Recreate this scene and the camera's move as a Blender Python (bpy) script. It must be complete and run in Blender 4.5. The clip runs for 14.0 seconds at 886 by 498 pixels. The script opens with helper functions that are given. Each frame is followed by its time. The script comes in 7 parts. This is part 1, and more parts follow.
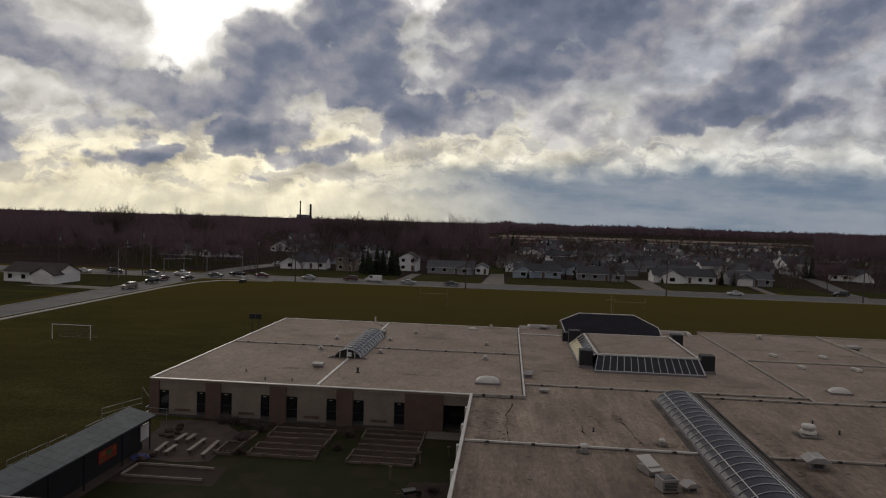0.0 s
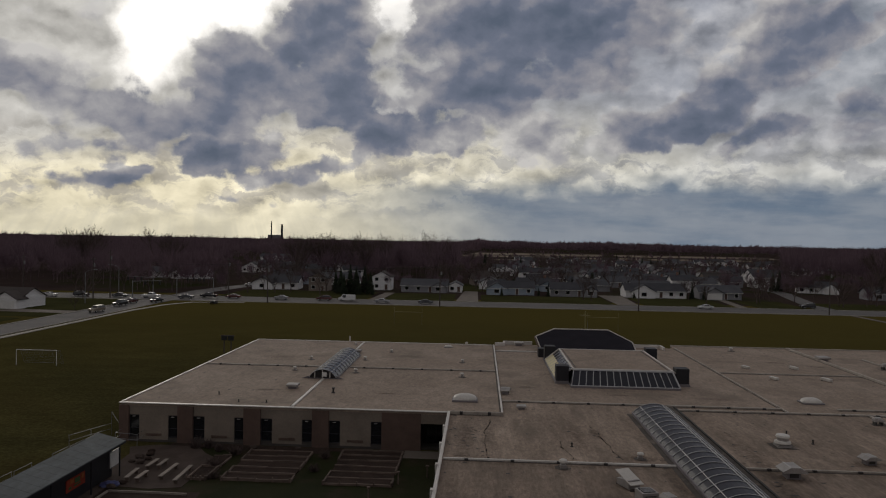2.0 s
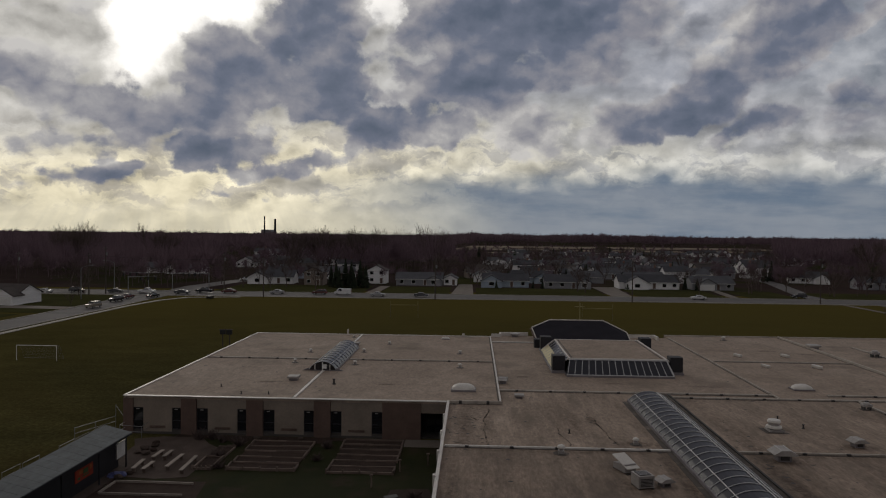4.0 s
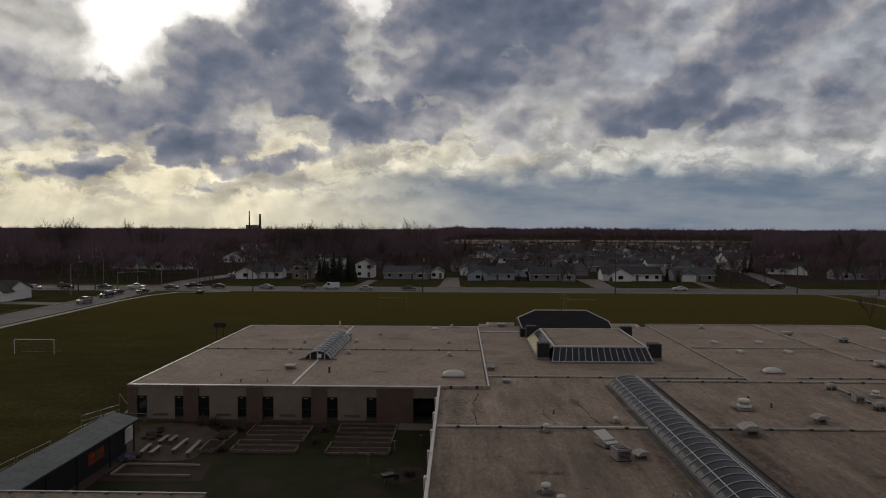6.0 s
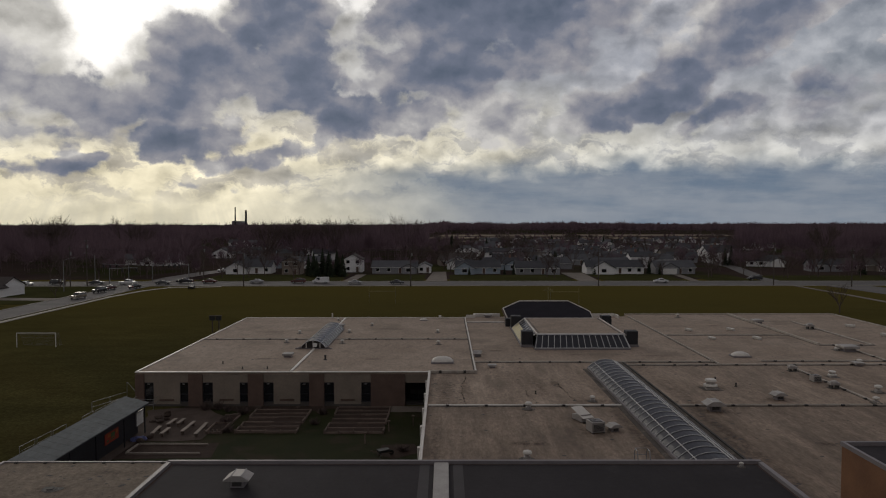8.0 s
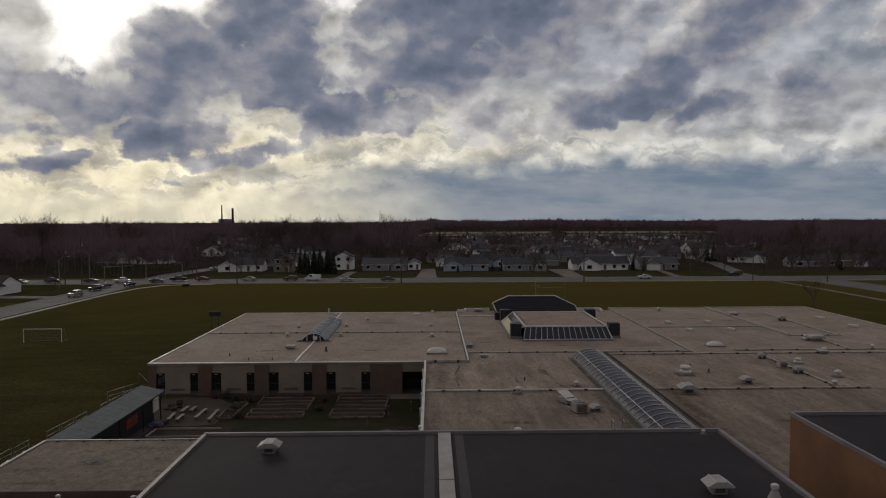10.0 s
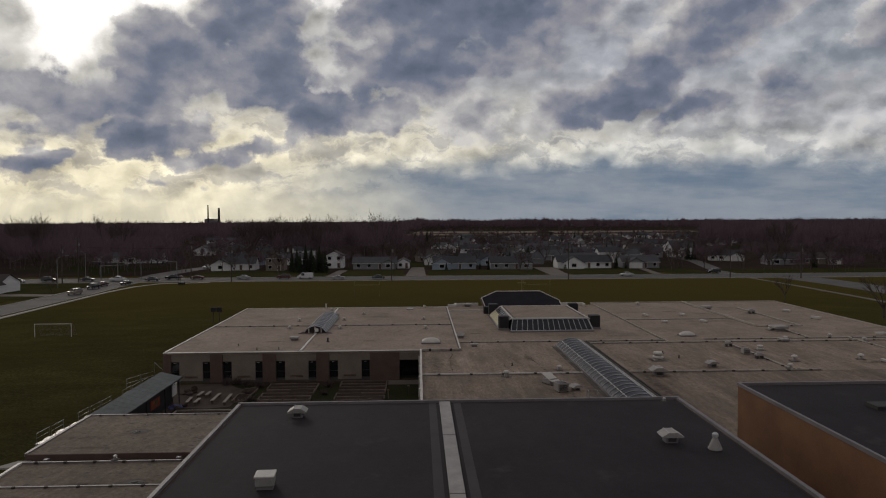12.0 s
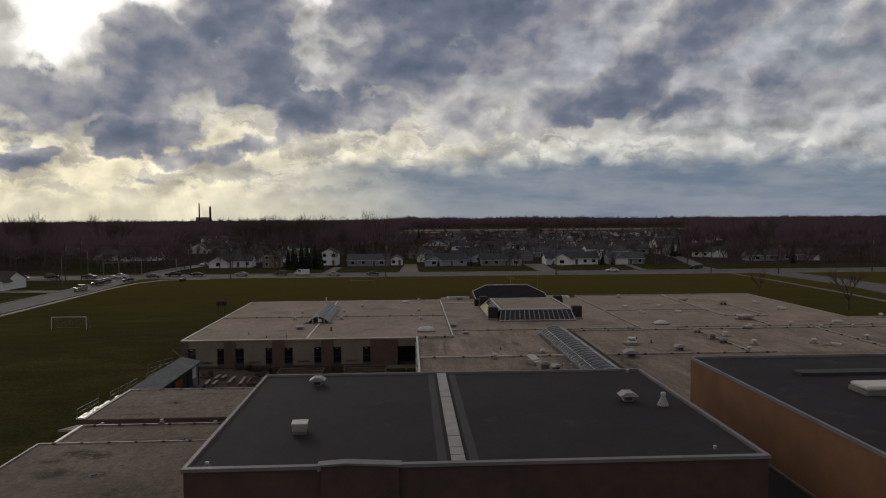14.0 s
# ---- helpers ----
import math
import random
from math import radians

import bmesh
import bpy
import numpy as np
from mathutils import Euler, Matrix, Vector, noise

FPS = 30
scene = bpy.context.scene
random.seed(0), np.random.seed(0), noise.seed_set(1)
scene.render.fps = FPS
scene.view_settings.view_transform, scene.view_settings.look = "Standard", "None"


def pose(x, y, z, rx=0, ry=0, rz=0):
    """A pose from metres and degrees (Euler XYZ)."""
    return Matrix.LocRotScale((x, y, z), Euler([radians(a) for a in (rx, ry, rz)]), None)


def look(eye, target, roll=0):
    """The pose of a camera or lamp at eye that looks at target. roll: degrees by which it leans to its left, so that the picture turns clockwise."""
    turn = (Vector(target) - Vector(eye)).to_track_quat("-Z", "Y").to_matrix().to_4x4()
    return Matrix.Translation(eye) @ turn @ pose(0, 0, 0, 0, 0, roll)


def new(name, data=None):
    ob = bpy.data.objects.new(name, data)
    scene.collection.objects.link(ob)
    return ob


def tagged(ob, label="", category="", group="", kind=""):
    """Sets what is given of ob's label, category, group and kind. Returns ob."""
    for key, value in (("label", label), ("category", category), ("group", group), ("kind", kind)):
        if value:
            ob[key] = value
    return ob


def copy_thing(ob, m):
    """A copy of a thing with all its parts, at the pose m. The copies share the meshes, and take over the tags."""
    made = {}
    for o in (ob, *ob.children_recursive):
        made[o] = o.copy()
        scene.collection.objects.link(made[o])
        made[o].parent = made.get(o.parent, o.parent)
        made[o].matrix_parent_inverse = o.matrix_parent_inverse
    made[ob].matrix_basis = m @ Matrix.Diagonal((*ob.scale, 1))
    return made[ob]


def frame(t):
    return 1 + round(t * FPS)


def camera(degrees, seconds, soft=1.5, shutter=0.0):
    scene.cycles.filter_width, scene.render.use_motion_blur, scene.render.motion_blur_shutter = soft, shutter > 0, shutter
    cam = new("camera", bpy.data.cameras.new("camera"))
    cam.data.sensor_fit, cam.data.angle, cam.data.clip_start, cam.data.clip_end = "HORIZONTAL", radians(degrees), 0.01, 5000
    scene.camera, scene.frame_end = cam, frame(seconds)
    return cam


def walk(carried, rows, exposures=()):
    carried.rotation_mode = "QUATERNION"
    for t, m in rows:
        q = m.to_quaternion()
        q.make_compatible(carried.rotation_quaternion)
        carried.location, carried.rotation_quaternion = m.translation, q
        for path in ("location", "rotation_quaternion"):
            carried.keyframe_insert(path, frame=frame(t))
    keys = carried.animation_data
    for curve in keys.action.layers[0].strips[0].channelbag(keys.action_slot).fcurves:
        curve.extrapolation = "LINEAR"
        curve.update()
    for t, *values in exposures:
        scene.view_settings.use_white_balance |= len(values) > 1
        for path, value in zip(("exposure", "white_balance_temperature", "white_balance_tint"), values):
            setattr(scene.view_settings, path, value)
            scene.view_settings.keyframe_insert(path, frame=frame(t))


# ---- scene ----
cam = camera(65.0, 14.0, soft=1.1)
PATH = [
    (0, (35.677, -67.223, 20.893), (35.493, -65.233, 20.806), 1.7),
    (0.2, (35.521, -67.121, 20.893), (35.39, -65.127, 20.808), 1.7),
    (0.3, (35.473, -67.111, 20.891), (35.353, -65.114, 20.878), 1.7),
    (0.5, (35.44, -67.149, 20.859), (35.331, -65.152, 20.852), 1.5),
    (1, (35.461, -67.103, 20.793), (35.356, -65.106, 20.778), 1.3),
    (1.5, (35.466, -67.08, 20.764), (35.357, -65.083, 20.741), 1.1),
    (2, (35.423, -67.12, 20.742), (35.316, -65.124, 20.71), 1.0),
    (4.5, (34.884, -68.972, 20.666), (34.805, -66.974, 20.611), 0.4),
    (5, (34.759, -69.79, 20.656), (34.693, -67.792, 20.596), 0.3),
    (5.5, (34.691, -70.812, 20.63), (34.636, -68.813, 20.568), 0.2),
    (6, (34.667, -71.884, 20.636), (34.621, -69.886, 20.569), 0.2),
    (6.5, (34.659, -73.055, 20.603), (34.622, -71.057, 20.534), 0.1),
    (7, (34.677, -74.301, 20.587), (34.65, -72.302, 20.514), -0.0),
    (7.5, (34.59, -75.534, 20.608), (34.573, -73.536, 20.533), -0.1),
    (8, (34.476, -76.755, 20.632), (34.469, -74.757, 20.551), -0.1),
    (8.5, (34.392, -78.021, 20.684), (34.396, -76.023, 20.599), -0.2),
    (10.8, (33.162, -84.529, 20.917), (33.209, -82.531, 20.828), -0.2),
    (11, (33.08, -85.224, 20.923), (33.132, -83.226, 20.834), -0.2),
    (11.5, (32.812, -87.102, 20.929), (32.875, -85.105, 20.84), -0.3),
    (12, (32.52, -89.112, 20.91), (32.59, -87.115, 20.82), -0.3),
    (12.5, (32.303, -91.172, 20.938), (32.378, -89.176, 20.846), -0.3),
    (13, (32.066, -93.281, 20.955), (32.149, -91.285, 20.863), -0.3),
    (13.5, (31.898, -95.428, 20.97), (31.987, -93.432, 20.875), -0.4),
    (14, (31.765, -97.537, 20.997), (31.861, -95.542, 20.901), -0.4),
]
walk(cam, [(t, look(eye, target, roll)) for t, eye, target, roll in PATH],
     [(0.0, 0.08), (1.0, -0.08), (2.0, -0.15), (4.5, -0.15), (6.5, -0.1), (8.5, -0.05), (11.0, 0.0), (14.0, -0.02)])

# ---- world and sun ----
world = bpy.data.worlds.new("overcast_evening_sky")
scene.world = world
world.use_nodes = True
WN, WL = world.node_tree.nodes, world.node_tree.links
WN.clear()


def wnode(kind):
    return WN.new(kind)


def wmath(op, a, b=None, c=None, clamp=False):
    n = wnode("ShaderNodeMath")
    n.operation, n.use_clamp = op, clamp
    for i, v in enumerate((a, b, c)):
        if v is None:
            continue
        if isinstance(v, (int, float)):
            n.inputs[i].default_value = v
        else:
            WL.new(v, n.inputs[i])
    return n.outputs[0]


def wvec(op, a, b):
    n = wnode("ShaderNodeVectorMath")
    n.operation = op
    for i, v in enumerate((a, b)):
        if isinstance(v, tuple):
            n.inputs[i].default_value = v
        else:
            WL.new(v, n.inputs[i])
    return n.outputs["Value"] if op == "LENGTH" else n.outputs["Vector"]


def wmix(f, a, b):
    n = wnode("ShaderNodeMix")
    n.data_type = "RGBA"
    for i, v in ((0, f), (6, a), (7, b)):
        if isinstance(v, (int, float)):
            n.inputs[i].default_value = v
        elif isinstance(v, tuple):
            n.inputs[i].default_value = (*v, 1)
        else:
            WL.new(v, n.inputs[i])
    return n.outputs[2]


def wnoise(vec, scale, detail, rough=0.55, colour=False):
    n = wnode("ShaderNodeTexNoise")
    n.inputs["Scale"].default_value = scale
    n.inputs["Detail"].default_value = detail
    n.inputs["Roughness"].default_value = rough
    WL.new(vec, n.inputs["Vector"])
    return n.outputs["Color" if colour else "Fac"]


def wrange(v, a, b, c=0.0, d=1.0):
    n = wnode("ShaderNodeMapRange")
    n.interpolation_type = "SMOOTHSTEP"
    WL.new(v, n.inputs[0])
    for i, value in enumerate((a, b, c, d)):
        n.inputs[1 + i].default_value = value
    return n.outputs[0]


SUN_AZ, SUN_EL = -26.0, 17.0   # degrees east of north, above the horizon
heaven = wnode("ShaderNodeTexCoord").outputs["Generated"]
axes = wnode("ShaderNodeSeparateXYZ")
WL.new(heaven, axes.inputs[0])
ahead = wmath("MAXIMUM", axes.outputs[1], 0.08)
su = wmath("DIVIDE", axes.outputs[0], ahead)
sv = wmath("DIVIDE", axes.outputs[2], ahead)
plane = wnode("ShaderNodeCombineXYZ")
WL.new(su, plane.inputs[0]), WL.new(sv, plane.inputs[1])
# billows and frills bend the outlines of the clouds
billow = wnoise(heaven, 5.0, 3, 0.5, colour=True)
warp = wvec("MULTIPLY", wvec("SUBTRACT", billow, (0.5, 0.5, 0.5)), (0.15, 0.10, 0.0))
frill = wnoise(heaven, 22.0, 6, 0.6, colour=True)
warp_fine = wvec("MULTIPLY", wvec("SUBTRACT", frill, (0.5, 0.5, 0.5)), (0.075, 0.055, 0.0))
spot = wvec("ADD", wvec("ADD", plane.outputs[0], warp), warp_fine)
squash = wvec("MULTIPLY", wvec("ADD", heaven, wvec("MULTIPLY", wvec("SUBTRACT", frill, (0.5, 0.5, 0.5)), (0.03, 0.0, 0.025))), (1.0, 1.0, 1.5))


def heap(vec, scale):
    n = wnode("ShaderNodeTexVoronoi")
    n.feature = "SMOOTH_F1"
    n.inputs["Scale"].default_value = scale
    n.inputs["Smoothness"].default_value = 0.5
    WL.new(vec, n.inputs["Vector"])
    return wmath("SUBTRACT", 0.5, n.outputs["Distance"])


def puffs(vec):
    total = wmath("ADD", wmath("MULTIPLY", wmath("SUBTRACT", wnoise(vec, 9.0, 9, 0.56), 0.5), 0.8), wmath("MULTIPLY", heap(vec, 14.0), 0.22))
    return wmath("ADD", wmath("ADD", total, wmath("MULTIPLY", heap(vec, 36.0), 0.13)), 0.42)


puff = puffs(squash)
puff_sunward = puffs(wvec("ADD", squash, (-0.010, 0.0, 0.022)))
broad = wnoise(squash, 4.2, 5, 0.52)
lean_all = wnode("ShaderNodeVectorRotate")
lean_all.rotation_type = "Z_AXIS"
WL.new(wvec("ADD", plane.outputs[0], warp), lean_all.inputs["Vector"])
lean_all.inputs["Angle"].default_value = radians(-26)
mottle = wnoise(wvec("MULTIPLY", lean_all.outputs[0], (5.0, 12.0, 1.0)), 1.0, 6, 0.55)
streaks = wnoise(wvec("MULTIPLY", plane.outputs[0], (5.0, 30.0, 1.0)), 1.0, 7, 0.6)

# cloud masses ahead: middle, half width, half height, lean in degrees, weight
WEST_CLOUDS = [(-0.635, 0.265, 0.075, 0.060, -28, 0.72), (-0.515, 0.185, 0.105, 0.042, -18, 0.86), (-0.66, 0.135, 0.060, 0.026, 0, 0.62), (-0.56, 0.128, 0.045, 0.018, 0, 0.65), (-0.425, 0.262, 0.026, 0.030, 20, 0.6), (-0.345, 0.218, 0.085, 0.056, 0, 1.02),
               (-0.235, 0.285, 0.072, 0.068, 10, 1.1), (-0.215, 0.205, 0.070, 0.055, 0, 1.1), (-0.385, 0.126, 0.075, 0.024, 0, 1.0), (-0.290, 0.104, 0.050, 0.018, 0, 0.9), (-0.78, 0.26, 0.09, 0.09, -20, 0.7), (-0.80, 0.14, 0.09, 0.05, 0, 0.85), (-0.40, 0.185, 0.04, 0.03, 0, 0.85)]
MIDDLE_CLOUDS = [(-0.130, 0.140, 0.070, 0.024, 6, 1.0), (-0.045, 0.152, 0.058, 0.026, 8, 1.0), (-0.005, 0.285, 0.085, 0.072, 0, 1.2), (-0.005, 0.215, 0.068, 0.034, 0, 1.1), (0.125, 0.300, 0.085, 0.055, 8, 1.2), (0.065, 0.222, 0.075, 0.036, 12, 0.95), (-0.105, 0.225, 0.045, 0.040, 0, 0.95),
                 (0.215, 0.285, 0.075, 0.042, 25, 0.8), (0.145, 0.172, 0.095, 0.024, 10, 0.75), (-0.095, 0.180, 0.055, 0.020, 0, 0.7), (-0.225, 0.115, 0.030, 0.014, 0, 0.45)]
EAST_CLOUDS = [(0.250, 0.172, 0.085, 0.026, 16, 1.05), (0.335, 0.222, 0.105, 0.030, 24, 0.95), (0.450, 0.272, 0.105, 0.036, 24, 1.1), (0.410, 0.150, 0.075, 0.020, 10, 0.8), (0.530, 0.172, 0.080, 0.036, 12, 0.6), (0.335, 0.290, 0.070, 0.030, 24, 0.6), (0.600, 0.290, 0.080, 0.050, 20, 0.45), (0.62, 0.20, 0.08, 0.04, 10, 0.6), (0.72, 0.25, 0.10, 0.07, 15, 0.7)]
LOW_CLOUDLETS = [(-0.545, 0.078, 0.072, 0.014, 0, 0.75), (-0.635, 0.072, 0.045, 0.012, 0, 0.65), (-0.385, 0.060, 0.050, 0.008, 0, 0.6), (-0.322, 0.066, 0.028, 0.009, 0, 0.6), (-0.258, 0.068, 0.036, 0.012, 0, 0.65), (-0.40, 0.048, 0.05, 0.006, 0, 0.5), (-0.46, 0.095, 0.03, 0.008, 0, 0.5), (-0.73, 0.08, 0.06, 0.015, 0, 0.6)]
front = wrange(axes.outputs[1], 0.1, 0.4)
masses = None
for cu, cv, ru, rv, lean, w in WEST_CLOUDS + MIDDLE_CLOUDS + EAST_CLOUDS + LOW_CLOUDLETS:
    turn = wnode("ShaderNodeVectorRotate")
    turn.rotation_type = "Z_AXIS"
    WL.new(wvec("SUBTRACT", spot, (cu, cv, 0)), turn.inputs["Vector"])
    turn.inputs["Angle"].default_value = radians(-lean)
    near = wvec("MULTIPLY", turn.outputs[0], (0.82 / ru, 0.82 / rv, 0))
    g = wmath("MULTIPLY", wrange(wvec("LENGTH", near, (0, 0, 0)), 2.15, 0.0), w)
    masses = g if masses is None else wmath("SMOOTH_MAX", masses, g, 0.12)
# beyond the view, overhead and behind, an unseen cloud deck is added to dim the ground
unseen_deck = wmath("MAXIMUM", wrange(sv, 0.42, 0.62), wrange(axes.outputs[1], 0.55, 0.25))
masses = wmath("MAXIMUM", masses, wmath("MULTIPLY", unseen_deck, 0.72))


def gap(cu, cv, ru, rv):
    return wrange(wvec("LENGTH", wvec("MULTIPLY", wvec("SUBTRACT", spot, (cu, cv, 0)), (1 / ru, 1 / rv, 0)), (0, 0, 0)), 1.35, 0.45)


hole = wmath("MAXIMUM", gap(-0.510, 0.295, 0.056, 0.082), wmath("MAXIMUM", gap(-0.365, 0.325, 0.060, 0.035), wmath("MULTIPLY", gap(-0.12, 0.318, 0.034, 0.03), 0.6)))
hole = wmath("MAXIMUM", hole, gap(-0.455, 0.345, 0.075, 0.06))
masses = wmath("MULTIPLY", masses, wmath("SUBTRACT", 1.0, wmath("MULTIPLY", hole, 0.8)))
density = wmath("ADD", masses, wmath("MULTIPLY", wmath("SUBTRACT", puff, 0.5), 2.3))
body = wrange(density, 0.25, 0.50)
relief = wmath("MULTIPLY", wmath("SUBTRACT", puff, puff_sunward), 1.9)
depth = wmath("ADD", wmath("MULTIPLY", masses, 0.74), wmath("ADD", wmath("MULTIPLY", wmath("SUBTRACT", broad, 0.5), 1.45), wmath("MULTIPLY", wmath("SUBTRACT", puff, 0.5), 0.9)))
depth = wmath("ADD", depth, wmath("MULTIPLY", wmath("SUBTRACT", mottle, 0.5), wrange(su, 0.1, 0.4, 0.1, 0.35)))
shade = wmath("ADD", wmath("SUBTRACT", depth, relief), 0.0, clamp=True)
ramp = wnode("ShaderNodeValToRGB")
WL.new(shade, ramp.inputs[0])
stops = ramp.color_ramp.elements
stops[0].position, stops[0].color = 0.0, (0.62, 0.60, 0.58, 1)
stops[1].position, stops[1].color = 1.0, (0.098, 0.124, 0.176, 1)
for at, tone in ((0.18, (0.43, 0.42, 0.425)), (0.42, (0.272, 0.272, 0.310)), (0.68, (0.150, 0.172, 0.234))):
    stops.new(at).color = (*tone, 1)
# the bright veil behind the clouds: white by the hidden sun, cream low down, blue-grey to the east
veil = wmix(wrange(su, -0.35, 0.35), (0.62, 0.60, 0.56), (0.36, 0.38, 0.435))
cream = wmix(wrange(su, -0.45, 0.45), (0.93, 0.84, 0.61), (0.64, 0.63, 0.585))
low = wmath("MULTIPLY", wrange(wmath("ADD", sv, wmath("MULTIPLY", su, -0.06)), 0.20, 0.11), front)
veil = wmix(low, veil, cream)
veil = wmix(hole, veil, (1.6, 1.54, 1.45))
veil_soft = wmath("ADD", 0.70, wmath("MULTIPLY", mottle, 0.58))
soft = wnode("ShaderNodeVectorMath")
soft.operation = "SCALE"
WL.new(veil, soft.inputs[0]), WL.new(veil_soft, soft.inputs["Scale"])
# torn thin cloud in the bright band over the horizon
shreds = wnoise(wvec("MULTIPLY", wvec("ADD", plane.outputs[0], warp_fine), (9.0, 26.0, 1.0)), 1.0, 8, 0.62)
torn = wmath("MULTIPLY", wmath("MULTIPLY", wrange(shreds, 0.46, 0.58), wrange(sv, 0.19, 0.13)), wmath("MULTIPLY", wrange(sv, 0.012, 0.05), front))
veil = wmix(wmath("MULTIPLY", torn, 0.72), soft.outputs[0], wmix(wrange(su, -0.4, 0.3), (0.44, 0.41, 0.37), (0.33, 0.335, 0.35)))
# a thinner, greyer sheet fills the gaps above the cream band, more so to the east
sheet = wrange(wmath("ADD", wmath("MULTIPLY", puff, 0.9), wmath("ADD", wmath("MULTIPLY", mottle, 0.7), wmath("MULTIPLY", su, 0.30))), 0.58, 0.90)
sheet = wmath("MULTIPLY", wmath("MULTIPLY", sheet, wrange(wmath("ADD", sv, wmath("MULTIPLY", su, 0.06)), 0.10, 0.19)), wmath("SUBTRACT", 1.0, hole))
sheet_tone = wmix(wrange(wmath("ADD", relief, 0.5), 0.2, 0.8), (0.262, 0.275, 0.32), (0.43, 0.43, 0.45))
veil = wmix(wmath("MULTIPLY", sheet, 0.9), veil, sheet_tone)
ripple = wmath("ADD", 1.0, wmath("MULTIPLY", relief, wmath("SUBTRACT", 1.1, wmath("MULTIPLY", hole, 1.0))))
rippled = wnode("ShaderNodeVectorMath")
rippled.operation = "SCALE"
WL.new(veil, rippled.inputs[0]), WL.new(ripple, rippled.inputs["Scale"])
clouds_done = wmix(wmath("MULTIPLY", body, 0.97), rippled.outputs[0], ramp.outputs[0])
# a far bank of rain cloud on the eastern horizon, thinning westward
bank_edge = wmath("ADD", wmath("ADD", sv, wmath("MULTIPLY", su, -0.02)), wmath("MULTIPLY", wmath("SUBTRACT", puff, 0.5), 0.085))
bank = wmath("MULTIPLY", wrange(bank_edge, 0.092, 0.048), wrange(su, -0.34, 0.10))
bank = wmath("MULTIPLY", bank, front)
bank_tone = wmix(wrange(wmath("ADD", streaks, wmath("MULTIPLY", sv, 1.6)), 0.42, 0.75), (0.215, 0.25, 0.305), (0.118, 0.170, 0.245))
clouds_done = wmix(wmath("MULTIPLY", bank, 0.92), clouds_done, bank_tone)
# warm grey over the unseen cloud deck tones the light on the ground
clouds_done = wmix(wmath("MULTIPLY", unseen_deck, 0.5), clouds_done, (0.29, 0.26, 0.235))
# hazy light low in the west, crossed by faint slanting beams from the hidden sun
angle = wmath("ARCTAN2", wmath("ADD", su, 0.42), wmath("SUBTRACT", 0.36, sv))
fan = wnode("ShaderNodeTexNoise")
fan.noise_dimensions = "1D"
fan.inputs["Scale"].default_value, fan.inputs["Detail"].default_value = 11.0, 3
WL.new(angle, fan.inputs["W"])
glow_low = wmath("MULTIPLY", wmath("MULTIPLY", wrange(sv, 0.062, 0.0), wrange(fan.outputs["Fac"], 0.3, 0.7, 0.35, 0.8)), front)
clouds_done = wmix(wmath("MULTIPLY", glow_low, wrange(su, 0.12, -0.3)), clouds_done, (0.60, 0.56, 0.44))
sky = wnode("ShaderNodeTexSky")
sky.sky_type, sky.sun_disc = "NISHITA", False
sky.sun_elevation, sky.sun_rotation = radians(SUN_EL), radians(SUN_AZ)
clear = wnode("ShaderNodeVectorMath")
clear.operation = "SCALE"
WL.new(sky.outputs[0], clear.inputs[0])
clear.inputs["Scale"].default_value = 0.06
thin = wmath("MULTIPLY", wrange(body, 0.5, 0.2), wmath("MULTIPLY", wrange(su, 0.3, 0.6), wrange(sv, 0.16, 0.24)))
clouds_done = wmix(wmath("MULTIPLY", thin, 0.25), clouds_done, clear.outputs[0])
back = wnode("ShaderNodeBackground")
WL.new(clouds_done, back.inputs[0])
back.inputs[1].default_value = 1.0
WL.new(back.outputs[0], wnode("ShaderNodeOutputWorld").inputs[0])

sun = new("sun", bpy.data.lights.new("sun", "SUN"))
sun.data.energy, sun.data.angle, sun.data.color = 0.3, radians(14), (1.0, 0.92, 0.8)
sun_way = Vector((math.sin(radians(SUN_AZ)) * math.cos(radians(SUN_EL)), math.cos(radians(SUN_AZ)) * math.cos(radians(SUN_EL)), math.sin(radians(SUN_EL))))
sun.matrix_world = look(sun_way * 300, (0, 0, 0))


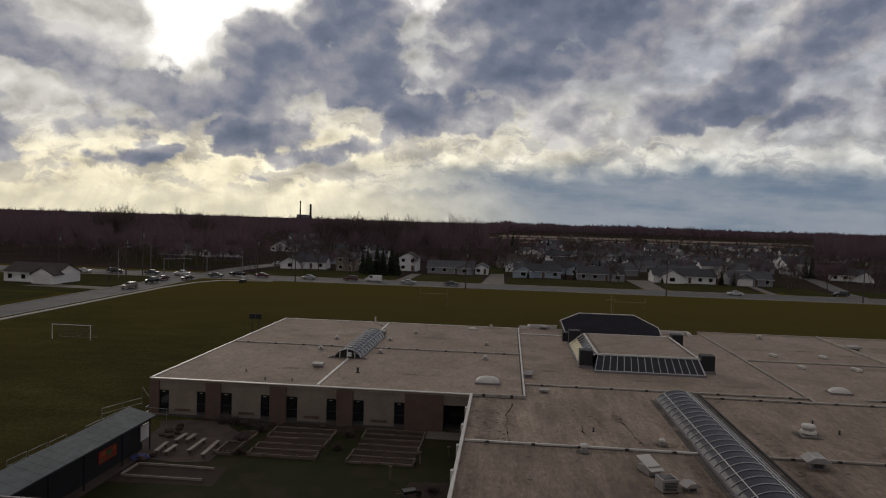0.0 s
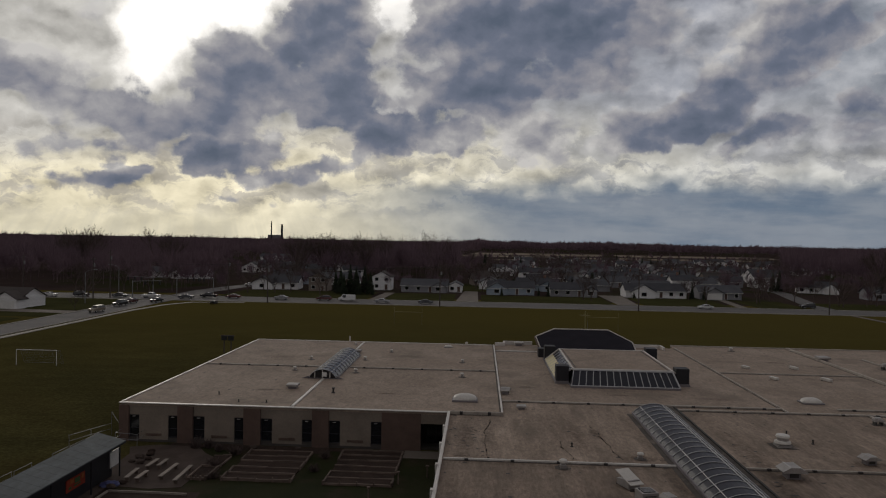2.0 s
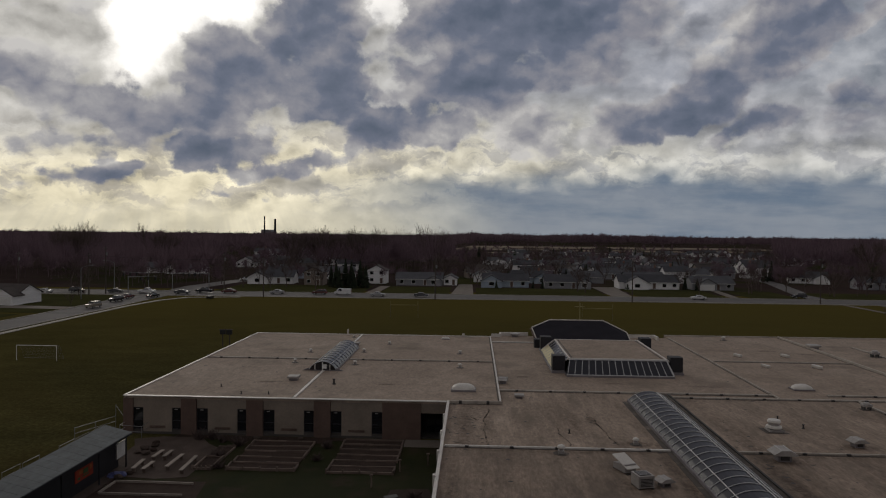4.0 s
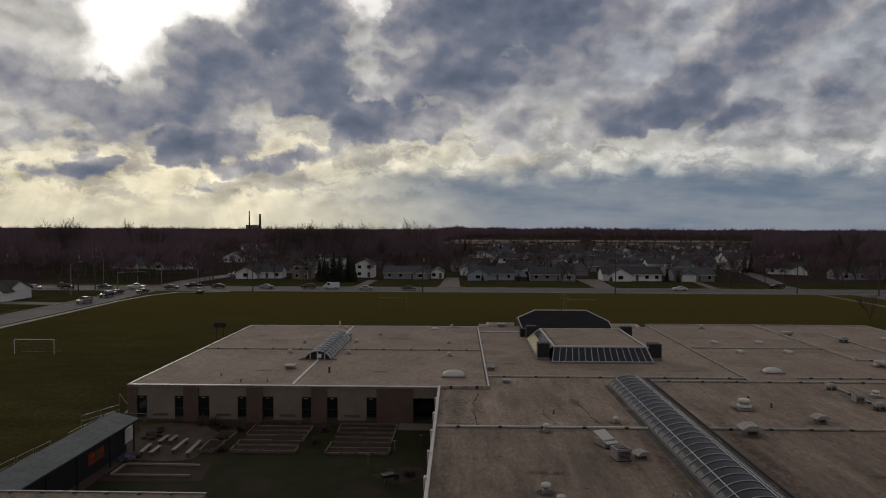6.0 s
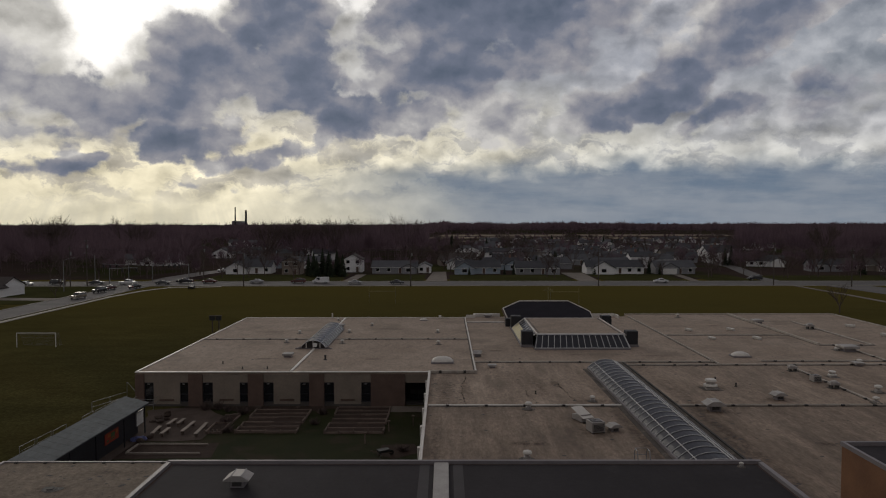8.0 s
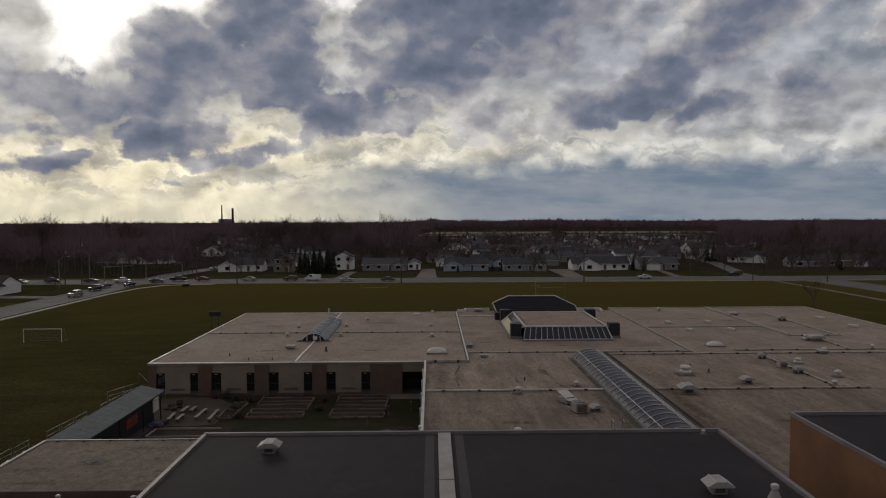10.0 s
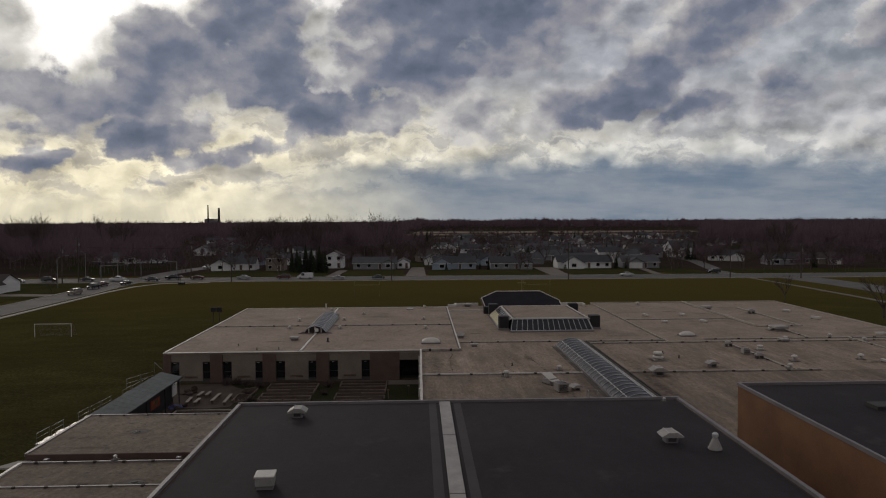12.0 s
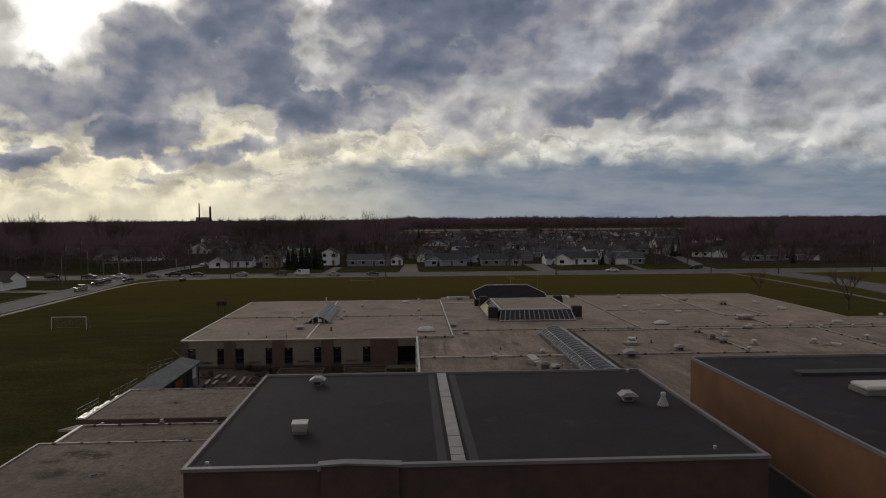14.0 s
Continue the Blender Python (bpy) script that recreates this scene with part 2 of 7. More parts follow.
# ---- materials ----
def material(name, low, high, scale=1.0, rough=0.8, bump=0.3, metal=0.0, stain=None, stain_at=(0.55, 0.75), stain_scale=0.12,
             stretch=(1, 1, 1), grain=18.0, bump_size=0.02, vary=0.0, island=0.0, spec=0.4, drift=None, mottles=(), spots=(), spot_tone=(0.4, 0.36, 0.34)):
    """Two tones mixed by a broad and a fine noise, with stains of a third tone, in metres of the world."""
    m = bpy.data.materials.new(name)
    m.use_nodes = True
    n, l = m.node_tree.nodes, m.node_tree.links
    p = n["Principled BSDF"]
    place = n.new("ShaderNodeNewGeometry").outputs["Position"]
    squeeze = n.new("ShaderNodeVectorMath")
    squeeze.operation = "MULTIPLY"
    squeeze.inputs[1].default_value = stretch
    l.new(place, squeeze.inputs[0])

    def noise_at(s, d, r=0.6):
        t = n.new("ShaderNodeTexNoise")
        t.inputs["Scale"].default_value, t.inputs["Detail"].default_value, t.inputs["Roughness"].default_value = s, d, r
        l.new(squeeze.outputs[0], t.inputs["Vector"])
        return t.outputs["Fac"]

    def remap(v, a, b, c=0.0, d=1.0):
        t = n.new("ShaderNodeMapRange")
        l.new(v, t.inputs[0])
        for i, x in enumerate((a, b, c, d)):
            t.inputs[1 + i].default_value = x
        return t.outputs[0]

    def blend(f, a, b, kind="MIX"):
        t = n.new("ShaderNodeMix")
        t.data_type, t.blend_type = "RGBA", kind
        for i, x in ((0, f), (6, a), (7, b)):
            if isinstance(x, (int, float)):
                t.inputs[i].default_value = x
            elif isinstance(x, tuple):
                t.inputs[i].default_value = (*x, 1)
            else:
                l.new(x, t.inputs[i])
        return t.outputs[2]

    broad, small = noise_at(scale, 6), noise_at(grain, 4, 0.7)
    tone = blend(remap(broad, 0.32, 0.68), low, high)
    shade = remap(small, 0.3, 0.7, 0.82, 1.16)
    grey = n.new("ShaderNodeCombineColor")
    for i in range(3):
        l.new(shade, grey.inputs[i])
    tone = blend(1.0, tone, grey.outputs[0], "MULTIPLY")
    for size, squeeze_by, low_k, high_k in mottles:
        t = n.new("ShaderNodeTexNoise")
        t.inputs["Scale"].default_value, t.inputs["Detail"].default_value, t.inputs["Roughness"].default_value = size, 8, 0.72
        q = n.new("ShaderNodeVectorMath")
        q.operation = "MULTIPLY"
        q.inputs[1].default_value = squeeze_by
        l.new(place, q.inputs[0])
        l.new(q.outputs[0], t.inputs["Vector"])
        g = n.new("ShaderNodeCombineColor")
        k = remap(t.outputs["Fac"], 0.36, 0.64, low_k, high_k)
        for i in range(3):
            l.new(k, g.inputs[i])
        tone = blend(1.0, tone, g.outputs[0], "MULTIPLY")
    if stain:
        tone = blend(remap(noise_at(stain_scale, 7, 0.65), *stain_at), tone, stain)
    if spots:
        ragged = n.new("ShaderNodeTexNoise")
        ragged.inputs["Scale"].default_value, ragged.inputs["Detail"].default_value, ragged.inputs["Roughness"].default_value = 2.2, 8, 0.75
        l.new(place, ragged.inputs["Vector"])
        dirt = None
        for x, y, rx, ry, weight in spots:
            near = n.new("ShaderNodeVectorMath")
            near.operation = "MULTIPLY_ADD"
            l.new(place, near.inputs[0])
            near.inputs[1].default_value, near.inputs[2].default_value = (1 / rx, 1 / ry, 0), (-x / rx, -y / ry, 0)
            far = n.new("ShaderNodeVectorMath")
            far.operation = "LENGTH"
            l.new(near.outputs[0], far.inputs[0])
            k = remap(far.outputs["Value"], 1.2, 0.1, 0.0, weight)
            if dirt is None:
                dirt = k
            else:
                top = n.new("ShaderNodeMath")
                top.operation = "MAXIMUM"
                l.new(dirt, top.inputs[0]), l.new(k, top.inputs[1])
                dirt = top.outputs[0]
        rough_edge = n.new("ShaderNodeMath")
        rough_edge.operation = "MULTIPLY"
        l.new(dirt, rough_edge.inputs[0]), l.new(remap(ragged.outputs["Fac"], 0.38, 0.58, 0.0, 1.6), rough_edge.inputs[1])
        rough_edge.use_clamp = True
        tone = blend(rough_edge.outputs[0], tone, blend(1.0, tone, spot_tone, "MULTIPLY"))
    if drift:
        other, y0, y1 = drift
        split = n.new("ShaderNodeSeparateXYZ")
        l.new(place, split.inputs[0])
        wander = n.new("ShaderNodeMath")
        wander.operation = "MULTIPLY_ADD"
        l.new(noise_at(0.02, 5), wander.inputs[0])
        wander.inputs[1].default_value = 90.0
        l.new(split.outputs[1], wander.inputs[2])
        tone = blend(remap(wander.outputs[0], y0 + 45, y1 + 45), tone, other)
        tone = blend(0.6, tone, blend(1.0, tone, grey.outputs[0], "MULTIPLY"))
    if vary or island:
        source = n.new("ShaderNodeObjectInfo").outputs["Random"] if vary else n.new("ShaderNodeNewGeometry").outputs["Random Per Island"]
        step = remap(source, 0, 1, 1 - (vary or island), 1 + (vary or island))
        g2 = n.new("ShaderNodeCombineColor")
        for i in range(3):
            l.new(step, g2.inputs[i])
        tone = blend(1.0, tone, g2.outputs[0], "MULTIPLY")
    l.new(tone, p.inputs["Base Color"])
    l.new(remap(small, 0.2, 0.8, max(0.02, rough - 0.08), min(1, rough + 0.08)), p.inputs["Roughness"])
    p.inputs["Metallic"].default_value = metal
    p.inputs["Specular IOR Level"].default_value = spec
    if bump:
        b = n.new("ShaderNodeBump")
        b.inputs["Strength"].default_value, b.inputs["Distance"].default_value = bump, bump_size
        l.new(small, b.inputs["Height"])
        l.new(b.outputs[0], p.inputs["Normal"])
    return m


def glass(name, tone, rough=0.06, spec=0.6):
    m = bpy.data.materials.new(name)
    m.use_nodes = True
    n, l = m.node_tree.nodes, m.node_tree.links
    p = n["Principled BSDF"]
    p.inputs["Base Color"].default_value = (*tone, 1)
    p.inputs["Roughness"].default_value = rough
    p.inputs["IOR"].default_value = 1.5
    p.inputs["Specular IOR Level"].default_value = spec
    t = n.new("ShaderNodeTexNoise")
    t.inputs["Scale"].default_value = 0.8
    b = n.new("ShaderNodeBump")
    b.inputs["Strength"].default_value, b.inputs["Distance"].default_value = 0.05, 0.02
    l.new(n.new("ShaderNodeNewGeometry").outputs["Position"], t.inputs["Vector"])
    l.new(t.outputs["Fac"], b.inputs["Height"])
    l.new(b.outputs[0], p.inputs["Normal"])
    return m


GRASS = material("mown_grass", (0.046, 0.043, 0.018), (0.068, 0.060, 0.023), 0.05, 0.95, 0.6, stain=(0.054, 0.042, 0.017), stain_at=(0.52, 0.8), stain_scale=0.03, mottles=((0.06, (0.6, 1.4, 1), 0.84, 1.16), (0.25, (0.5, 1, 1), 0.86, 1.14), (1.5, (1, 1, 1), 0.82, 1.18)), grain=3.0, bump_size=0.06, spec=0.0, drift=((0.082, 0.068, 0.021), 15, 120))
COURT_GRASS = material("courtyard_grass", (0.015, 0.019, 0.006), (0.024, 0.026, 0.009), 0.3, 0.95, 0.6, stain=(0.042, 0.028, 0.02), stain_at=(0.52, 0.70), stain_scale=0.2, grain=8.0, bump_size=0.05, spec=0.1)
YARD = material("yard_grass", (0.038, 0.039, 0.017), (0.056, 0.055, 0.023), 0.08, 0.95, 0.4, grain=2.0, spec=0.0)
SOIL = material("garden_soil", (0.036, 0.025, 0.021), (0.056, 0.039, 0.032), 0.8, 0.95, 0.8, stain=(0.026, 0.02, 0.016), grain=9.0, bump_size=0.06, spec=0.1)
GRAVEL = material("tan_gravel", (0.062, 0.046, 0.039), (0.092, 0.07, 0.059), 0.6, 0.95, 0.8, stain=(0.045, 0.034, 0.029), grain=14.0, bump_size=0.03, spec=0.2)
ASPHALT = material("worn_asphalt", (0.085, 0.08, 0.08), (0.12, 0.112, 0.108), 0.15, 0.85, 0.3, stain=(0.06, 0.057, 0.056), stretch=(0.4, 1, 1), grain=6.0)
CONCRETE = material("pale_concrete", (0.30, 0.28, 0.25), (0.38, 0.355, 0.32), 0.3, 0.85, 0.2, stain=(0.22, 0.2, 0.18), grain=8.0)
DRIVE = material("aged_driveway_concrete", (0.125, 0.105, 0.088), (0.175, 0.150, 0.126), 0.3, 0.9, 0.2, stain=(0.1, 0.088, 0.078), grain=6.0)
TAN_ROOF = material("tan_roof_membrane", (0.262, 0.205, 0.162), (0.345, 0.276, 0.222), 0.10, 0.85, 0.35, stain=(0.18, 0.145, 0.115), stain_at=(0.52, 0.72), stain_scale=0.16, mottles=((1.6, (1, 0.35, 1), 0.9, 1.09), (0.3, (1, 1, 1), 0.9, 1.08), (4.0, (1, 0.5, 1), 0.8, 1.16)), grain=5.0, bump_size=0.03, spec=0.25, spots=((25.5, 7.2, 1.3, 0.4, 0.9), (12.2, 7.4, 1.2, 0.5, 0.8), (41, 12.5, 1.2, 0.4, 0.8), (44, 20.5, 1, 0.4, 0.7), (70.8, 8.2, 2, 1.2, 0.5), (77.2, 33.5, 1.6, 0.6, 0.8), (82, 31, 1.2, 0.5, 0.7), (90.7, 30, 1.4, 0.8, 0.6), (33.5, 17, 0.9, 0.5, 0.5), (20.2, 18, 0.9, 0.5, 0.5), (8, 28, 3, 1.2, 0.35), (26, 31, 4, 1.6, 0.35), (79, 22, 4, 1.2, 0.4), (61, 9, 2.2, 0.6, 0.5), (51, 9.7, 1.3, 0.3, 0.8), (38.6, 10, 1, 0.7, 0.6), (39.8, 3, 1, 0.5, 0.5), (96, 9, 3, 1.5, 0.5)))
OLD_ROOF = material("streaked_roof_membrane", (0.222, 0.170, 0.132), (0.330, 0.261, 0.207), 0.22, 0.85, 0.35, stain=(0.15, 0.118, 0.092), stain_at=(0.5, 0.74), stain_scale=0.3, mottles=((1.3, (1, 0.16, 1), 0.8, 1.16), (0.35, (1, 0.7, 1), 0.88, 1.1), (4.0, (1, 0.4, 1), 0.78, 1.18)), stretch=(1.0, 0.28, 1), grain=6.0, bump_size=0.03, spec=0.25, spots=((40.7, -25, 1.6, 0.5, 1), (45.8, -6, 0.6, 1.6, 0.9), (48.3, -12.5, 1.6, 0.9, 0.9), (46.3, -21.8, 2.2, 1.6, 0.6), (58.2, -16.2, 1.8, 0.9, 0.8), (61.2, -7.4, 1.6, 0.9, 0.9), (65.7, -12.2, 1.6, 0.9, 1), (41.8, -15.3, 1, 0.7, 0.8), (40.2, -28.6, 0.9, 0.7, 0.8), (63.3, -25.1, 1, 0.6, 0.8), (34.4, -9, 0.8, 7, 0.6), (44, -7, 0.7, 5, 0.5), (36.5, -8, 0.7, 5, 0.5), (73.5, -4, 1.5, 6, 0.5), (57.2, -18, 1.3, 16, 0.55), (49.6, -20, 0.9, 14, 0.5), (86, -10.6, 2.5, 0.9, 0.9), (94.2, -8, 1.5, 3, 0.5)))
WORN_ROOF = material("weathered_roof_membrane", (0.168, 0.126, 0.097), (0.262, 0.205, 0.162), 0.2, 0.85, 0.35, stain=(0.105, 0.082, 0.066), stain_at=(0.5, 0.74), stain_scale=0.3, mottles=((1.1, (1, 0.10, 1), 0.76, 1.2), (0.35, (1, 0.7, 1), 0.86, 1.12), (4.0, (1, 0.4, 1), 0.76, 1.2)), stretch=(1.0, 0.22, 1), grain=6.0, bump_size=0.03, spec=0.25, spots=((40.7, -25, 1.6, 0.5, 1), (46.3, -21.8, 2.2, 1.6, 0.7), (58.2, -16.2, 1.8, 0.9, 0.8), (41.8, -15.3, 1, 0.7, 0.8), (40.2, -28.6, 0.9, 0.7, 0.8), (63.3, -25.1, 1, 0.6, 0.8), (56.6, -24, 1.1, 14, 0.6), (49.6, -24, 0.9, 12, 0.6), (33.6, -26, 0.7, 12, 0.5), (42, -15, 9, 0.5, 0.5), (61, -15, 5, 0.5, 0.5)))
DARK_ROOF = material("dark_rubber_roof", (0.0205, 0.0175, 0.0205), (0.030, 0.0262, 0.0298), 0.14, 0.8, 0.25, stain=(0.072, 0.064, 0.066), stain_at=(0.6, 0.85), stain_scale=0.25, mottles=((0.7, (1, 0.5, 1), 0.85, 1.14), (3.0, (1, 1, 1), 0.9, 1.1)), grain=4.0, spec=0.18)
TAR = material("black_tar", (0.03, 0.028, 0.028), (0.05, 0.046, 0.044), 0.9, 0.7, 0.4, grain=12.0)
WHITE_TRIM = material("white_metal_coping", (0.54, 0.505, 0.47), (0.68, 0.65, 0.61), 0.4, 0.45, 0.1, stain=(0.42, 0.39, 0.36), stain_at=(0.6, 0.85), stain_scale=0.9)
GREY_TRIM = material("grey_metal_coping", (0.15, 0.136, 0.144), (0.215, 0.197, 0.205), 0.4, 0.5, 0.1, stain=(0.17, 0.16, 0.16), stain_at=(0.6, 0.85), stain_scale=0.9)
CURB = material("roof_joint_cover", (0.34, 0.30, 0.26), (0.44, 0.395, 0.345), 0.5, 0.7, 0.2, stain=(0.16, 0.14, 0.125), stain_at=(0.5, 0.8), stain_scale=1.2)
PANEL = material("beige_concrete_panel", (0.19, 0.155, 0.125), (0.25, 0.208, 0.168), 0.4, 0.85, 0.25, stain=(0.19, 0.16, 0.13), stain_at=(0.6, 0.9), stain_scale=0.5, grain=10.0)
BROWN_BRICK = material("brown_brick", (0.095, 0.062, 0.05), (0.135, 0.088, 0.07), 0.8, 0.85, 0.4, grain=14.0)
# stained, darker copy of the brown brick, with the gym wall's shade in its colour
GYM_BRICK_SHADED = material("shaded_brown_brick", (0.066, 0.043, 0.036), (0.096, 0.063, 0.052), 0.8, 0.85, 0.4, stain=(0.05, 0.033, 0.028), stain_at=(0.55, 0.8), stain_scale=0.3, grain=14.0)
ORANGE_BRICK = material("orange_brown_brick", (0.17, 0.08, 0.04), (0.23, 0.112, 0.055), 0.5, 0.85, 0.4, stain=(0.12, 0.058, 0.033), stain_at=(0.55, 0.9), stain_scale=0.2, grain=12.0)
BLACK_CLAD = material("black_cladding", (0.013, 0.013, 0.016), (0.022, 0.021, 0.026), 0.4, 0.6, 0.15)
SHINGLE = material("dark_slate_shingles", (0.016, 0.015, 0.022), (0.025, 0.023, 0.032), 0.5, 0.85, 0.5, grain=9.0, stretch=(1, 1, 3))
PLINTH = material("dark_plinth", (0.05, 0.045, 0.042), (0.08, 0.07, 0.065), 0.5, 0.9, 0.3)
# near-black tone puts the shade of the entrance recess into its colour
VOID = material("painted_interior_shade", (0.02, 0.019, 0.018), (0.03, 0.028, 0.026), 0.5, 0.9, 0.0)
GLASS_DARK = glass("dark_window_glass", (0.012, 0.013, 0.016))
GLASS_SKY = glass("blue_grey_skylight_glass", (0.014, 0.015, 0.023), 0.2, 0.35)
GLASS_PLASTIC = glass("smoky_acrylic_glazing", (0.020, 0.020, 0.031), 0.34, 0.14)
# cream paint stands in for bright sky mirrored in the side glazing
GLASS_REFLECTION = material("cream_sky_reflection", (0.50, 0.44, 0.24), (0.62, 0.55, 0.32), 3.0, 0.6, 0.1, stretch=(0.3, 6, 1))
ALUMINIUM = material("weathered_aluminium", (0.40, 0.40, 0.41), (0.50, 0.50, 0.51), 0.8, 0.5, 0.05, metal=0.2)
GALVANISED = material("galvanised_sheet", (0.27, 0.255, 0.245), (0.38, 0.36, 0.345), 0.9, 0.5, 0.15, metal=0.25, stain=(0.27, 0.24, 0.22), stain_at=(0.6, 0.85), stain_scale=1.5)
WHITE_PLASTIC = material("white_acrylic_dome", (0.50, 0.475, 0.44), (0.60, 0.575, 0.535), 0.9, 0.35, 0.05, stain=(0.34, 0.32, 0.29), stain_at=(0.6, 0.85), stain_scale=1.3)
BLUE_METAL = material("blue_grey_metal_roof", (0.068, 0.079, 0.086), (0.098, 0.112, 0.12), 0.3, 0.75, 0.15, stain=(0.085, 0.09, 0.095), stain_scale=0.5, mottles=((3.0, (1, 0.3, 1), 0.8, 1.2),))
# pale base tone carries the sky glare off the wet walk
DECK_GLARE = material("wet_walk_painted_glare", (0.46, 0.445, 0.41), (0.62, 0.60, 0.56), 0.7, 0.34, 0.3, stain=(0.06, 0.055, 0.046), stain_at=(0.56, 0.62), stain_scale=0.9, mottles=((2.2, (1, 0.6, 1), 0.55, 1.25),), spec=0.5)
TIMBER = material("weathered_timber", (0.11, 0.08, 0.066), (0.175, 0.132, 0.108), 0.9, 0.85, 0.4, stretch=(1, 1, 1), grain=15.0, vary=0.25)
PALE_TIMBER = material("pale_bench_timber", (0.25, 0.215, 0.185), (0.34, 0.295, 0.255), 0.9, 0.8, 0.3, grain=14.0, vary=0.15)
POLE_WOOD = material("creosoted_pole", (0.06, 0.048, 0.042), (0.09, 0.072, 0.062), 1.0, 0.9, 0.3)
BARK = material("bare_bark", (0.075, 0.056, 0.052), (0.115, 0.088, 0.08), 0.5, 0.95, 0.0, island=0.35, spec=0.1)
WOODS = material("bare_woodland_twigs", (0.122, 0.084, 0.102), (0.186, 0.130, 0.150), 0.012, 0.95, 0.0, grain=0.4, island=0.22, spec=0.05)
FLOOR_WOODS = material("leaf_litter", (0.036, 0.026, 0.025), (0.054, 0.040, 0.035), 0.03, 0.95, 0.0, stain=(0.030, 0.034, 0.014), stain_at=(0.5, 0.6), stain_scale=0.012, grain=0.8, spec=0.0)
NEEDLES = material("dark_evergreen_needles", (0.016, 0.022, 0.014), (0.03, 0.038, 0.022), 0.7, 0.9, 0.0, island=0.4, spec=0.1)
TAN_FIELD = material("dry_far_field", (0.17, 0.13, 0.095), (0.25, 0.20, 0.145), 0.02, 0.95, 0.0, stain=(0.06, 0.046, 0.042), stain_at=(0.5, 0.6), stain_scale=0.03, stretch=(0.35, 1, 1), grain=0.2, spec=0.1)
PALE_YELLOW = material("faded_yellow_paint", (0.20, 0.175, 0.07), (0.26, 0.225, 0.10), 0.9, 0.5, 0.05)
WHITE_PAINT = material("white_paint", (0.62, 0.61, 0.59), (0.72, 0.71, 0.69), 0.9, 0.5, 0.05)
GREY_STEEL = material("grey_steel", (0.17, 0.17, 0.175), (0.28, 0.28, 0.29), 0.9, 0.45, 0.05, metal=0.5)
BLACK_PAINT = material("black_paint", (0.015, 0.015, 0.016), (0.025, 0.025, 0.026), 0.9, 0.5, 0.05)
RED_PAINT = material("red_mural_paint", (0.24, 0.025, 0.012), (0.32, 0.045, 0.018), 1.4, 0.6, 0.05)
GREEN_PAINT = material("green_mural_paint", (0.035, 0.085, 0.03), (0.055, 0.12, 0.042), 1.4, 0.6, 0.05)
ORANGE_PAINT = material("orange_mural_paint", (0.30, 0.085, 0.02), (0.36, 0.12, 0.03), 1.4, 0.6, 0.05)
BLUE_TARP = material("blue_tarpaulin", (0.05, 0.06, 0.16), (0.08, 0.09, 0.22), 2.0, 0.5, 0.3)
RUBBER = material("tyre_rubber", (0.018, 0.018, 0.018), (0.028, 0.028, 0.028), 2.0, 0.85, 0.1)


# ---- building helpers ----
def box(bm, x0, x1, y0, y1, z0, z1):
    v = [bm.verts.new(p) for p in ((x0, y0, z0), (x1, y0, z0), (x1, y1, z0), (x0, y1, z0), (x0, y0, z1), (x1, y0, z1), (x1, y1, z1), (x0, y1, z1))]
    for f in ((3, 2, 1, 0), (4, 5, 6, 7), (0, 1, 5, 4), (1, 2, 6, 5), (2, 3, 7, 6), (3, 0, 4, 7)):
        bm.faces.new([v[i] for i in f])
    return bm


def boxes(*dims):
    bm = bmesh.new()
    for d in dims:
        box(bm, *d)
    return bm


def soft_box(x0, x1, y0, y1, z0, z1, r=0.03):
    bm = boxes((x0, x1, y0, y1, z0, z1))
    bmesh.ops.bevel(bm, geom=bm.edges[:], offset=r, segments=2, affect="EDGES", profile=0.6)
    return bm


def tube(bm, a, b, r0, r1=None, n=8, cap=True):
    a, b = Vector(a), Vector(b)
    r1 = r0 if r1 is None else r1
    turn = (b - a).to_track_quat("Z", "Y").to_matrix()
    rings = []
    for c, r in ((a, r0), (b, r1)):
        rings.append([bm.verts.new(c + turn @ Vector((r * math.cos(2 * math.pi * i / n), r * math.sin(2 * math.pi * i / n), 0))) for i in range(n)])
    for i in range(n):
        bm.faces.new((rings[0][i], rings[0][(i + 1) % n], rings[1][(i + 1) % n], rings[1][i]))
    if cap:
        bm.faces.new(rings[0][::-1]), bm.faces.new(rings[1])
    return bm


def tubes(*rods, n=8):
    bm = bmesh.new()
    for rod in rods:
        tube(bm, *rod, n=n)
    return bm


def lathe(profile, n=16):
    """A turned form about z from (radius, height) steps, closed at both ends."""
    bm = bmesh.new()
    rings = [[bm.verts.new((r * math.cos(2 * math.pi * i / n), r * math.sin(2 * math.pi * i / n), z)) for i in range(n)] for r, z in profile]
    for a, b in zip(rings, rings[1:]):
        for i in range(n):
            bm.faces.new((a[i], a[(i + 1) % n], b[(i + 1) % n], b[i]))
    bm.faces.new(rings[0][::-1]), bm.faces.new(rings[-1])
    return bm


def slab(points, depth, along=(0, 0, 1)):
    """A flat outline in space, thickened by depth along a direction."""
    bm = bmesh.new()
    d = Vector(along).normalized() * depth
    top = [bm.verts.new(Vector(p) + d) for p in points]
    low = [bm.verts.new(p) for p in points]
    bm.faces.new(top), bm.faces.new(low[::-1])
    for i in range(len(points)):
        j = (i + 1) % len(points)
        bm.faces.new((low[i], low[j], top[j], top[i]))
    bmesh.ops.recalc_face_normals(bm, faces=bm.faces[:])
    return bm


def finish(name, bm, mat):
    mesh = bpy.data.meshes.new(name)
    bm.to_mesh(mesh)
    bm.free()
    mesh.materials.append(mat)
    return mesh


def part(name, bm, mat, parent, label=""):
    ob = new(name, finish(name, bm, mat))
    ob.parent = parent
    return tagged(ob, label)


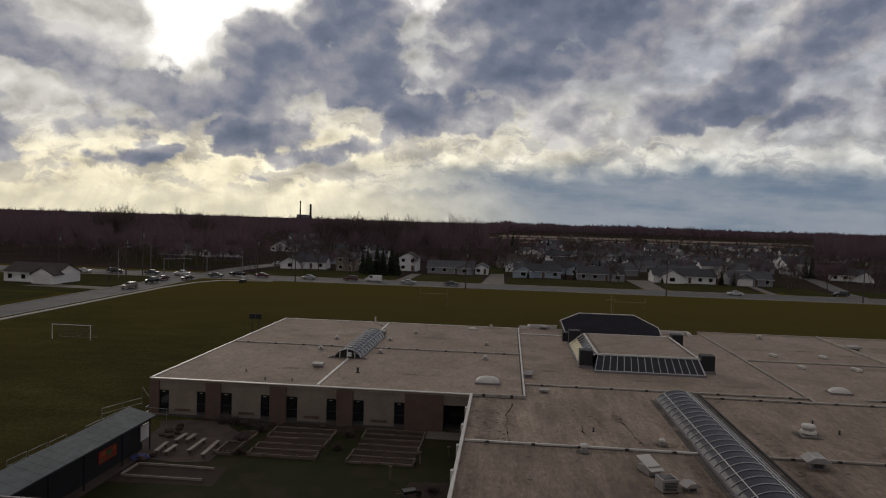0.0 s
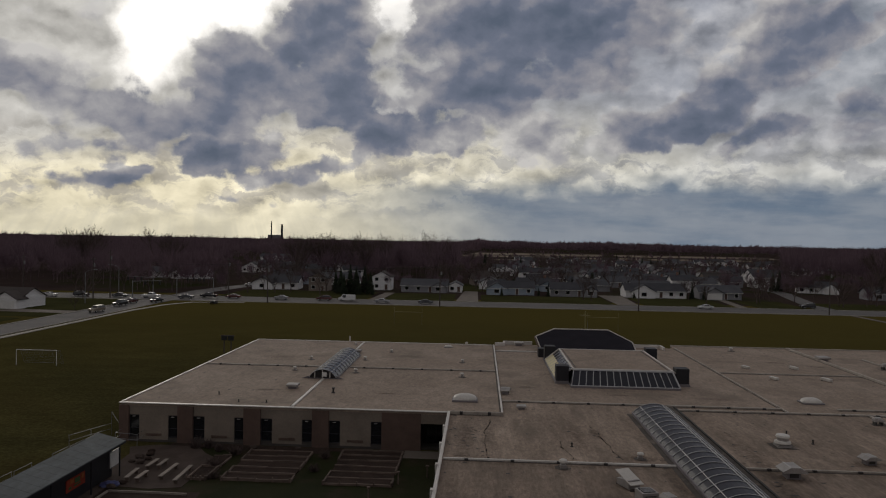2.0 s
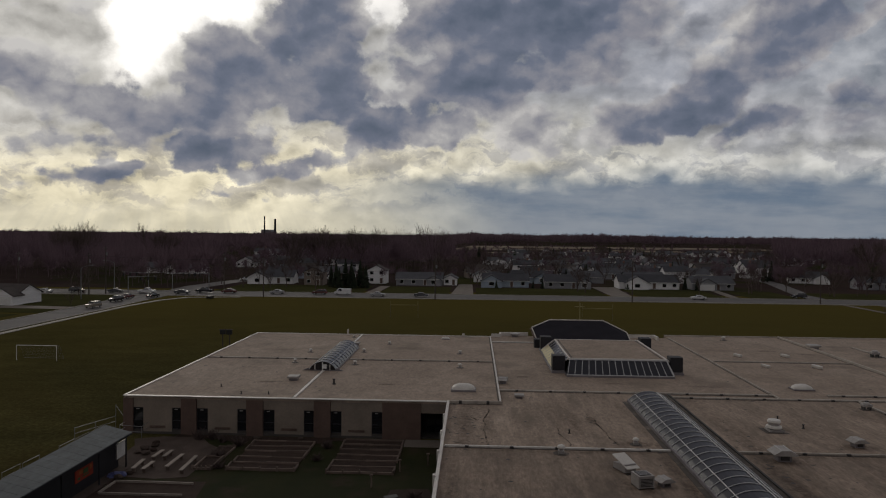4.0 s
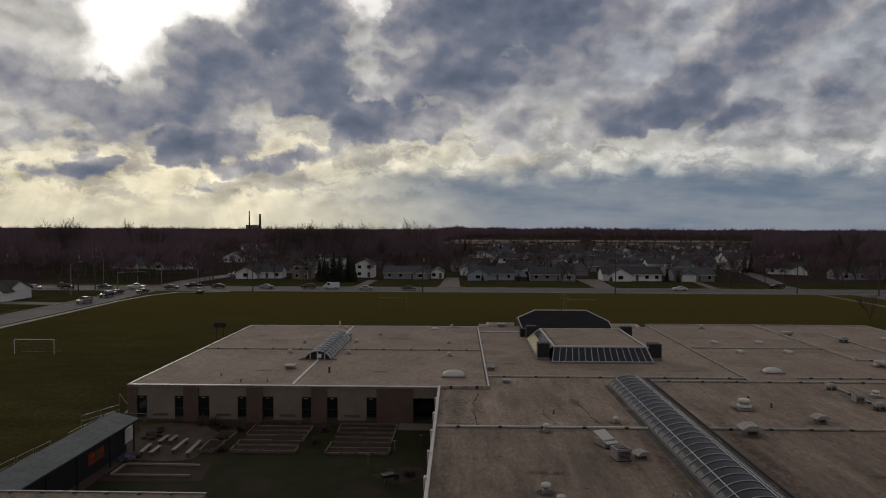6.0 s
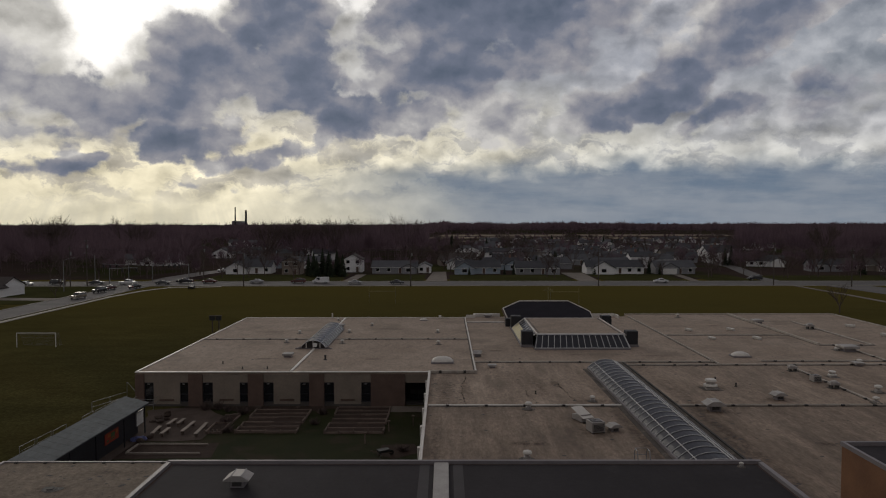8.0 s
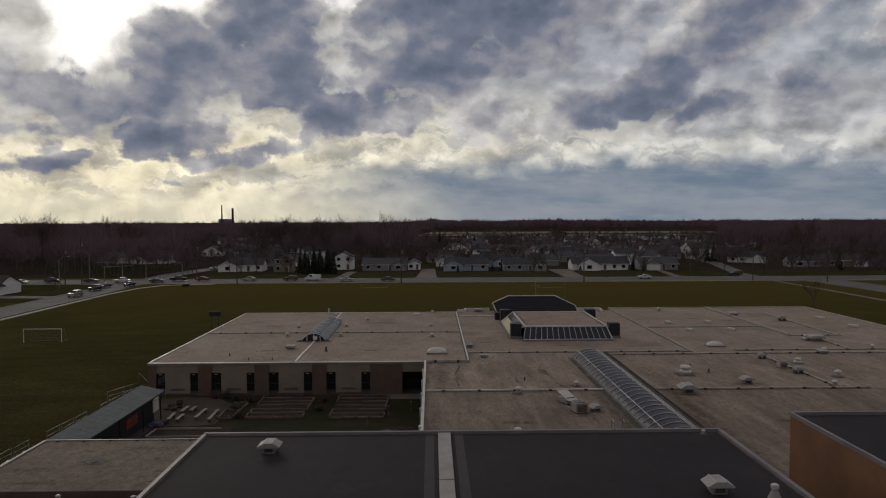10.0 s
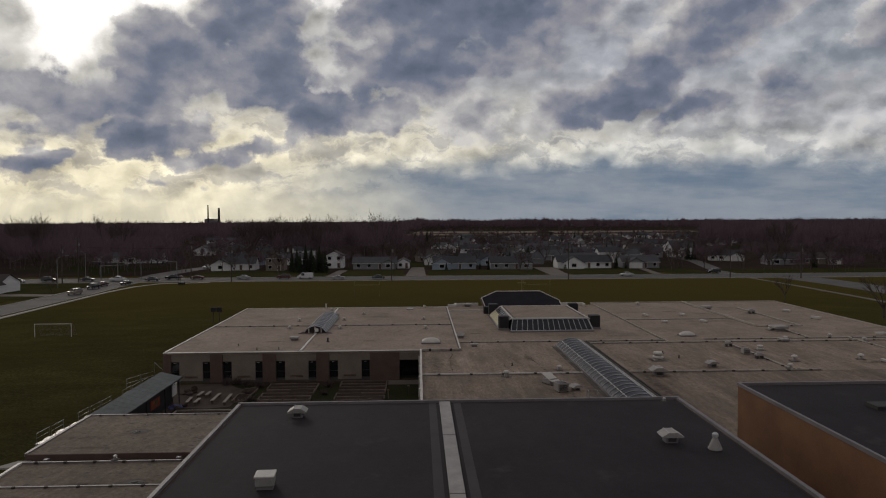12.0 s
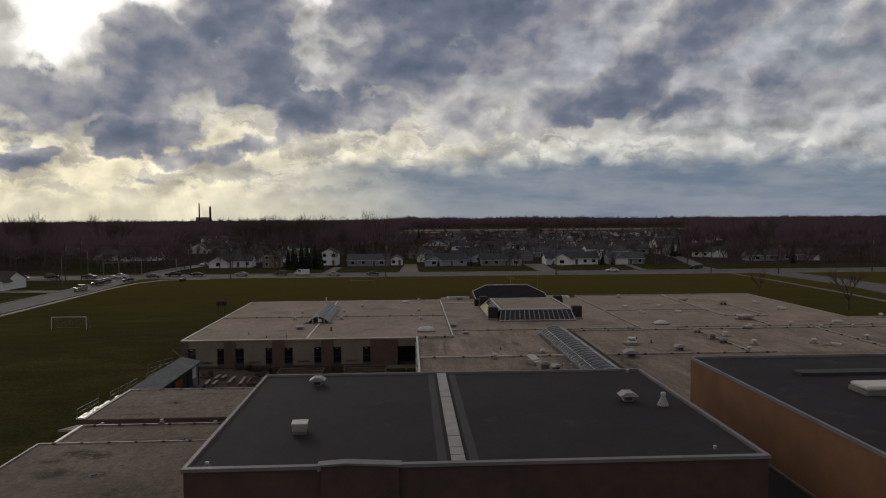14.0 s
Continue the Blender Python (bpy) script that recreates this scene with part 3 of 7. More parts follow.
def thing(name, label, category, group="", at=(0, 0, 0), turn=0.0):
    ob = new(name)
    ob.empty_display_size = 0.3
    ob.matrix_basis = pose(*at, 0, 0, turn)
    return tagged(ob, label, category, group)


def structure(name, bm, mat, label, category):
    return tagged(new(name, finish(name, bm, mat)), label, category, kind="structure")


# ---- ground, roads, far land ----
def flat(points, z):
    bm = bmesh.new()
    bm.faces.new([bm.verts.new((x, y, z)) for x, y in points])
    bmesh.ops.recalc_face_normals(bm, faces=bm.faces[:])
    for f in bm.faces:
        if f.normal.z < 0:
            f.normal_flip()
    return bm


def strip(points, width, z0, z1):
    """A band of a given width along a line of points, with thickness."""
    bm = bmesh.new()
    left, right = [], []
    for i, p in enumerate(points):
        a, b = Vector(points[max(i - 1, 0)]), Vector(points[min(i + 1, len(points) - 1)])
        d = (b - a).normalized()
        n = Vector((-d.y, d.x)) * width / 2
        left.append((p[0] + n.x, p[1] + n.y)), right.append((p[0] - n.x, p[1] - n.y))
    rows = [[bm.verts.new((*q, z)) for q in side] for side in (left, right) for z in (z0, z1)]
    l0, l1, r0, r1 = rows
    for i in range(len(points) - 1):
        for a, b in ((l1, r1), (r0, l0), (l0, l1), (r1, r0)):
            bm.faces.new((a[i], a[i + 1], b[i + 1], b[i]))
    bmesh.ops.recalc_face_normals(bm, faces=bm.faces[:])
    return bm


structure("ground", boxes((-3000, 3000, -900, 3800, -1.0, 0.0)), GRASS, "dull olive mown school field in late winter", "grass field")
structure("far_ground", boxes((-3000, 3000, 168, 3700, -0.5, 0.03)), FLOOR_WOODS, "brown leaf-littered ground between houses and woods", "ground")
MAIN_ROAD = [(-420, 149), (-150, 151), (-60, 151.5), (40, 151), (140, 150), (300, 149), (700, 147)]
SIDE_ROAD = [(-67, -120), (-63.2, 40), (-63.5, 80), (-63.7, 105), (-64.0, 125), (-64.0, 145)]
NORTH_ROAD = [(-63, 158), (-64, 178), (-61, 200), (-52, 232), (-40, 270)]
EAST_ROAD = [(160.5, 144), (163.5, 117), (164, 95), (160, 60), (150, 0)]
NORTH_STREET = [(145, 158), (148, 175), (154, 200), (161, 228), (165, 260)]
structure("road_main", strip(MAIN_ROAD, 16, -0.2, 0.045), ASPHALT, "worn grey two-way asphalt road along the school field", "road")
structure("road_side", strip(SIDE_ROAD, 9.6, -0.2, 0.05), ASPHALT, "grey asphalt side road running up to the crossing", "road")
structure("road_north", strip(NORTH_ROAD, 9, -0.2, 0.055), ASPHALT, "grey asphalt street leading into the houses", "road")
structure("road_east", strip(EAST_ROAD, 13.5, -0.2, 0.05), ASPHALT, "pale asphalt drive bordering the field", "road")
structure("road_street", strip(NORTH_STREET, 6, -0.2, 0.05), ASPHALT, "narrow asphalt street between the houses", "road")
structure("pavement_side", strip([(-56.2, 20), (-56.6, 85), (-56.8, 112), (-55.2, 128), (-51, 137.5), (-36, 140.8)], 1.3, -0.1, 0.12), CONCRETE, "pale concrete pavement beside the side road", "pavement")
structure("pavement_east", strip([(144.4, 141), (145.4, 110), (145.2, 80), (143, 40)], 1.6, -0.1, 0.1), DRIVE, "pale concrete path beside the drive", "pavement")
for line, offset in ((MAIN_ROAD, 8.1), (MAIN_ROAD, -8.1)):
    structure("kerb", strip([(x, y + offset) for x, y in line if x < -75 or x > -50], 0.3, -0.1, 0.17), CONCRETE, "low concrete kerb along the main road", "kerb")
structure("kerb", strip([(x - 4.9, y) for x, y in SIDE_ROAD[:-1]], 0.3, -0.1, 0.17), CONCRETE, "low concrete kerb along the side road", "kerb")
structure("kerb", strip([(x + 4.9, y) for x, y in SIDE_ROAD[:-1]], 0.3, -0.1, 0.17), CONCRETE, "low concrete kerb along the side road", "kerb")
for x0, x1, x2, x3, y in ((27.6, 35.1, 34.7, 29.5, 204), (80.2, 86.8, 88.8, 79.9, 198), (-1, 3, 4, 0.5, 190), (118, 121, 124, 121, 188)):
    structure("driveway", slab([(x0, 158.6, -0.1), (x1, 158.6, -0.1), (x2, y, -0.1), (x3, y, -0.1)], 0.16), DRIVE, "pale concrete driveway leading to the houses", "driveway")
for x0, x1, y0, y1 in ((-52, -2, 159, 190), (4, 27, 159, 189), (36, 79, 159, 187), (89, 117, 159, 188), (125, 141, 159, 185), (149, 260, 159, 182), (25, 45, 204, 232)):
    structure("lawn", slab([(x0, y0 + 0.3, -0.1), (x1, y0 + 0.3, -0.1), (x1, y1, -0.1), (x0, y1, -0.1)], 0.17), YARD, "front lawn of short dark green grass", "lawn")
for x0, x1, y0, y1 in ((-120, -70, 95, 142), (-140, -73, 60, 92)):
    structure("lawn", slab([(x0, y0, -0.1), (x1, y0, -0.1), (x1, y1, -0.1), (x0, y1, -0.1)], 0.15), YARD, "grassy corner plot beside the side road", "lawn")
structure("driveway", slab([(-92, 104.5, -0.05), (-69, 103, -0.05), (-69, 108.5, -0.05), (-86, 110, -0.05)], 0.13), DRIVE, "pale concrete driveway of the corner house", "driveway")
for x0, x1, y0, y1 in ((-30, 120, 730, 800), (140, 330, 700, 770), (20, 190, 830, 960), (215, 420, 830, 950), (330, 380, 520, 560), (40, 110, 610, 640), (180, 270, 590, 625)):
    structure("far_field", slab([(x0, y0, -0.1), (x1, y0 + 4, -0.1), (x1 + 25, y1, -0.1), (x0 + 12, y1, -0.1)], 0.2), TAN_FIELD, "dry tan field beyond the houses", "field")

# dark tone shared by painted joint shadows, vent stain pads and gutters
SHADOW_BITUMEN = material("shadow_and_bitumen", (0.05, 0.042, 0.036), (0.085, 0.07, 0.06), 0.6, 0.8, 0.3, stain=(0.2, 0.165, 0.135), stain_at=(0.55, 0.65), stain_scale=0.7)

# ---- school: classroom wing ----
ROOF_Z = 3.85


def rim(x0, x1, y0, y1, z, sides, w=0.15, h=0.10, drop=0.22):
    """Metal coping on chosen edges of a flat roof, as separate lengths."""
    out = []
    if "s" in sides:
        out.append((x0, x1, y0 - 0.05, y0 + w, z - drop, z + h))
    if "n" in sides:
        out.append((x0, x1, y1 - w, y1 + 0.05, z - drop, z + h))
    if "w" in sides:
        out.append((x0 - 0.05, x0 + w, y0 + w + 0.004, y1 - w - 0.004, z - drop, z + h))
    if "e" in sides:
        out.append((x1 - w, x1 + 0.05, y0 + w + 0.004, y1 - w - 0.004, z - drop, z + h))
    return out


def joint(x0, x1, y0, y1, z, parent, mat=CURB, studs=True, h=0.14, label="raised roof joint cover"):
    """A raised joint cover on a roof, with the dark feet that show along it and a painted shadow line."""
    bm = soft_box(x0, x1, y0, y1, z - 0.02, z + h, 0.03)
    ob = part("roof_joint", bm, mat, parent, label)
    # thin dark strip beside the joint stands in for its shadow
    if x1 - x0 > y1 - y0:
        part("joint_flashing", boxes((x0, x1, y0 - 0.24, y0 - 0.002, z - 0.01, z + 0.015)), SHADOW_BITUMEN, ob, "dark strip painted as the joint's shadow line")
    else:
        part("joint_flashing", boxes((x0 - 0.16, x0 - 0.002, y0, y1, z - 0.01, z + 0.015)), SHADOW_BITUMEN, ob, "dark strip painted as the joint's shadow line")
    if studs:
        long_x = x1 - x0 > y1 - y0
        n = max(2, int((x1 - x0 if long_x else y1 - y0) / 3.2))
        foot = finish("joint_foot", boxes((-0.14, 0.14, -0.1, 0.1, 0, h + 0.02)), TAR)
        for i in range(n):
            k = (i + 0.5) / n
            f = new("joint_foot", foot)
            f.parent = ob
            f.location = (x0 + (x1 - x0) * k, y0 - 0.09, z) if long_x else (x0 - 0.09, y0 + (y1 - y0) * k, z)
    return ob


wing = thing("classroom_wing", "long beige and brown brick classroom wing with flat tan roof", "school building")
part("floor_slab", boxes((0.3, 37.6, 0.3, 42.8, -0.1, 0.1)), PLINTH, wing)
part("roof", boxes((0, 37.9, 0, 43.1, ROOF_Z - 0.3, ROOF_Z)), TAN_ROOF, wing, "flat tan membrane roof with stains")
PILASTERS = [(-0.12, 0.86), (5.8, 7.36), (12.45, 14.14), (19.28, 20.94), (26.14, 29.96)]
OPENINGS = [(0.87, 1.88), (4.82, 5.79), (7.37, 8.5), (11.49, 12.44), (14.15, 15.28), (18.25, 19.27), (20.95, 22.04), (25.06, 26.13)]
edges = [1.88, 4.82, 8.5, 11.49, 15.28, 18.25, 22.04, 25.06]
for a, b in zip(edges[::2], edges[1::2]):
    panel = part("wall_panel", boxes((a, b, 0.05, 0.35, 0.0, ROOF_Z - 0.3)), PANEL, wing, "beige concrete wall panel")
    m = (a + b) / 2
    bm = bmesh.new()
    for k in range(4):
        box(bm, m - 0.8, m + 0.8, 0.0, 0.055, 0.58 + 0.065 * k, 0.615 + 0.065 * k)
    part("louvre", bm, BROWN_BRICK, panel, "low brown ventilation louvre")
for a, b in PILASTERS:
    part("pilaster", boxes((a, b, -0.12, 0.35, 0.0, ROOF_Z - 0.24)), BROWN_BRICK, wing, "dark brown brick pilaster")
for a, b in OPENINGS:
    part("lintel", boxes((a, b, 0.05, 0.35, 2.66, ROOF_Z - 0.3)), PANEL, wing, "beige concrete lintel")
    part("window_apron", boxes((a, b, 0.05, 0.35, 0.0, 0.44)), PLINTH, wing, "dark panel under the window")
    window = part("window", boxes((a, b, 0.17, 0.21, 0.44, 2.66)), GLASS_DARK, wing, "tall narrow dark window")
    part("window_frame", boxes((a, a + 0.06, 0.1, 0.26, 0.44, 2.66), (b - 0.06, b, 0.1, 0.26, 0.44, 2.66), (a + 0.06, b - 0.06, 0.1, 0.26, 2.58, 2.66), (a + 0.06, b - 0.06, 0.1, 0.26, 0.44, 0.52), (a + 0.06, b - 0.06, 0.1, 0.26, 1.3, 1.36)), BLACK_CLAD, window)
    # small pale bar under the lintel
    part("window_lamp", soft_box((a + b) / 2 - 0.22, (a + b) / 2 + 0.1, 0.02, 0.12, 2.45, 2.51, 0.02), GALVANISED, window, "small pale bar at the window head")
part("lintel", boxes((29.96, 32.6, 0.05, 0.35, 2.62, ROOF_Z - 0.3)), PANEL, wing, "beige concrete lintel over the entrance")
part("entrance_recess", boxes((29.96, 32.6, 2.4, 2.5, 0.0, 2.62), (29.9, 29.96, 0.35, 2.4, 0, 2.62), (29.96, 32.6, 0.35, 2.5, 2.62, 2.7)), VOID, wing, "deep entrance recess painted dark for shade")
part("entrance_door", boxes((30.4, 31.3, 2.32, 2.38, 0.1, 2.2), (31.34, 32.24, 2.32, 2.38, 0.1, 2.2)), GLASS_DARK, wing, "dark glazed double door")
part("plinth", boxes((0.87, 29.96, -0.02, 0.045, 0.0, 0.22)), PLINTH, wing, "dark plinth at the foot of the wall")
part("side_wall", boxes((0.0, 0.3, 0.36, 42.7, 0.0, ROOF_Z - 0.3)), BROWN_BRICK, wing, "brown brick side wall")
part("side_wall", boxes((37.6, 37.9, 0.36, 42.7, 0.0, ROOF_Z - 0.3)), BROWN_BRICK, wing, "brown brick side wall")
part("rear_wall", boxes((0.0, 37.9, 42.75, 43.05, 0.0, ROOF_Z - 0.3)), BROWN_BRICK, wing, "brown brick rear wall")
for d in rim(0, 37.9, 0, 43.1, ROOF_Z, "swn"):
    if d[3] < 1:
        d = (d[0] - 0.1, 32.5, d[2] - 0.15, d[3], ROOF_Z - 0.03, ROOF_Z + 0.05)
    part("coping", boxes(d), WHITE_TRIM, wing, "white metal roof edge")
joint(0.25, 15.2, 21.2, 21.45, ROOF_Z, wing)
joint(19.0, 37.6, 21.2, 21.45, ROOF_Z, wing)
joint(17.08, 17.38, 0.3, 13.7, ROOF_Z, wing, WHITE_TRIM, False, 0.12, "pale roof joint cover")
joint(17.08, 17.38, 30.4, 42.8, ROOF_Z, wing, WHITE_TRIM, False, 0.12, "pale roof joint cover")
joint(37.74, 37.92, -0.45, 43.0, ROOF_Z, wing, WHITE_TRIM, False, 0.16, "white joint cover along the roof edge")
joint(32.55, 37.92, -0.72, -0.5, ROOF_Z, wing, CURB, True, 0.3)
part("roof_edge_post", soft_box(33.3, 33.75, 42.8, 43.1, ROOF_Z, ROOF_Z + 0.45, 0.05), WHITE_TRIM, wing)
part("roof_edge_post", tubes(((14.9, 42.9, ROOF_Z), (14.9, 42.9, ROOF_Z + 0.9), 0.12)), WHITE_TRIM, wing)


def vault(x0, x1, y0, y1, z, rise, ribs, rods, parent, glazing, ends=True, curb=0.3):
    """A barrel skylight along y: curb, curved panes between ribs, ridge and side rods, glazed ends."""
    half, mid = (x1 - x0) / 2, (x0 + x1) / 2
    radius = (half * half + rise * rise) / (2 * rise)
    spread = math.asin(half / radius)
    arc = lambda k, r: (mid + r * math.sin(spread * k), z + curb + rise - radius + r * math.cos(spread * k))
    part("curb", boxes((x0 - 0.15, x0 + 0.1, y0, y1, z - 0.05, z + curb), (x1 - 0.1, x1 + 0.15, y0, y1, z - 0.05, z + curb), (x0 + 0.1, x1 - 0.1, y0, y0 + 0.2, z - 0.05, z + curb), (x0 + 0.1, x1 - 0.1, y1 - 0.2, y1, z - 0.05, z + curb)), GREY_TRIM, parent, "metal skylight curb")
    step = (y1 - y0) / ribs
    cuts = 4
    for i in range(ribs):
        for c in range(cuts):
            bm = bmesh.new()
            rows = []
            for s in range(4):
                k = -1 + 2 * (c + s / 3) / cuts
                px, pz = arc(k, radius)
                qx, qz = arc(k, radius - 0.03)
                rows.append([bm.verts.new(p) for p in ((px, y0 + i * step, pz), (px, y0 + (i + 1) * step, pz), (qx, y0 + (i + 1) * step, qz), (qx, y0 + i * step, qz))])
            for a, b in zip(rows, rows[1:]):
                for s in range(4):
                    bm.faces.new((a[s], a[(s + 1) % 4], b[(s + 1) % 4], b[s]))
            bm.faces.new(rows[0]), bm.faces.new(rows[-1][::-1])
            bmesh.ops.recalc_face_normals(bm, faces=bm.faces[:])
            part("pane", bm, glazing, parent)
    for i in range(ribs + 1):
        bm = bmesh.new()
        y = y0 + i * step
        pts = [arc(-1 + 2 * s / 14, radius + 0.03) for s in range(15)]
        for (ax, az), (bx, bz) in zip(pts, pts[1:]):
            tube(bm, (ax, y, az), (bx, y, bz), 0.033, n=5, cap=False)
        part("rib", bm, ALUMINIUM, parent)
    for k in rods:
        x, zz = arc(k, radius + 0.04)
        part("rail", tubes(((x, y0, zz), (x, y1, zz), 0.038), n=6), ALUMINIUM, parent)
    if ends:
        for y, d in ((y0, -0.05), (y1, 0.05)):
            pts = [(x, y, zz) for x, zz in (arc(-1 + 2 * s / 14, radius - 0.05) for s in range(15))]
            part("end_pane", slab(pts, 0.05, (0, d, 0)), GLASS_DARK, parent, "dark arched end glazing")
            for k in (-0.5, 0.0, 0.5):
                x, zz = arc(k, radius - 0.05)
                part("mullion", tubes(((x, y + 2 * d, z + curb), (x, y + 2 * d, zz), 0.06), n=5), WHITE_TRIM, parent)


small_vault = thing("barrel_skylight", "short arched skylight of blue-grey glazing on the flat roof", "skylight")
vault(15.5, 18.7, 13.9, 30.2, ROOF_Z, 0.95, 11, (-0.55, 0.55), small_vault, GLASS_SKY, curb=0.15)
part("access_hatch", boxes((17.05, 17.6, 13.72, 13.8, 4.15, 4.65)), WHITE_PAINT, small_vault, "white hatch in the glazed end")
for s in (-1, 1):
    x0 = 15.45 if s < 0 else 18.75
    part("flashing", slab([(x0, 13.9, 3.86), (x0 + s * 0.9, 13.9, 3.86), (x0, 13.9, 4.2)], 0.1, (0, 1, 0)), GREY_TRIM, small_vault, "sloped metal flashing beside the glazed end")

# ---- school: central wing with lantern ----
hall = thing("central_wing", "broad tan-roofed middle wing of the school", "school building")
part("roof", boxes((37.96, 66.4, 5.1, 38.0, 3.5, ROOF_Z)), TAN_ROOF, hall, "flat tan membrane roof")
part("roof", boxes((32.65, 66.4, -14.3, 5.1, 3.5, ROOF_Z - 0.004)), OLD_ROOF, hall, "streaked and cracked tan membrane roof")
part("roof", boxes((32.65, 66.4, -41.0, -14.3, 3.5, ROOF_Z - 0.004)), WORN_ROOF, hall, "darker weathered tan membrane roof with long streaks")
part("roof", boxes((37.96, 66.4, 38.0, 44.5, 3.5, ROOF_Z - 0.004)), TAN_ROOF, hall)
part("west_wall", boxes((32.7, 33.0, -40.9, -0.8, 0.0, 3.5)), BROWN_BRICK, hall, "brown brick courtyard wall")
part("north_wall", boxes((37.96, 66.4, 44.2, 44.45, 0.0, 3.5)), BROWN_BRICK, hall)
part("parapet", boxes((32.58, 32.82, -41, -0.8, 3.7, 4.16)), WHITE_TRIM, hall, "white coping along the courtyard edge")
for k in range(7):
    part("scupper", soft_box(32.42, 32.62, -6.5 - 5.2 * k, -6.1 - 5.2 * k, 3.5, 4.3, 0.04), WHITE_TRIM, hall, "white rainwater head")
    part("downpipe", tubes(((32.5, -6.3 - 5.2 * k, 0.1), (32.5, -6.3 - 5.2 * k, 3.5), 0.06)), WHITE_TRIM, hall)
joint(37.96, 66.3, 5.0, 5.3, ROOF_Z, hall)
joint(55.52, 66.5, 3.3, 3.55, ROOF_Z, hall)
joint(32.9, 50.4, -14.38, -14.2, ROOF_Z, hall, WHITE_TRIM)
joint(55.52, 72.0, -14.38, -14.2, ROOF_Z, hall, CURB)
joint(66.3, 66.46, 3.7, 44.3, ROOF_Z, hall, CURB, False, 0.16)
joint(38.0, 44.2, 37.4, 37.65, ROOF_Z, hall, WHITE_TRIM, False)
for d in ((38.0, 39.6, 42.9, 43.15), (39.35, 39.6, 43.2, 45.0), (39.6, 44.0, 44.8, 45.05), (59.6, 64.0, 44.3, 44.55), (64.0, 64.25, 42.0, 44.3)):
    part("coping", boxes((*d, ROOF_Z - 0.3, ROOF_Z + 0.5)), WHITE_TRIM, hall, "stepped white roof edge")

random.seed(11)


def crack(x, y, dx, dy, n, parent):
    """A dark tarred crack wandering over the roof."""
    bm = bmesh.new()
    p, rows = Vector((x, y)), []
    side = Vector((-dy, dx)).normalized()
    n, dx, dy = n * 3, dx / 3, dy / 3
    for i in range(n):
        w = random.choice((0.008, 0.02, 0.03, 0.07))
        rows.append([bm.verts.new((q.x, q.y, ROOF_Z + h)) for q in (p - side * w, p + side * w) for h in (0.006,)])
        p = p + Vector((dx, dy)) * random.uniform(0.4, 1.6) + side * random.uniform(-0.12, 0.12)
    for a, b in zip(rows, rows[1:]):
        if random.random() < 0.86:
            bm.faces.new((a[0], a[1], b[1], b[0]))
    bmesh.ops.solidify(bm, geom=bm.faces[:], thickness=0.006)
    part("tar_crack", bm, TAR, parent, "black tarred crack")


for c in ((36.4, -14, 0.0, 1.2, 10), (34.0, -1.6, 0.35, -0.25, 6), (34.2, -5.2, 0.3, -0.2, 5), (34.3, -8.4, 0.3, -0.2, 4), (45.6, -3.6, 0.12, -1.1, 9), (42.2, -8.0, 0.1, -1.0, 6),
          (33.6, -13.4, 0.5, 0.0, 5), (41.0, 12.5, 0.3, 0, 3), (43.5, 21.0, 0.3, 0, 3), (57.5, -4.0, 0.1, -0.5, 4), (40.0, -24.5, 0.5, 0.0, 4), (48.4, -13.2, 0.4, 0.1, 4), (49.4, -12.6, 0.4, -0.2, 3), (50.9, 9.6, 0.3, 0, 3), (55.3, 9.9, 0.3, 0, 3)):
    crack(*c, hall)
for c in ((12.2, 7.4, 0.4, 0.05, 4), (25.5, 7.2, 0.4, 0.0, 4), (10.5, 32.0, 0.3, 0.0, 3), (25.0, 32.0, 0.4, 0, 3), (29.2, 15.0, 0.3, 0, 3), (3.2, 11.5, 0.2, 0, 3)):
    crack(*c, wing)


def debris(x0, x1, y0, y1, z, n, parent):
    """Loose dark grit, leaves and tar specks scattered on a roof, joined into one mesh."""
    bm = bmesh.new()
    for _ in range(n):
        x, y, r = random.uniform(x0, x1), random.uniform(y0, y1), random.choice((0.04, 0.06, 0.09, 0.16))
        ring = [bm.verts.new((x + r * random.uniform(0.6, 1.8) * math.cos(a), y + r * random.uniform(0.4, 1.1) * math.sin(a), z + 0.012)) for a in (0.3, 1.5, 2.6, 3.9, 5.2)]
        f = bm.faces.new(ring)
        if f.normal.z < 0:
            f.normal_flip()
    ob = part("roof_grit", bm, TAR, parent, "scattered dark grit and leaves")
    ob["kind"] = "stuff"


debris(33, 50, -40, 5, ROOF_Z, 110, hall)
debris(33, 36, -14, -1, ROOF_Z, 50, hall)
debris(56.2, 66, -40, 5, ROOF_Z, 60, hall)
debris(38, 66, 5.5, 12.5, ROOF_Z, 40, hall)
debris(56, 66, 2.4, 3.2, ROOF_Z, 30, hall)
debris(55.9, 57.2, -38, 3, ROOF_Z, 60, hall)
debris(0.5, 37, 0.5, 42, ROOF_Z, 90, wing)
lantern = thing("roof_lantern", "flat-topped roof lantern with sloped glazing and black corner blocks", "roof lantern")
LX0, LX1, LY0, LY1, LZ = 44.6, 60.0, 15.0, 31.3, ROOF_Z   # outer base, behind the projecting front glazing
TX0, TX1, TY0, TY1, TZ = 46.6, 58.0, 14.9, 29.5, 5.6       # flat top
FX0, FX1, FY = 46.15, 58.4, 13.05                          # foot of the front glazing
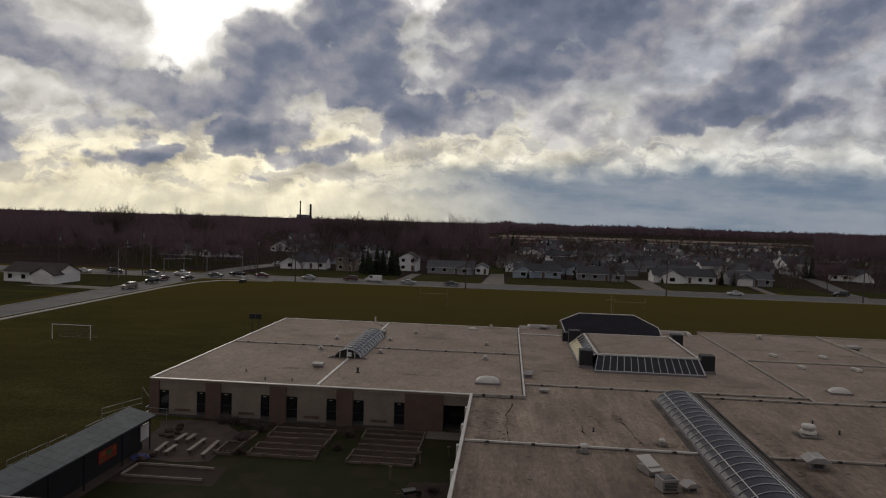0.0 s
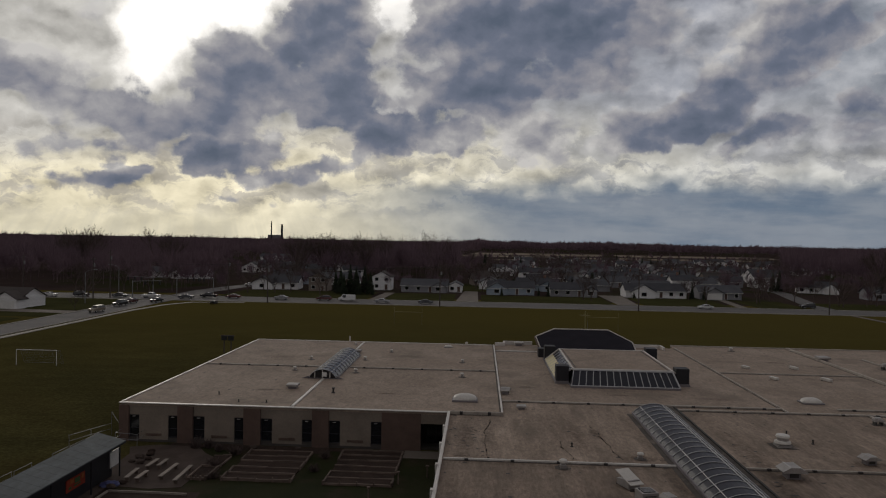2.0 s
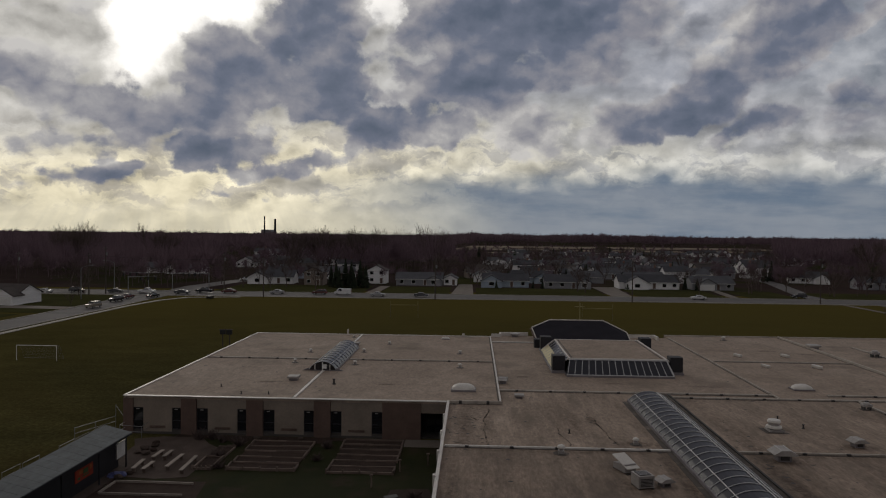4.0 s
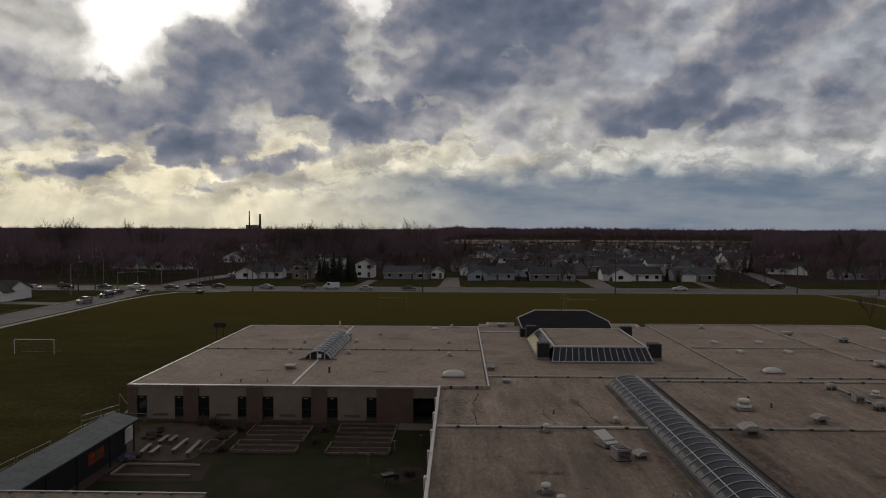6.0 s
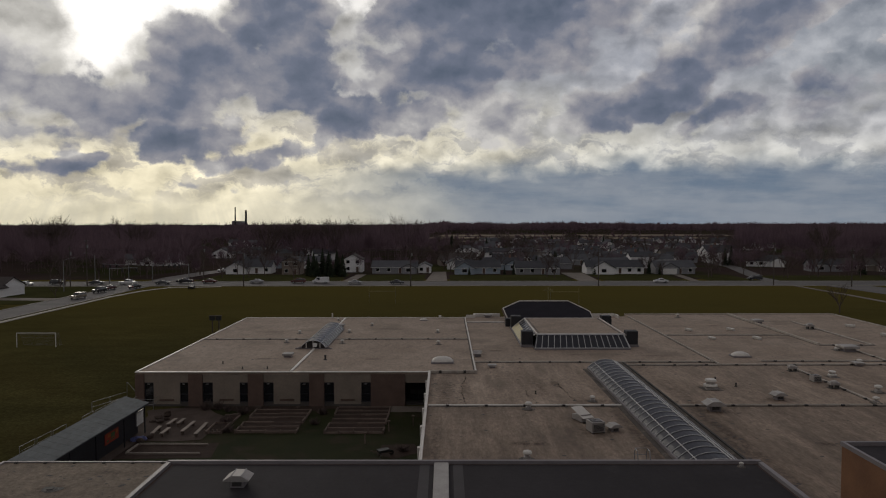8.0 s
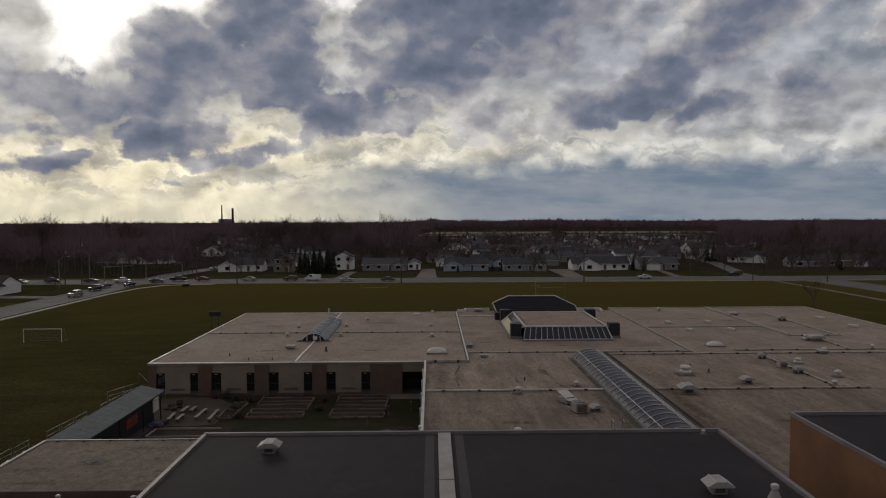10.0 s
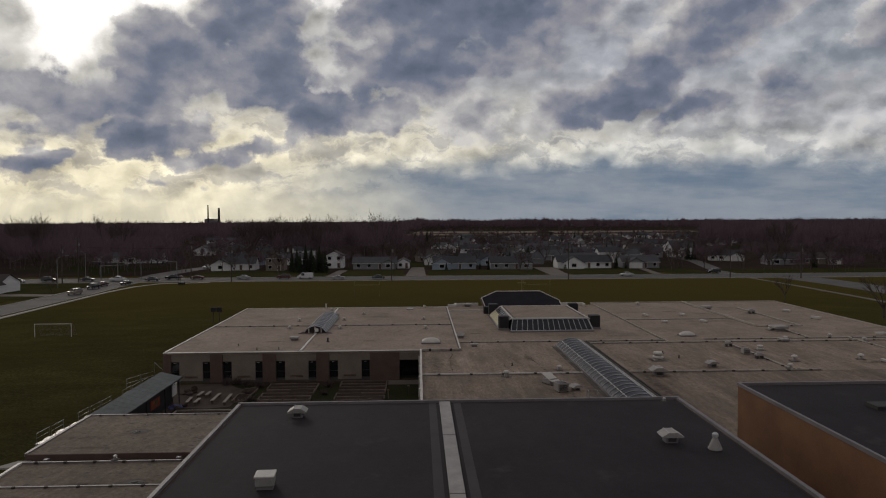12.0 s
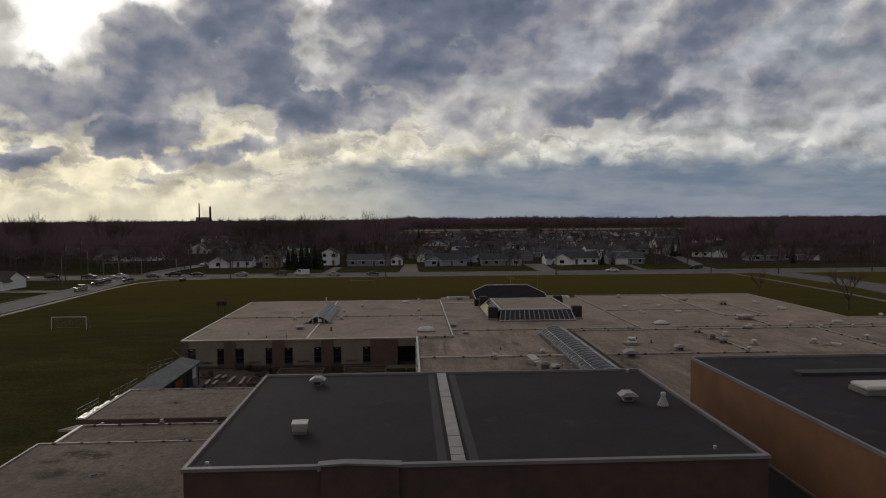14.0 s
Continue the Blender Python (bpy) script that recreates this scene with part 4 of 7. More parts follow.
part("curb", boxes((LX0 - 0.1, FX0 - 0.05, LY0 - 0.05, LY0 + 0.2, LZ, LZ + 0.26), (FX1 + 0.05, LX1 + 0.1, LY0 - 0.05, LY0 + 0.2, LZ, LZ + 0.26), (LX0 - 0.1, LX1 + 0.1, LY1 - 0.15, LY1 + 0.1, LZ, LZ + 0.26), (LX0 - 0.1, LX0 + 0.15, LY0 + 0.204, LY1 - 0.154, LZ, LZ + 0.26), (LX1 - 0.15, LX1 + 0.1, LY0 + 0.204, LY1 - 0.154, LZ, LZ + 0.26)), GREY_TRIM, lantern, "grey metal curb")
part("front_curb", boxes((FX0 - 0.1, FX1 + 0.1, FY - 0.16, FY + 0.1, LZ, LZ + 0.2), (FX0 - 0.1, FX0 + 0.1, FY + 0.104, LY0 - 0.06, LZ, LZ + 0.2), (FX1 - 0.1, FX1 + 0.1, FY + 0.104, LY0 - 0.06, LZ, LZ + 0.2)), GREY_TRIM, lantern, "grey metal curb under the front glazing")
part("lantern_roof", boxes((TX0, TX1, TY0, TY1, TZ - 0.15, TZ + 0.06)), TAN_ROOF, lantern, "flat tan roof of the lantern")
for d in ((TX0 - 0.1, TX1 + 0.1, TY0 - 0.12, TY0 + 0.06), (TX0 - 0.1, TX1 + 0.1, TY1 - 0.06, TY1 + 0.12), (TX0 - 0.12, TX0 + 0.06, TY0 + 0.064, TY1 - 0.064), (TX1 - 0.06, TX1 + 0.12, TY0 + 0.064, TY1 - 0.064)):
    part("lantern_coping", boxes((*d, TZ - 0.1, TZ + 0.13)), WHITE_TRIM, lantern, "white edge of the lantern roof")
for x in (TX0 + 0.35, TX1 - 0.35):
    part("roof_seam", boxes((x - 0.05, x + 0.05, TY0 + 0.1, TY1 - 0.1, TZ + 0.06, TZ + 0.1)), TAR, lantern, "dark seam along the lantern roof")
for x0, x1, y0, y1 in ((LX0, FX0 - 0.06, LY0, LY0 + 1.5), (FX1 + 0.1, LX1, LY0, LY0 + 1.5), (LX0, 46.1, LY1 - 1.5, LY1), (58.5, LX1, LY1 - 1.5, LY1)):
    corner = part("corner_block", soft_box(x0, x1, y0, y1, LZ + 0.264, 5.95, 0.03), BLACK_CLAD, lantern, "black clad corner block")
    part("block_sill", boxes((x0 - 0.05, x1 + 0.02, y0 - 0.06, y0 - 0.002, LZ + 0.27, LZ + 0.34)), GREY_TRIM, corner, "grey metal sill")
PANES = 15
step = (FX1 - FX0) / PANES
for i in range(PANES):
    a, b = FX0 + i * step, FX0 + (i + 1) * step
    ta, tb = TX0 + (a - FX0) * (TX1 - TX0) / (FX1 - FX0), TX0 + (b - FX0) * (TX1 - TX0) / (FX1 - FX0)
    part("pane", slab([(a, FY, 4.08), (b, FY, 4.08), (tb, TY0 - 0.1, TZ - 0.05), (ta, TY0 - 0.1, TZ - 0.05)], 0.04, (0, -1, 1)), GLASS_SKY, lantern)
    part("glazing_bar", tubes(((a, FY - 0.08, 4.1), (ta, TY0 - 0.18, TZ - 0.02), 0.045), n=6), ALUMINIUM, lantern)
    part("pane", slab([(ta, LY1 - 0.1, 4.1), (tb, LY1 - 0.1, 4.1), (tb, TY1 + 0.05, TZ - 0.05), (ta, TY1 + 0.05, TZ - 0.05)], 0.04, (0, 1, 1)), GLASS_SKY, lantern)
part("glazing_bar", tubes(((FX1, FY - 0.08, 4.1), (TX1, TY0 - 0.18, TZ - 0.02), 0.1), n=6), ALUMINIUM, lantern)
part("head_bar", tubes(((TX0 - 0.1, TY0 - 0.2, TZ - 0.02), (TX1 + 0.1, TY0 - 0.2, TZ - 0.02), 0.08), n=6), ALUMINIUM, lantern)
part("sill_bar", tubes(((FX0 - 0.1, FY - 0.1, 4.09), (FX1 + 0.1, FY - 0.1, 4.09), 0.07), n=6), ALUMINIUM, lantern)
for x, tx in ((FX0, TX0), (FX1, TX1)):
    part("cheek", slab([(x, FY, 4.05), (x, LY0 - 0.06, 4.05), (tx, LY0 - 0.06, TZ - 0.1), (tx, TY0 - 0.1, TZ - 0.1)], 0.05, (1, 0, 0)), BLACK_CLAD, lantern, "black cheek of the front glazing")
# hipped side glazing, the western side painted cream in its lower part for reflected sky
SIDE = 9
for i in range(SIDE):
    a, b = LY0 + 1.55 + i * (LY1 - LY0 - 3.1) / SIDE, LY0 + 1.55 + (i + 1) * (LY1 - LY0 - 3.1) / SIDE
    ta, tb = TY0 + 0.1 + i * (TY1 - TY0 - 0.2) / SIDE, TY0 + 0.1 + (i + 1) * (TY1 - TY0 - 0.2) / SIDE
    for s, x0, x1 in ((-1, LX0 + 0.1, TX0 - 0.05), (1, LX1 - 0.1, TX1 + 0.05)):
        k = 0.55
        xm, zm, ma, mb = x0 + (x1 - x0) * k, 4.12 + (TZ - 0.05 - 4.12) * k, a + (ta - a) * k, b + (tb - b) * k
        reflecting = s < 0
        part("side_pane", slab([(x0, a, 4.12), (x0, b, 4.12), (xm, mb, zm), (xm, ma, zm)], 0.04, (s, 0, 1)), GLASS_REFLECTION if reflecting else GLASS_SKY, lantern, "side glazing painted cream for sky reflection" if reflecting else "")
        part("side_pane", slab([(xm, ma, zm), (xm, mb, zm), (x1, tb, TZ - 0.05), (x1, ta, TZ - 0.05)], 0.04, (s, 0, 1)), GLASS_SKY, lantern)
        part("glazing_bar", tubes(((x0 + s * 0.05, a, 4.14), (x1 + s * 0.05, ta, TZ), 0.04), n=6), ALUMINIUM, lantern)
for cx, tx in ((LX0 + 0.1, TX0 - 0.1), (LX1 - 0.1, TX1 + 0.1)):
    for cy, ty in ((LY0 + 1.55, TY0 + 0.05), (LY1 - 1.55, TY1 - 0.05)):
        part("hip_bar", tubes(((cx, cy, 4.16), (tx, ty, TZ + 0.06), 0.09), n=6), WHITE_TRIM, lantern, "white hip bar")

gable = thing("shingled_roof_hood", "dark shingled roof hood with clipped corners and white edge", "roof")
HEX = [(44.9, 37.8, 3.95), (44.1, 39.2, 5.95), (46.9, 40.0, 7.05), (55.1, 40.0, 7.05), (58.6, 39.2, 5.4), (59.0, 37.8, 4.0)]
part("shingle_slope", slab(HEX, 0.15, (0, -1, 0.5)), SHINGLE, gable, "steep dark slate shingles")
part("hood_body", slab([(x, y + 0.2, z - 0.2) for x, y, z in HEX], 3.5, (0, 1, -0.1)), BROWN_BRICK, gable, "brown wall behind the hood")
for a, b in zip(HEX, HEX[1:]):
    part("edge_trim", tubes(((a[0], a[1] - 0.15, a[2] + 0.08), (b[0], b[1] - 0.15, b[2] + 0.08), 0.09), n=6), WHITE_TRIM, gable, "white edge trim")
for x in (44.9, 59.9):
    part("side_block", soft_box(x - 0.9, x + 0.9, 33.0, 34.4, ROOF_Z + 0.01, 5.1, 0.05), BLACK_CLAD, gable, "black clad block beside the hood")

long_vault = thing("barrel_skylight", "long arched skylight of smoky panes and pale ribs", "skylight")
vault(50.6, 54.55, -40.4, 1.3, ROOF_Z, 0.85, 33, (-0.62, 0.34, 0.5), long_vault, GLASS_PLASTIC, curb=0.25)
part("gutter", boxes((54.72, 55.35, -40.6, 4.8, ROOF_Z - 0.01, ROOF_Z + 0.02)), SHADOW_BITUMEN, long_vault, "dark gutter along the skylight")
part("gutter_edge", boxes((55.35, 55.5, -40.6, 4.8, ROOF_Z, ROOF_Z + 0.14)), TAR, long_vault, "dark gutter edge")
part("gutter", boxes((50.0, 50.44, -40.6, 1.4, ROOF_Z - 0.01, ROOF_Z + 0.02)), SHADOW_BITUMEN, long_vault, "dark gutter along the skylight")

# ---- school: eastern roofs ----
east = thing("east_wing", "wide low eastern wing with joined flat tan roofs", "school building")
part("roof", boxes((66.4, 103.4, 3.5, 47.0, 3.5, ROOF_Z + 0.004)), TAN_ROOF, east, "flat tan membrane roof with rows of vents")
part("roof", boxes((66.4, 135.0, -14.3, 3.5, 3.5, ROOF_Z)), OLD_ROOF, east, "streaked tan membrane roof")
part("roof", boxes((66.4, 135.0, -45.0, -14.3, 3.5, ROOF_Z - 0.004)), WORN_ROOF, east, "darker weathered tan membrane roof with long streaks")
part("roof", boxes((103.4, 135.0, 3.5, 12.5, 3.5, ROOF_Z + 0.002)), TAN_ROOF, east)
part("north_wall", boxes((66.4, 103.4, 46.6, 46.95, 0, 3.5)), BROWN_BRICK, east, "brown brick outer wall")
part("east_wall", boxes((103.0, 103.3, 12.5, 46.5, 0, 3.5)), BROWN_BRICK, east, "brown brick outer wall")
part("north_wall", boxes((103.4, 135.0, 12.1, 12.45, 0, 3.5)), BROWN_BRICK, east)
part("east_wall", boxes((134.6, 134.95, -45, 12.0, 0, 3.5)), BROWN_BRICK, east)
for d in ((66.4, 103.4, 46.8, 47.1), (103.2, 103.5, 12.6, 46.7), (103.6, 135, 12.3, 12.6)):
    part("coping", boxes((*d, ROOF_Z - 0.25, ROOF_Z + 0.16)), CURB, east, "pale roof edge")
joint(66.5, 103.0, 3.3, 3.6, ROOF_Z, east)
joint(72.0, 130.0, 5.4, 5.65, ROOF_Z, east)
joint(87.0, 87.25, 6.0, 14, ROOF_Z, east)
joint(84.5, 84.75, 16.2, 46.6, ROOF_Z, east, CURB, False, 0.3)
joint(84.5, 92.0, 16.0, 16.25, ROOF_Z, east, CURB, True)
joint(91.6, 91.9, 16.4, 38, ROOF_Z, east, CURB, False)
joint(66.6, 84.4, 24.3, 24.5, ROOF_Z, east, CURB, False)
joint(73.9, 74.15, -13.8, 3.2, ROOF_Z, east, CURB, True, 0.12)
joint(72.0, 77.0, -14.38, -14.2, ROOF_Z, east, CURB)
joint(92.4, 92.65, -12.0, 5.3, ROOF_Z, east, CURB, True)
for c in ((77.2, 33.5, 0.4, 0, 4), (82.0, 31.0, 0.4, 0, 3), (79, 6.5, 0.3, 0, 3), (86.5, -10.6, 0.6, 0.1, 5), (64.0, -9.5, 0.4, 0.0, 3), (66.5, -19.0, 0.5, -0.1, 4)):
    crack(*c, east)
debris(67, 103, 4, 46, ROOF_Z, 90, east)
debris(67, 110, -38, 3, ROOF_Z, 110, east)
debris(76, 100, -12, -6, ROOF_Z, 60, east)
part("south_wall", boxes((50.8, 55.35, -62.0, -61.7, 0, 4.2)), BROWN_BRICK, east)
part("link_roof", boxes((50.85, 55.32, -61.7, -41.05, 3.9, 4.2)), DARK_ROOF, east, "dark roof between the two tall blocks")

# ---- school: gymnasium and tall brick block ----
GYM_Z = 8.15
gym = thing("gymnasium", "tall brown brick gymnasium with flat dark rubber roof", "school building")
part("roof", boxes((20.4, 50.45, -61.7, -41.3, GYM_Z - 0.4, GYM_Z - 0.12)), DARK_ROOF, gym, "flat dark rubber roof")
for d in ((20.1, 50.75, -62.0, -61.7), (20.1, 50.75, -41.3, -41.0), (20.1, 20.4, -61.7, -41.3), (50.45, 50.75, -61.7, -41.3)):
    part("wall", boxes((*d, 0, GYM_Z - 0.164)), GYM_BRICK_SHADED, gym, "brown brick wall painted darker for shade")
for d in ((20.0, 27.1, -62.1, -61.75), (31.1, 50.85, -62.1, -61.75), (20.0, 50.85, -41.1, -40.9), (20.0, 20.22, -61.746, -41.254), (50.6, 50.85, -61.746, -41.254)):
    part("coping", boxes((*d, GYM_Z - 0.16, GYM_Z + 0.02)), GREY_TRIM, gym, "lilac-grey metal coping")
BAY = [(27.1, GYM_Z + 0.06), (28.4, GYM_Z + 0.14), (31.1, GYM_Z - 0.02)]
part("raised_bay", slab([(27.1, -62.3, 0)] + [(x, -62.3, z) for x, z in BAY] + [(31.1, -62.3, 0)], 0.55, (0, 1, 0)), GYM_BRICK_SHADED, gym, "slightly projecting brick bay")
part("coping", slab([(26.95, -62.4, GYM_Z - 0.16), (26.95, -62.4, GYM_Z + 0.16), (28.4, -62.4, GYM_Z + 0.25), (31.25, -62.4, GYM_Z + 0.1), (31.25, -62.4, GYM_Z - 0.02), (28.4, -62.4, GYM_Z + 0.145), (27.12, -62.4, GYM_Z + 0.065), (27.12, -62.4, GYM_Z - 0.16)], 0.66, (0, 1, 0)), GREY_TRIM, gym, "raised peaked metal coping over the bay")
for y0, y1 in ((-48.6, -41.2), (-57.4, -48.7), (-59.4, -57.5), (-60.6, -59.5), (-61.6, -60.7)):
    part("walkway_panel", soft_box(33.88, 34.62, y0, y1, GYM_Z - 0.12, GYM_Z - 0.02, 0.02), GALVANISED, gym, "pale metal roof ridge panel")
for x in (33.4, 35.1):
    part("sealant_strip", boxes((x - 0.25, x + 0.25, -61.7, -41.3, GYM_Z - 0.118, GYM_Z - 0.112)), material("lilac_sealant", (0.036, 0.0315, 0.035), (0.048, 0.0425, 0.047), 0.5), gym, "lilac-brown sealant strip")
block = thing("brick_block", "tall orange-brown brick block with flat dark roof", "school building")
BLK_Z = 8.9
for d in ((55.4, 55.7, -90, -40.4), (55.7, 110, -40.7, -40.4), (109.7, 110, -90, -40.7), (55.7, 110, -90, -89.7)):
    part("wall", boxes((*d, 0, BLK_Z - 0.164)), ORANGE_BRICK, block, "orange-brown brick wall")
part("roof", boxes((55.7, 109.7, -89.7, -40.7, BLK_Z - 0.35, BLK_Z - 0.1)), DARK_ROOF, block, "flat dark rubber roof")
for d in ((55.34, 55.52, -90, -40.34), (55.524, 110, -40.52, -40.34)):
    part("coping", boxes((*d, BLK_Z - 0.16, BLK_Z + 0.06)), GREY_TRIM, block, "grey metal coping")
part("roof_trough", boxes((61.0, 90.0, -47.3, -46.1, BLK_Z - 0.1, BLK_Z + 0.12)), TAR, block, "long black roof curb")
part("flashing", boxes((55.32, 55.4, -61.5, -41.1, 4.3, 4.45)), GREY_TRIM, block, "thin metal flashing line")

# ---- school: west annex ----
# base tone darker than the other tan roofs, with stains and drain spots
ANNEX_ROOF = material("dark_stained_tan_membrane", (0.142, 0.113, 0.088), (0.210, 0.170, 0.132), 0.16, 0.85, 0.35, stain=(0.085, 0.068, 0.056), stain_at=(0.60, 0.74), stain_scale=0.4, mottles=((1.8, (1, 0.6, 1), 0.78, 1.18), (4.0, (1, 1, 1), 0.76, 1.2)), spots=((9, -49.6, 1.2, 0.9, 1.3), (10.4, -50.1, 1.2, 0.8, 1.2), (9.3, -53.3, 1.3, 1, 1.2), (8, -51, 0.9, 0.6, 0.9), (11.9, -53.7, 1, 0.7, 1), (11.3, -36.7, 1.1, 0.7, 1), (15.1, -46.7, 1.2, 0.6, 1.1), (12.3, -47, 1.5, 0.4, 0.9), (18.5, -50, 1, 3, 0.5), (7.5, -38, 2.5, 0.5, 0.5), (9, -40.3, 3, 0.4, 0.5), (14, -34, 2.5, 0.6, 0.4), (14.5, -57, 4, 2.5, 0.5)), spot_tone=(0.3, 0.26, 0.24), grain=6.0, spec=0.2)
annex = thing("west_annex", "low west annex with stepped flat tan roofs", "school building")
AZ = 4.95
part("roof", boxes((5.7, 20.0, -41.5, -32.1, AZ - 0.3, AZ)), ANNEX_ROOF, annex, "flat tan roof with dark drain")
part("roof", boxes((5.4, 20.0, -43.1, -41.5, AZ - 0.95, AZ - 0.7)), DARK_ROOF, annex, "sunken dark gutter roof")
part("roof", boxes((6.3, 20.0, -47.4, -43.1, AZ - 0.4, AZ - 0.08)), ANNEX_ROOF, annex)
part("roof", boxes((5.3, 20.0, -72.0, -47.4, AZ - 0.4, AZ - 0.02)), ANNEX_ROOF, annex, "flat tan roof with round dark stains")
part("wall", boxes((5.8, 6.1, -41.4, -32.3, 0, AZ - 0.3)), BROWN_BRICK, annex, "brown brick wall")
part("wall", boxes((6.1, 20.0, -32.5, -32.2, 0, AZ - 0.3)), BROWN_BRICK, annex, "brown brick wall")
part("wall", boxes((6.5, 6.8, -47.3, -41.5, 0, AZ - 0.95)), BROWN_BRICK, annex)
part("wall", boxes((5.5, 5.8, -71.9, -47.5, 0, AZ - 0.4)), BROWN_BRICK, annex)
part("wall", boxes((5.8, 20.0, -71.9, -71.6, 0, AZ - 0.4)), BROWN_BRICK, annex)
part("fascia", boxes((5.7, 20.0, -41.62, -41.5, AZ - 0.7, AZ + 0.02)), BROWN_BRICK, annex, "brown fascia facing the gutter")
part("coping", boxes((5.6, 20.0, -32.22, -32.08, AZ - 0.12, AZ + 0.07)), GREY_TRIM, annex, "grey metal roof edge")
part("coping", boxes((5.6, 5.82, -41.5, -32.3, AZ - 0.12, AZ + 0.08)), GREY_TRIM, annex, "grey metal roof edge")
part("coping", boxes((6.2, 20.0, -43.14, -43.0, AZ - 0.3, AZ + 0.03)), GREY_TRIM, annex, "grey metal roof edge")
part("coping", boxes((6.2, 6.42, -47.25, -43.2, AZ - 0.4, AZ + 0.05)), WHITE_TRIM, annex, "bright white roof edge")
part("coping", boxes((5.2, 20.0, -47.46, -47.32, AZ - 0.3, AZ + 0.04)), GREY_TRIM, annex, "pale roof joint")
part("coping", boxes((5.2, 5.36, -72.0, -47.5, AZ - 0.3, AZ + 0.06)), GREY_TRIM, annex, "grey metal roof edge")
part("ledge", slab([(4.4, -43.0, AZ - 0.5), (6.2, -43.0, AZ - 0.5), (6.2, -41.7, AZ - 0.5), (5.3, -41.7, AZ - 0.5)], 0.15), CONCRETE, annex, "pointed concrete ledge")
for y, x0 in ((-32.2, 5.6), (-43.1, 6.3), (-47.4, 5.4)):
    for k in range(7):
        x = x0 + 1.0 + k * 1.9
        part("coping_bracket", boxes((x - 0.09, x + 0.09, y - 0.2, y - 0.06, AZ - 0.03, AZ + 0.09)), TAR, annex, "dark bracket on the roof edge")
for x in (7.4, 16.2):
    part("drain_box", soft_box(x - 0.15, x + 0.15, -42.3, -41.95, AZ - 0.7, AZ - 0.1, 0.04), GREY_TRIM, annex, "metal drain box in the gutter")
for x, y, w, z in ((11.3, -36.7, 0.42, AZ + 0.002), (15.1, -46.7, 0.42, AZ - 0.078), (11.9, -53.7, 0.42, AZ - 0.018)):
    drain = part("roof_drain", lathe([(w, 0.0), (w * 0.9, 0.025), (w * 0.5, 0.02), (w * 0.45, 0.06)], 9), TAR, annex, "black roof drain")
    drain.location = (x, y, z)
    ring = [(random.uniform(0.7, 1.35) * math.cos(k * 0.571), random.uniform(0.7, 1.3) * math.sin(k * 0.571)) for k in range(11)]
    sump = part("drain_sump", slab([(p * 0.62, q * 0.42, -0.01) for p, q in ring], 0.018), TAR, annex, "ragged black sump round the drain")
    sump.location = (x, y, z)
debris(6, 19.8, -41.2, -32.4, AZ, 110, annex)
debris(6.6, 19.8, -47.2, -43.3, AZ - 0.08, 60, annex)
debris(5.6, 19.8, -60, -47.6, AZ - 0.02, 110, annex)
part("gutter_pipe", tubes(((5.6, -42.4, AZ - 0.55), (19.9, -42.4, AZ - 0.55), 0.05)), GREY_TRIM, annex, "grey pipe in the gutter")

# ---- roof fittings ----
GROUPS = "fittings on the school roofs"


def small_vent():
    t = thing("roof_vent", "small pale hooded vent on the flat roof", "roof vent", GROUPS)
    part("base", soft_box(-0.28, 0.28, -0.28, 0.28, 0, 0.3, 0.03), GALVANISED, t)
    part("neck", lathe([(0.2, 0.28), (0.2, 0.55)], 10), GALVANISED, t)
    # flat dark pad added for the stain round the vent base
    part("flashing_pad", lathe([(0.75, 0.0), (0.7, 0.02)], 9), SHADOW_BITUMEN, t, "dark pad for the stain round the base")
    part("cap", lathe([(0.36, 0.5), (0.4, 0.58), (0.34, 0.72), (0.16, 0.8)], 12), WHITE_PLASTIC, t, "pale rounded cap")
    return t


def low_box():
    t = thing("roof_box", "low pale metal box with overhanging lid", "roof unit", GROUPS)
    part("base", boxes((-0.5, 0.5, -0.5, 0.5, 0, 0.3)), GREY_TRIM, t)
    part("lid", soft_box(-0.75, 0.75, -0.7, 0.7, 0.3, 0.58, 0.06), GALVANISED, t, "pale metal lid")
    return t


def dome():
    t = thing("dome_skylight", "white acrylic dome skylight on a low curb", "skylight", GROUPS)
    part("curb", soft_box(-1.5, 1.5, -1.0, 1.0, 0, 0.22, 0.04), GREY_TRIM, t)
    bm = bmesh.new()
    rings = []
    for k in range(7):
        a = k / 6 * math.pi / 2
        r, z = math.cos(a), 0.22 + 0.62 * math.sin(a)
        rings.append([bm.verts.new((1.4 * r * math.copysign(abs(math.cos(b)) ** 0.6, math.cos(b)), 0.92 * r * math.copysign(abs(math.sin(b)) ** 0.6, math.sin(b)), z)) for b in (2 * math.pi * i / 20 + 0.01 for i in range(20))])
    for a, b in zip(rings, rings[1:]):
        for i in range(20):
            bm.faces.new((a[i], a[(i + 1) % 20], b[(i + 1) % 20], b[i]))
    bm.faces.new(rings[-1])
    for f in bm.faces:
        f.smooth = True
    part("dome", bm, WHITE_PLASTIC, t, "white acrylic dome")
    return t


